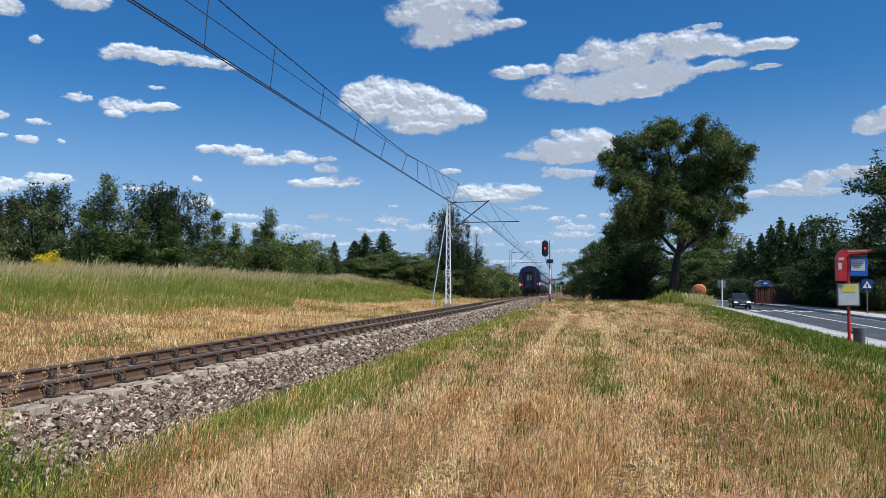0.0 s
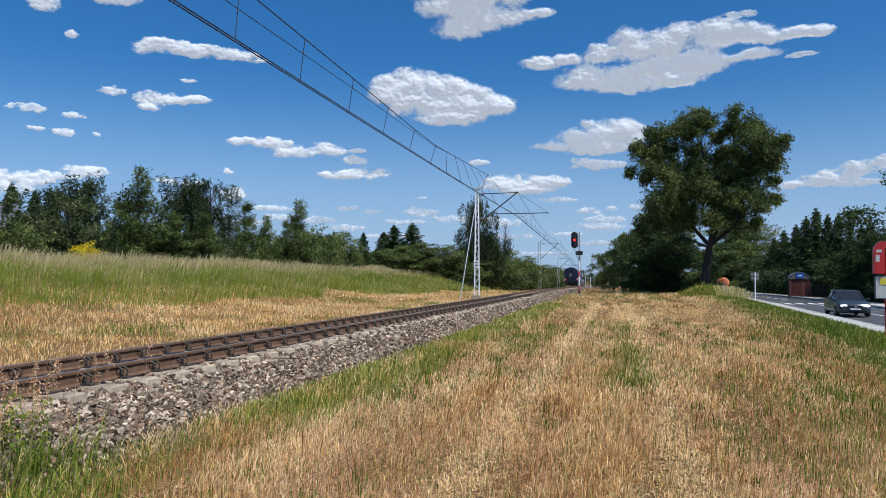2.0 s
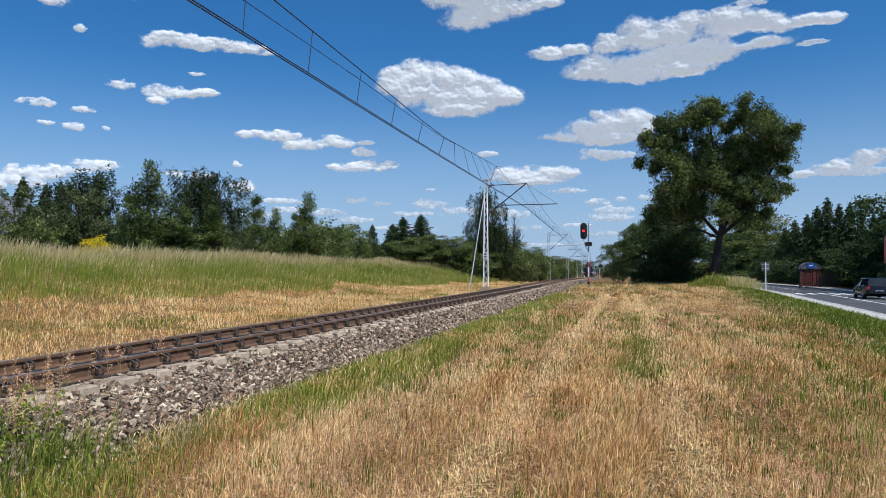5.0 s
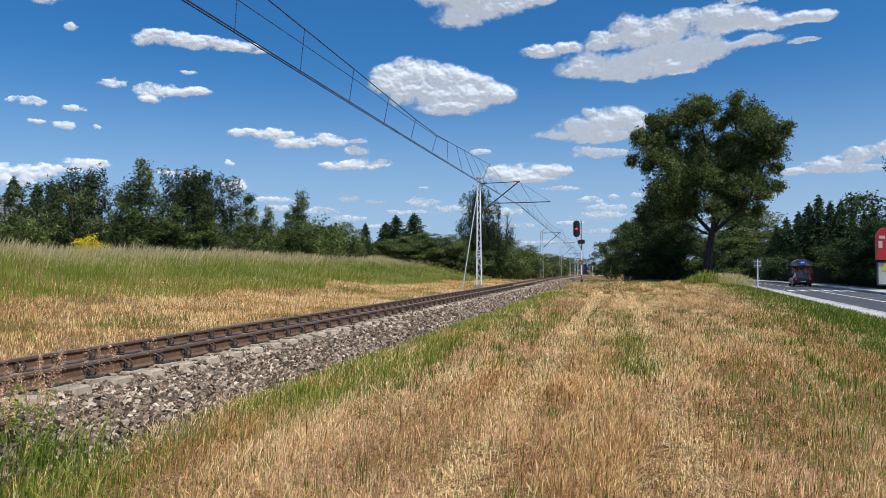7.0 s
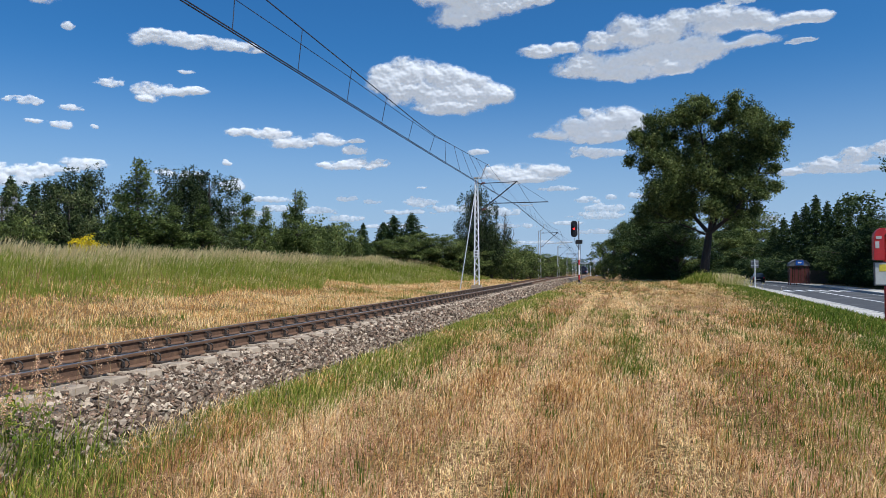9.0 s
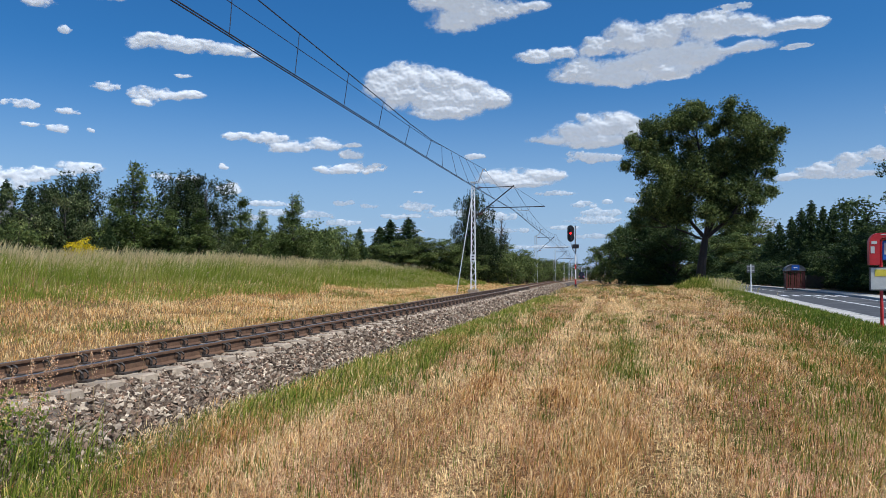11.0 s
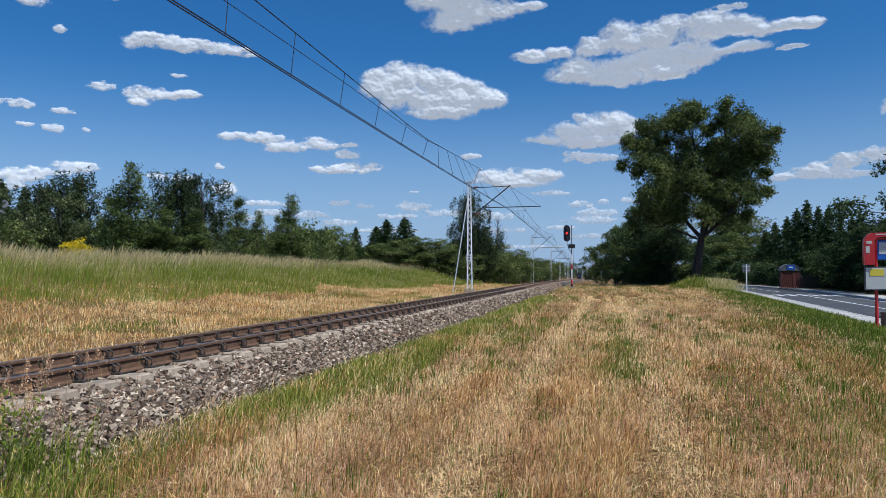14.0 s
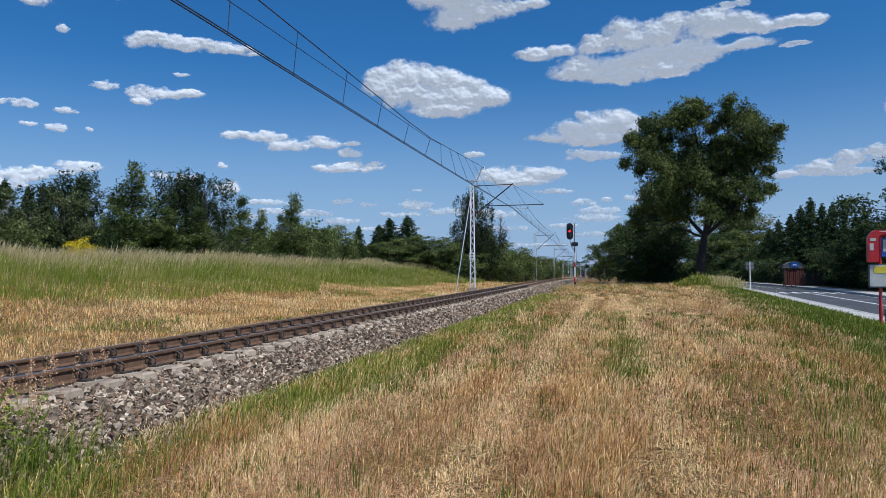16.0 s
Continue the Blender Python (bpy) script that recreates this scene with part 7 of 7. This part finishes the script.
def car(name, label, paint, hatch):
    """A five-seat car that faces +y."""
    t = thing(name, label, "car")
    L = 2.15
    def ring(y, hw, z0, z1, tuck=0.08):
        return [(-hw + tuck, y, z0), (hw - tuck, y, z0), (hw, y, z0 + 0.12), (hw, y, (z0 + z1) / 2), (hw - 0.03, y, z1 - 0.08), (hw - 0.12, y, z1), (-hw + 0.12, y, z1), (-hw + 0.03, y, z1 - 0.08), (-hw, y, (z0 + z1) / 2), (-hw, y, z0 + 0.12)]
    rear_top = 0.98 if hatch else 0.95
    secs = [ring(-L, 0.70, 0.36, 0.72), ring(-L + 0.1, 0.80, 0.28, rear_top - 0.06), ring(-L + 0.45, 0.855, 0.2, rear_top), ring(-1.0, 0.865, 0.18, 0.96), ring(0.3, 0.865, 0.18, 0.94), ring(0.95, 0.86, 0.18, 0.90), ring(1.6, 0.84, 0.2, 0.80), ring(1.98, 0.78, 0.24, 0.70), ring(2.12, 0.64, 0.3, 0.56)]
    smooth(part("body", loft(bmesh.new(), secs), paint, t), 30)
    back = -L + 0.12 if hatch else -1.65
    low = [(0.98, 0.72), (-0.2, 0.78), (back, 0.70)]
    top = [(0.28, 0.56), (-0.3, 0.60), (back + (0.35 if hatch else 0.55), 0.54)]
    zl, zt = 0.90, 1.40
    bm = bmesh.new()
    lower = [(w, y, zl) for y, w in low] + [(-w, y, zl) for y, w in low[::-1]]
    upper = [(w, y, zt) for y, w in top] + [(-w, y, zt) for y, w in top[::-1]]
    loft(bm, [lower, upper])
    part("windows", bm, M_GLASS, t, "dark tinted car glass")
    bm = bmesh.new()
    roof0 = [(w + 0.015, y, zt - 0.01) for y, w in top] + [(-w - 0.015, y, zt - 0.01) for y, w in top[::-1]]
    roof1 = [(p[0] * 0.86, p[1] * 0.9 - 0.03, zt + 0.055) for p in roof0]
    loft(bm, [roof0, roof1])
    smooth(part("roof", bm, paint, t), 50)
    for s in (-1, 1):
        for (y0, w0), (y1, w1) in zip(low, top):
            part("pillar", bar(bmesh.new(), (s * (w0 + 0.005), y0, zl), (s * (w1 + 0.005), y1, zt), 0.035), paint, t)
        part("mirror", boxed(s * 0.96 - 0.09, s * 0.96 + 0.09, 0.62, 0.72, 0.92, 1.04, 0.02), paint, t)
        part("headlight", boxed(s * 0.56 - 0.17, s * 0.56 + 0.17, 1.99, 2.10, 0.56, 0.68, 0.03), M_HEAD if not hatch else M_WHITE, t, "clear headlight")
        part("tail_lamp", boxed(s * 0.68 - 0.1, s * 0.68 + 0.1, -L - 0.01, -L + 0.08, 0.66, 0.86, 0.02), M_RED, t, "red tail lamp")
        part("door_handle", boxed(s * 0.868 - 0.012, s * 0.868 + 0.012, -0.35, -0.18, 0.76, 0.79), paint, t)
    part("grille", boxed(-0.36, 0.36, 2.06, 2.135, 0.48, 0.62, 0.015), M_BLACK, t)
    part("badge", bar(bmesh.new(), (0, 2.135, 0.57), (0, 2.15, 0.57), 0.06, sides=10), M_RIM, t)
    part("lower_intake", boxed(-0.5, 0.5, 2.05, 2.12, 0.3, 0.4, 0.01), M_BLACK, t)
    part("plate", boxed(-0.26, 0.26, 2.13, 2.145, 0.4, 0.48), M_WHITE, t, "blank white plate")
    part("plate", boxed(-0.26, 0.26, -L - 0.02, -L - 0.005, 0.5, 0.6), M_WHITE, t, "blank white plate")
    part("rear_bumper", boxed(-0.72, 0.72, -L - 0.06, -L + 0.1, 0.36, 0.56, 0.04), paint, t)
    for s in (-1, 1):
        for y in (-1.28, 1.28):
            wheel(t, s * 0.76, y, 0.31, 0.19)
    return t


car_sedan = car("oncoming_car", "dark grey saloon car with lit headlights", M_CARGREY, False)
car_hatch = car("departing_car", "black hatchback car driving away along the road", M_CARBLACK, True)


def tank_truck():
    t = thing("tank_truck", "orange round tank truck driving away", "truck")
    part("chassis", boxed(-1.1, 1.1, -3.4, 4.0, 0.6, 0.95, 0.03), M_BLACK, t)
    def ring(r, y):
        return [(r * math.cos(a), y, 2.25 + r * 0.98 * math.sin(a)) for a in [2 * math.pi * k / 24 for k in range(24)]]
    tank = smooth(part("tank", loft(bmesh.new(), [ring(0.6, -3.6), ring(1.0, -3.5), ring(1.25, -3.2), ring(1.25, 1.6), ring(0.9, 1.9)]), M_ORANGE, t), 30)
    part("hatch", tube([(0, -3.58, 2.0), (0, -3.7, 2.0)], 0.3, 14), M_GREY, tank)
    part("cab", boxed(-1.2, 1.2, 2.2, 4.0, 0.8, 2.9, 0.12), M_ORANGE, t)
    part("rear_bar", boxed(-1.15, 1.15, -3.55, -3.4, 0.55, 0.75, 0.02), M_GREY, t)
    for s in (-1, 1):
        part("tail_lamp", boxed(s * 0.9 - 0.15, s * 0.9 + 0.15, -3.58, -3.54, 0.78, 0.9, 0.01), M_RED, t)
        for y in (-2.4, -1.3, 3.0):
            wheel(t, s * 0.98, y, 0.5, 0.3)
    return t


truck = tank_truck()


def coach():
    """Blue passenger coach: shell, windows, doors, bogies, end with gangway; its rear end is at the origin."""
    t = thing("passenger_coach", "dark blue passenger coach of the departing train", "train coach", "coaches of the train")
    Lc = 24.5
    half = [(1.35, 1.05), (1.42, 1.5), (1.42, 2.6), (1.38, 3.1), (1.2, 3.55), (0.85, 3.85), (0.4, 4.0)]
    prof = half + [(0.0, 4.03)] + [(-x, z) for x, z in half[::-1]]
    bm = bmesh.new()
    loft(bm, [[(x * 0.985, 0.0, z) for x, z in prof], [(x, 0.08, z) for x, z in prof], [(x, Lc - 0.08, z) for x, z in prof], [(x * 0.985, Lc, z) for x, z in prof]])
    shell = smooth(part("body", bm, M_TRAIN, t), 30)
    roofp = [(x * 1.006, z + 0.012) for x, z in prof if z > 3.3]
    inner = [(x * 0.98, z - 0.03) for x, z in roofp[::-1]]
    bm = bmesh.new()
    loft(bm, [[(x, y, z) for x, z in roofp + inner] for y in (0.02, Lc - 0.02)])
    part("roof", bm, M_TRAINROOF, t)
    for s in (-1, 1):
        part("side_stripe", boxed(s * 1.425 - 0.006, s * 1.425 + 0.006, 0.2, Lc - 0.2, 1.5, 1.78), M_STRIPE, shell, "pale stripe along the side")
        for i in range(11):
            y0 = 2.2 + i * 1.85
            w = part("window", boxed(s * 1.425 - 0.012, s * 1.425 + 0.012, y0, y0 + 1.25, 2.15, 3.0, 0.0), M_GLASS, t)
        for y0 in (0.5, Lc - 1.3):
            part("door", boxed(s * 1.425 - 0.01, s * 1.425 + 0.01, y0, y0 + 0.8, 1.1, 3.05), M_TRAINROOF, t)
        part("tail_light", bar(bmesh.new(), (s * 1.05, -0.005, 1.55), (s * 1.05, -0.06, 1.55), 0.1, sides=12), M_TAIL, t, "lit red tail light")
        part("marker_panel", boxed(s * 1.32 - 0.09, s * 1.32 + 0.09, -0.03, -0.002, 1.35, 1.75), M_WHITE, t, "pale reflective end panel")
        part("buffer", tube([(s * 0.875, 0.05, 1.05), (s * 0.875, -0.45, 1.05)], 0.1, 10), M_BLACK, t)
        part("buffer_head", tube([(s * 0.875, -0.45, 1.05), (s * 0.875, -0.5, 1.05)], 0.23, 14), M_BLACK, t)
        part("gangway_side", boxed(s * 0.56 - 0.09, s * 0.56 + 0.09, -0.2, -0.002, 1.15, 3.15, 0.04), M_BLACK, t, "black rubber gangway cushion")
    part("gangway_top", boxed(-0.65, 0.65, -0.2, -0.002, 3.15, 3.35, 0.05), M_BLACK, t)
    door = part("end_door", boxed(-0.45, 0.45, -0.04, -0.002, 1.15, 3.12), M_TRAIN, t)
    for s in (-1, 1):
        part("door_window", boxed(s * 0.2 - 0.13, s * 0.2 + 0.13, -0.055, -0.042, 2.1, 2.95), M_GREY, door, "pale end door window")
    part("underframe", boxed(-1.3, 1.3, 0.1, Lc - 0.1, 0.8, 1.1, 0.02), M_BLACK, t)
    part("coupling", tube([(0, 0, 0.95), (0, -0.4, 0.9), (0, -0.45, 0.6)], 0.06), M_BLACK, t)
    for yc in (3.0, Lc - 3.0):
        b = part("bogie", boxed(-1.15, 1.15, yc - 1.6, yc + 1.6, 0.4, 0.78, 0.05), M_BLACK, t)
        for dy in (-1.25, 1.25):
            for s in (-1, 1):
                part("wheel", tube([(s * 0.72, yc + dy, 0.46), (s * 0.83, yc + dy, 0.46)], 0.46, 18), M_GREY, b)
    for y0 in (7.5, 11, 14.5):
        part("equipment_box", boxed(-1.2, 1.2, y0, y0 + 2.0, 0.35, 0.82, 0.03), M_BLACK, t)
    return t


first = coach()
coaches = [first] + [copy_thing(first, Matrix.Identity(4)) for _ in range(3)]
tagged(first, "last blue coach of the train with lit tail lights")


# ---- paving slabs and kerb stones ----
def laid(name, sx, sy, sz, mat, parent, offset, y0, y1, gap, top):
    """Single pieces in a row along the kerb, sharing one mesh."""
    bm = boxed(-sx / 2, sx / 2, -sy / 2, sy / 2, -sz, 0.0)
    top_edges = [e for e in bm.edges if all(v.co.z > -0.001 for v in e.verts)]
    bmesh.ops.bevel(bm, geom=top_edges, offset=0.012, segments=1, affect="EDGES")
    me = bpy.data.meshes.new(name)
    bm.to_mesh(me)
    bm.free()
    me.materials.append(mat)
    rng = random.Random(len(name) + int(offset * 100))
    y = y0
    while y < y1:
        o = new(name, me)
        o.parent = parent
        o.matrix_basis = pose(float(kerb_x(y)) + offset, y, top + rng.uniform(-0.006, 0.006) - float(fall(y)), rng.uniform(-0.5, 0.5), rng.uniform(-0.5, 0.5), -3.43)
        y += sy + gap


laid("paving_slab", 0.56, 0.5, 0.06, M_PAVING, pavement, -1.0, 22, 66, 0.015, -0.262)
laid("paving_slab", 0.56, 0.5, 0.06, M_PAVING, pavement, -0.43, 22, 66, 0.015, -0.262)
laid("kerb_stone", 0.14, 1.0, 0.2, M_KERB, kerb_near, -0.07, 22, 90, 0.012, -0.25)
laid("kerb_stone", 0.14, 1.0, 0.2, M_KERB, kerb_far, 6.48, 30, 130, 0.012, -0.25)


# ---- what moves ----
def on_track(y):
    y = float(y)
    z = RZ - float(fall(y))
    x, x2 = float(track_x(y)), float(track_x(y + 24.0))
    z2 = RZ - float(fall(y + 24.0))
    turn = math.degrees(math.atan2(x - x2, 24.0))
    return pose(x, y, z, math.degrees(math.atan2(z2 - z, 24.0)), -2.6 if y < 300 else 0.0, turn)


def on_road(y, lane, back=False):
    y = float(y)
    lean = -math.degrees(math.atan(0.06))
    return pose(float(kerb_x(y)) + lane, y, ROAD_Z + 0.01 - float(fall(y)), 0, 0, lean + (180 if back else 0))


def motions():
    times = [0.0, 2.0, 4.0, 6.0, 8.0, 10.0, 12.0, 14.0, 16.0]
    for k, c in enumerate(coaches):
        walk(c, [(t, on_track(100 + 27 * t + 25.0 * k)) for t in times])
    walk(car_sedan, [(t, on_road(76.5 - 15.0 * t, 1.35, True)) for t in times])
    walk(car_hatch, [(t, on_road(y, 4.85)) for t, y in ((0.0, 6.0), (4.2, 50.0), (6.3, 74.7), (7.5, 93.0), (8.1, 103.0), (9.0, 120.0), (11.3, 169.0), (16.0, 270.0))])
    walk(truck, [(t, on_road(166 + 12 * t, 4.8)) for t in times])


motions()
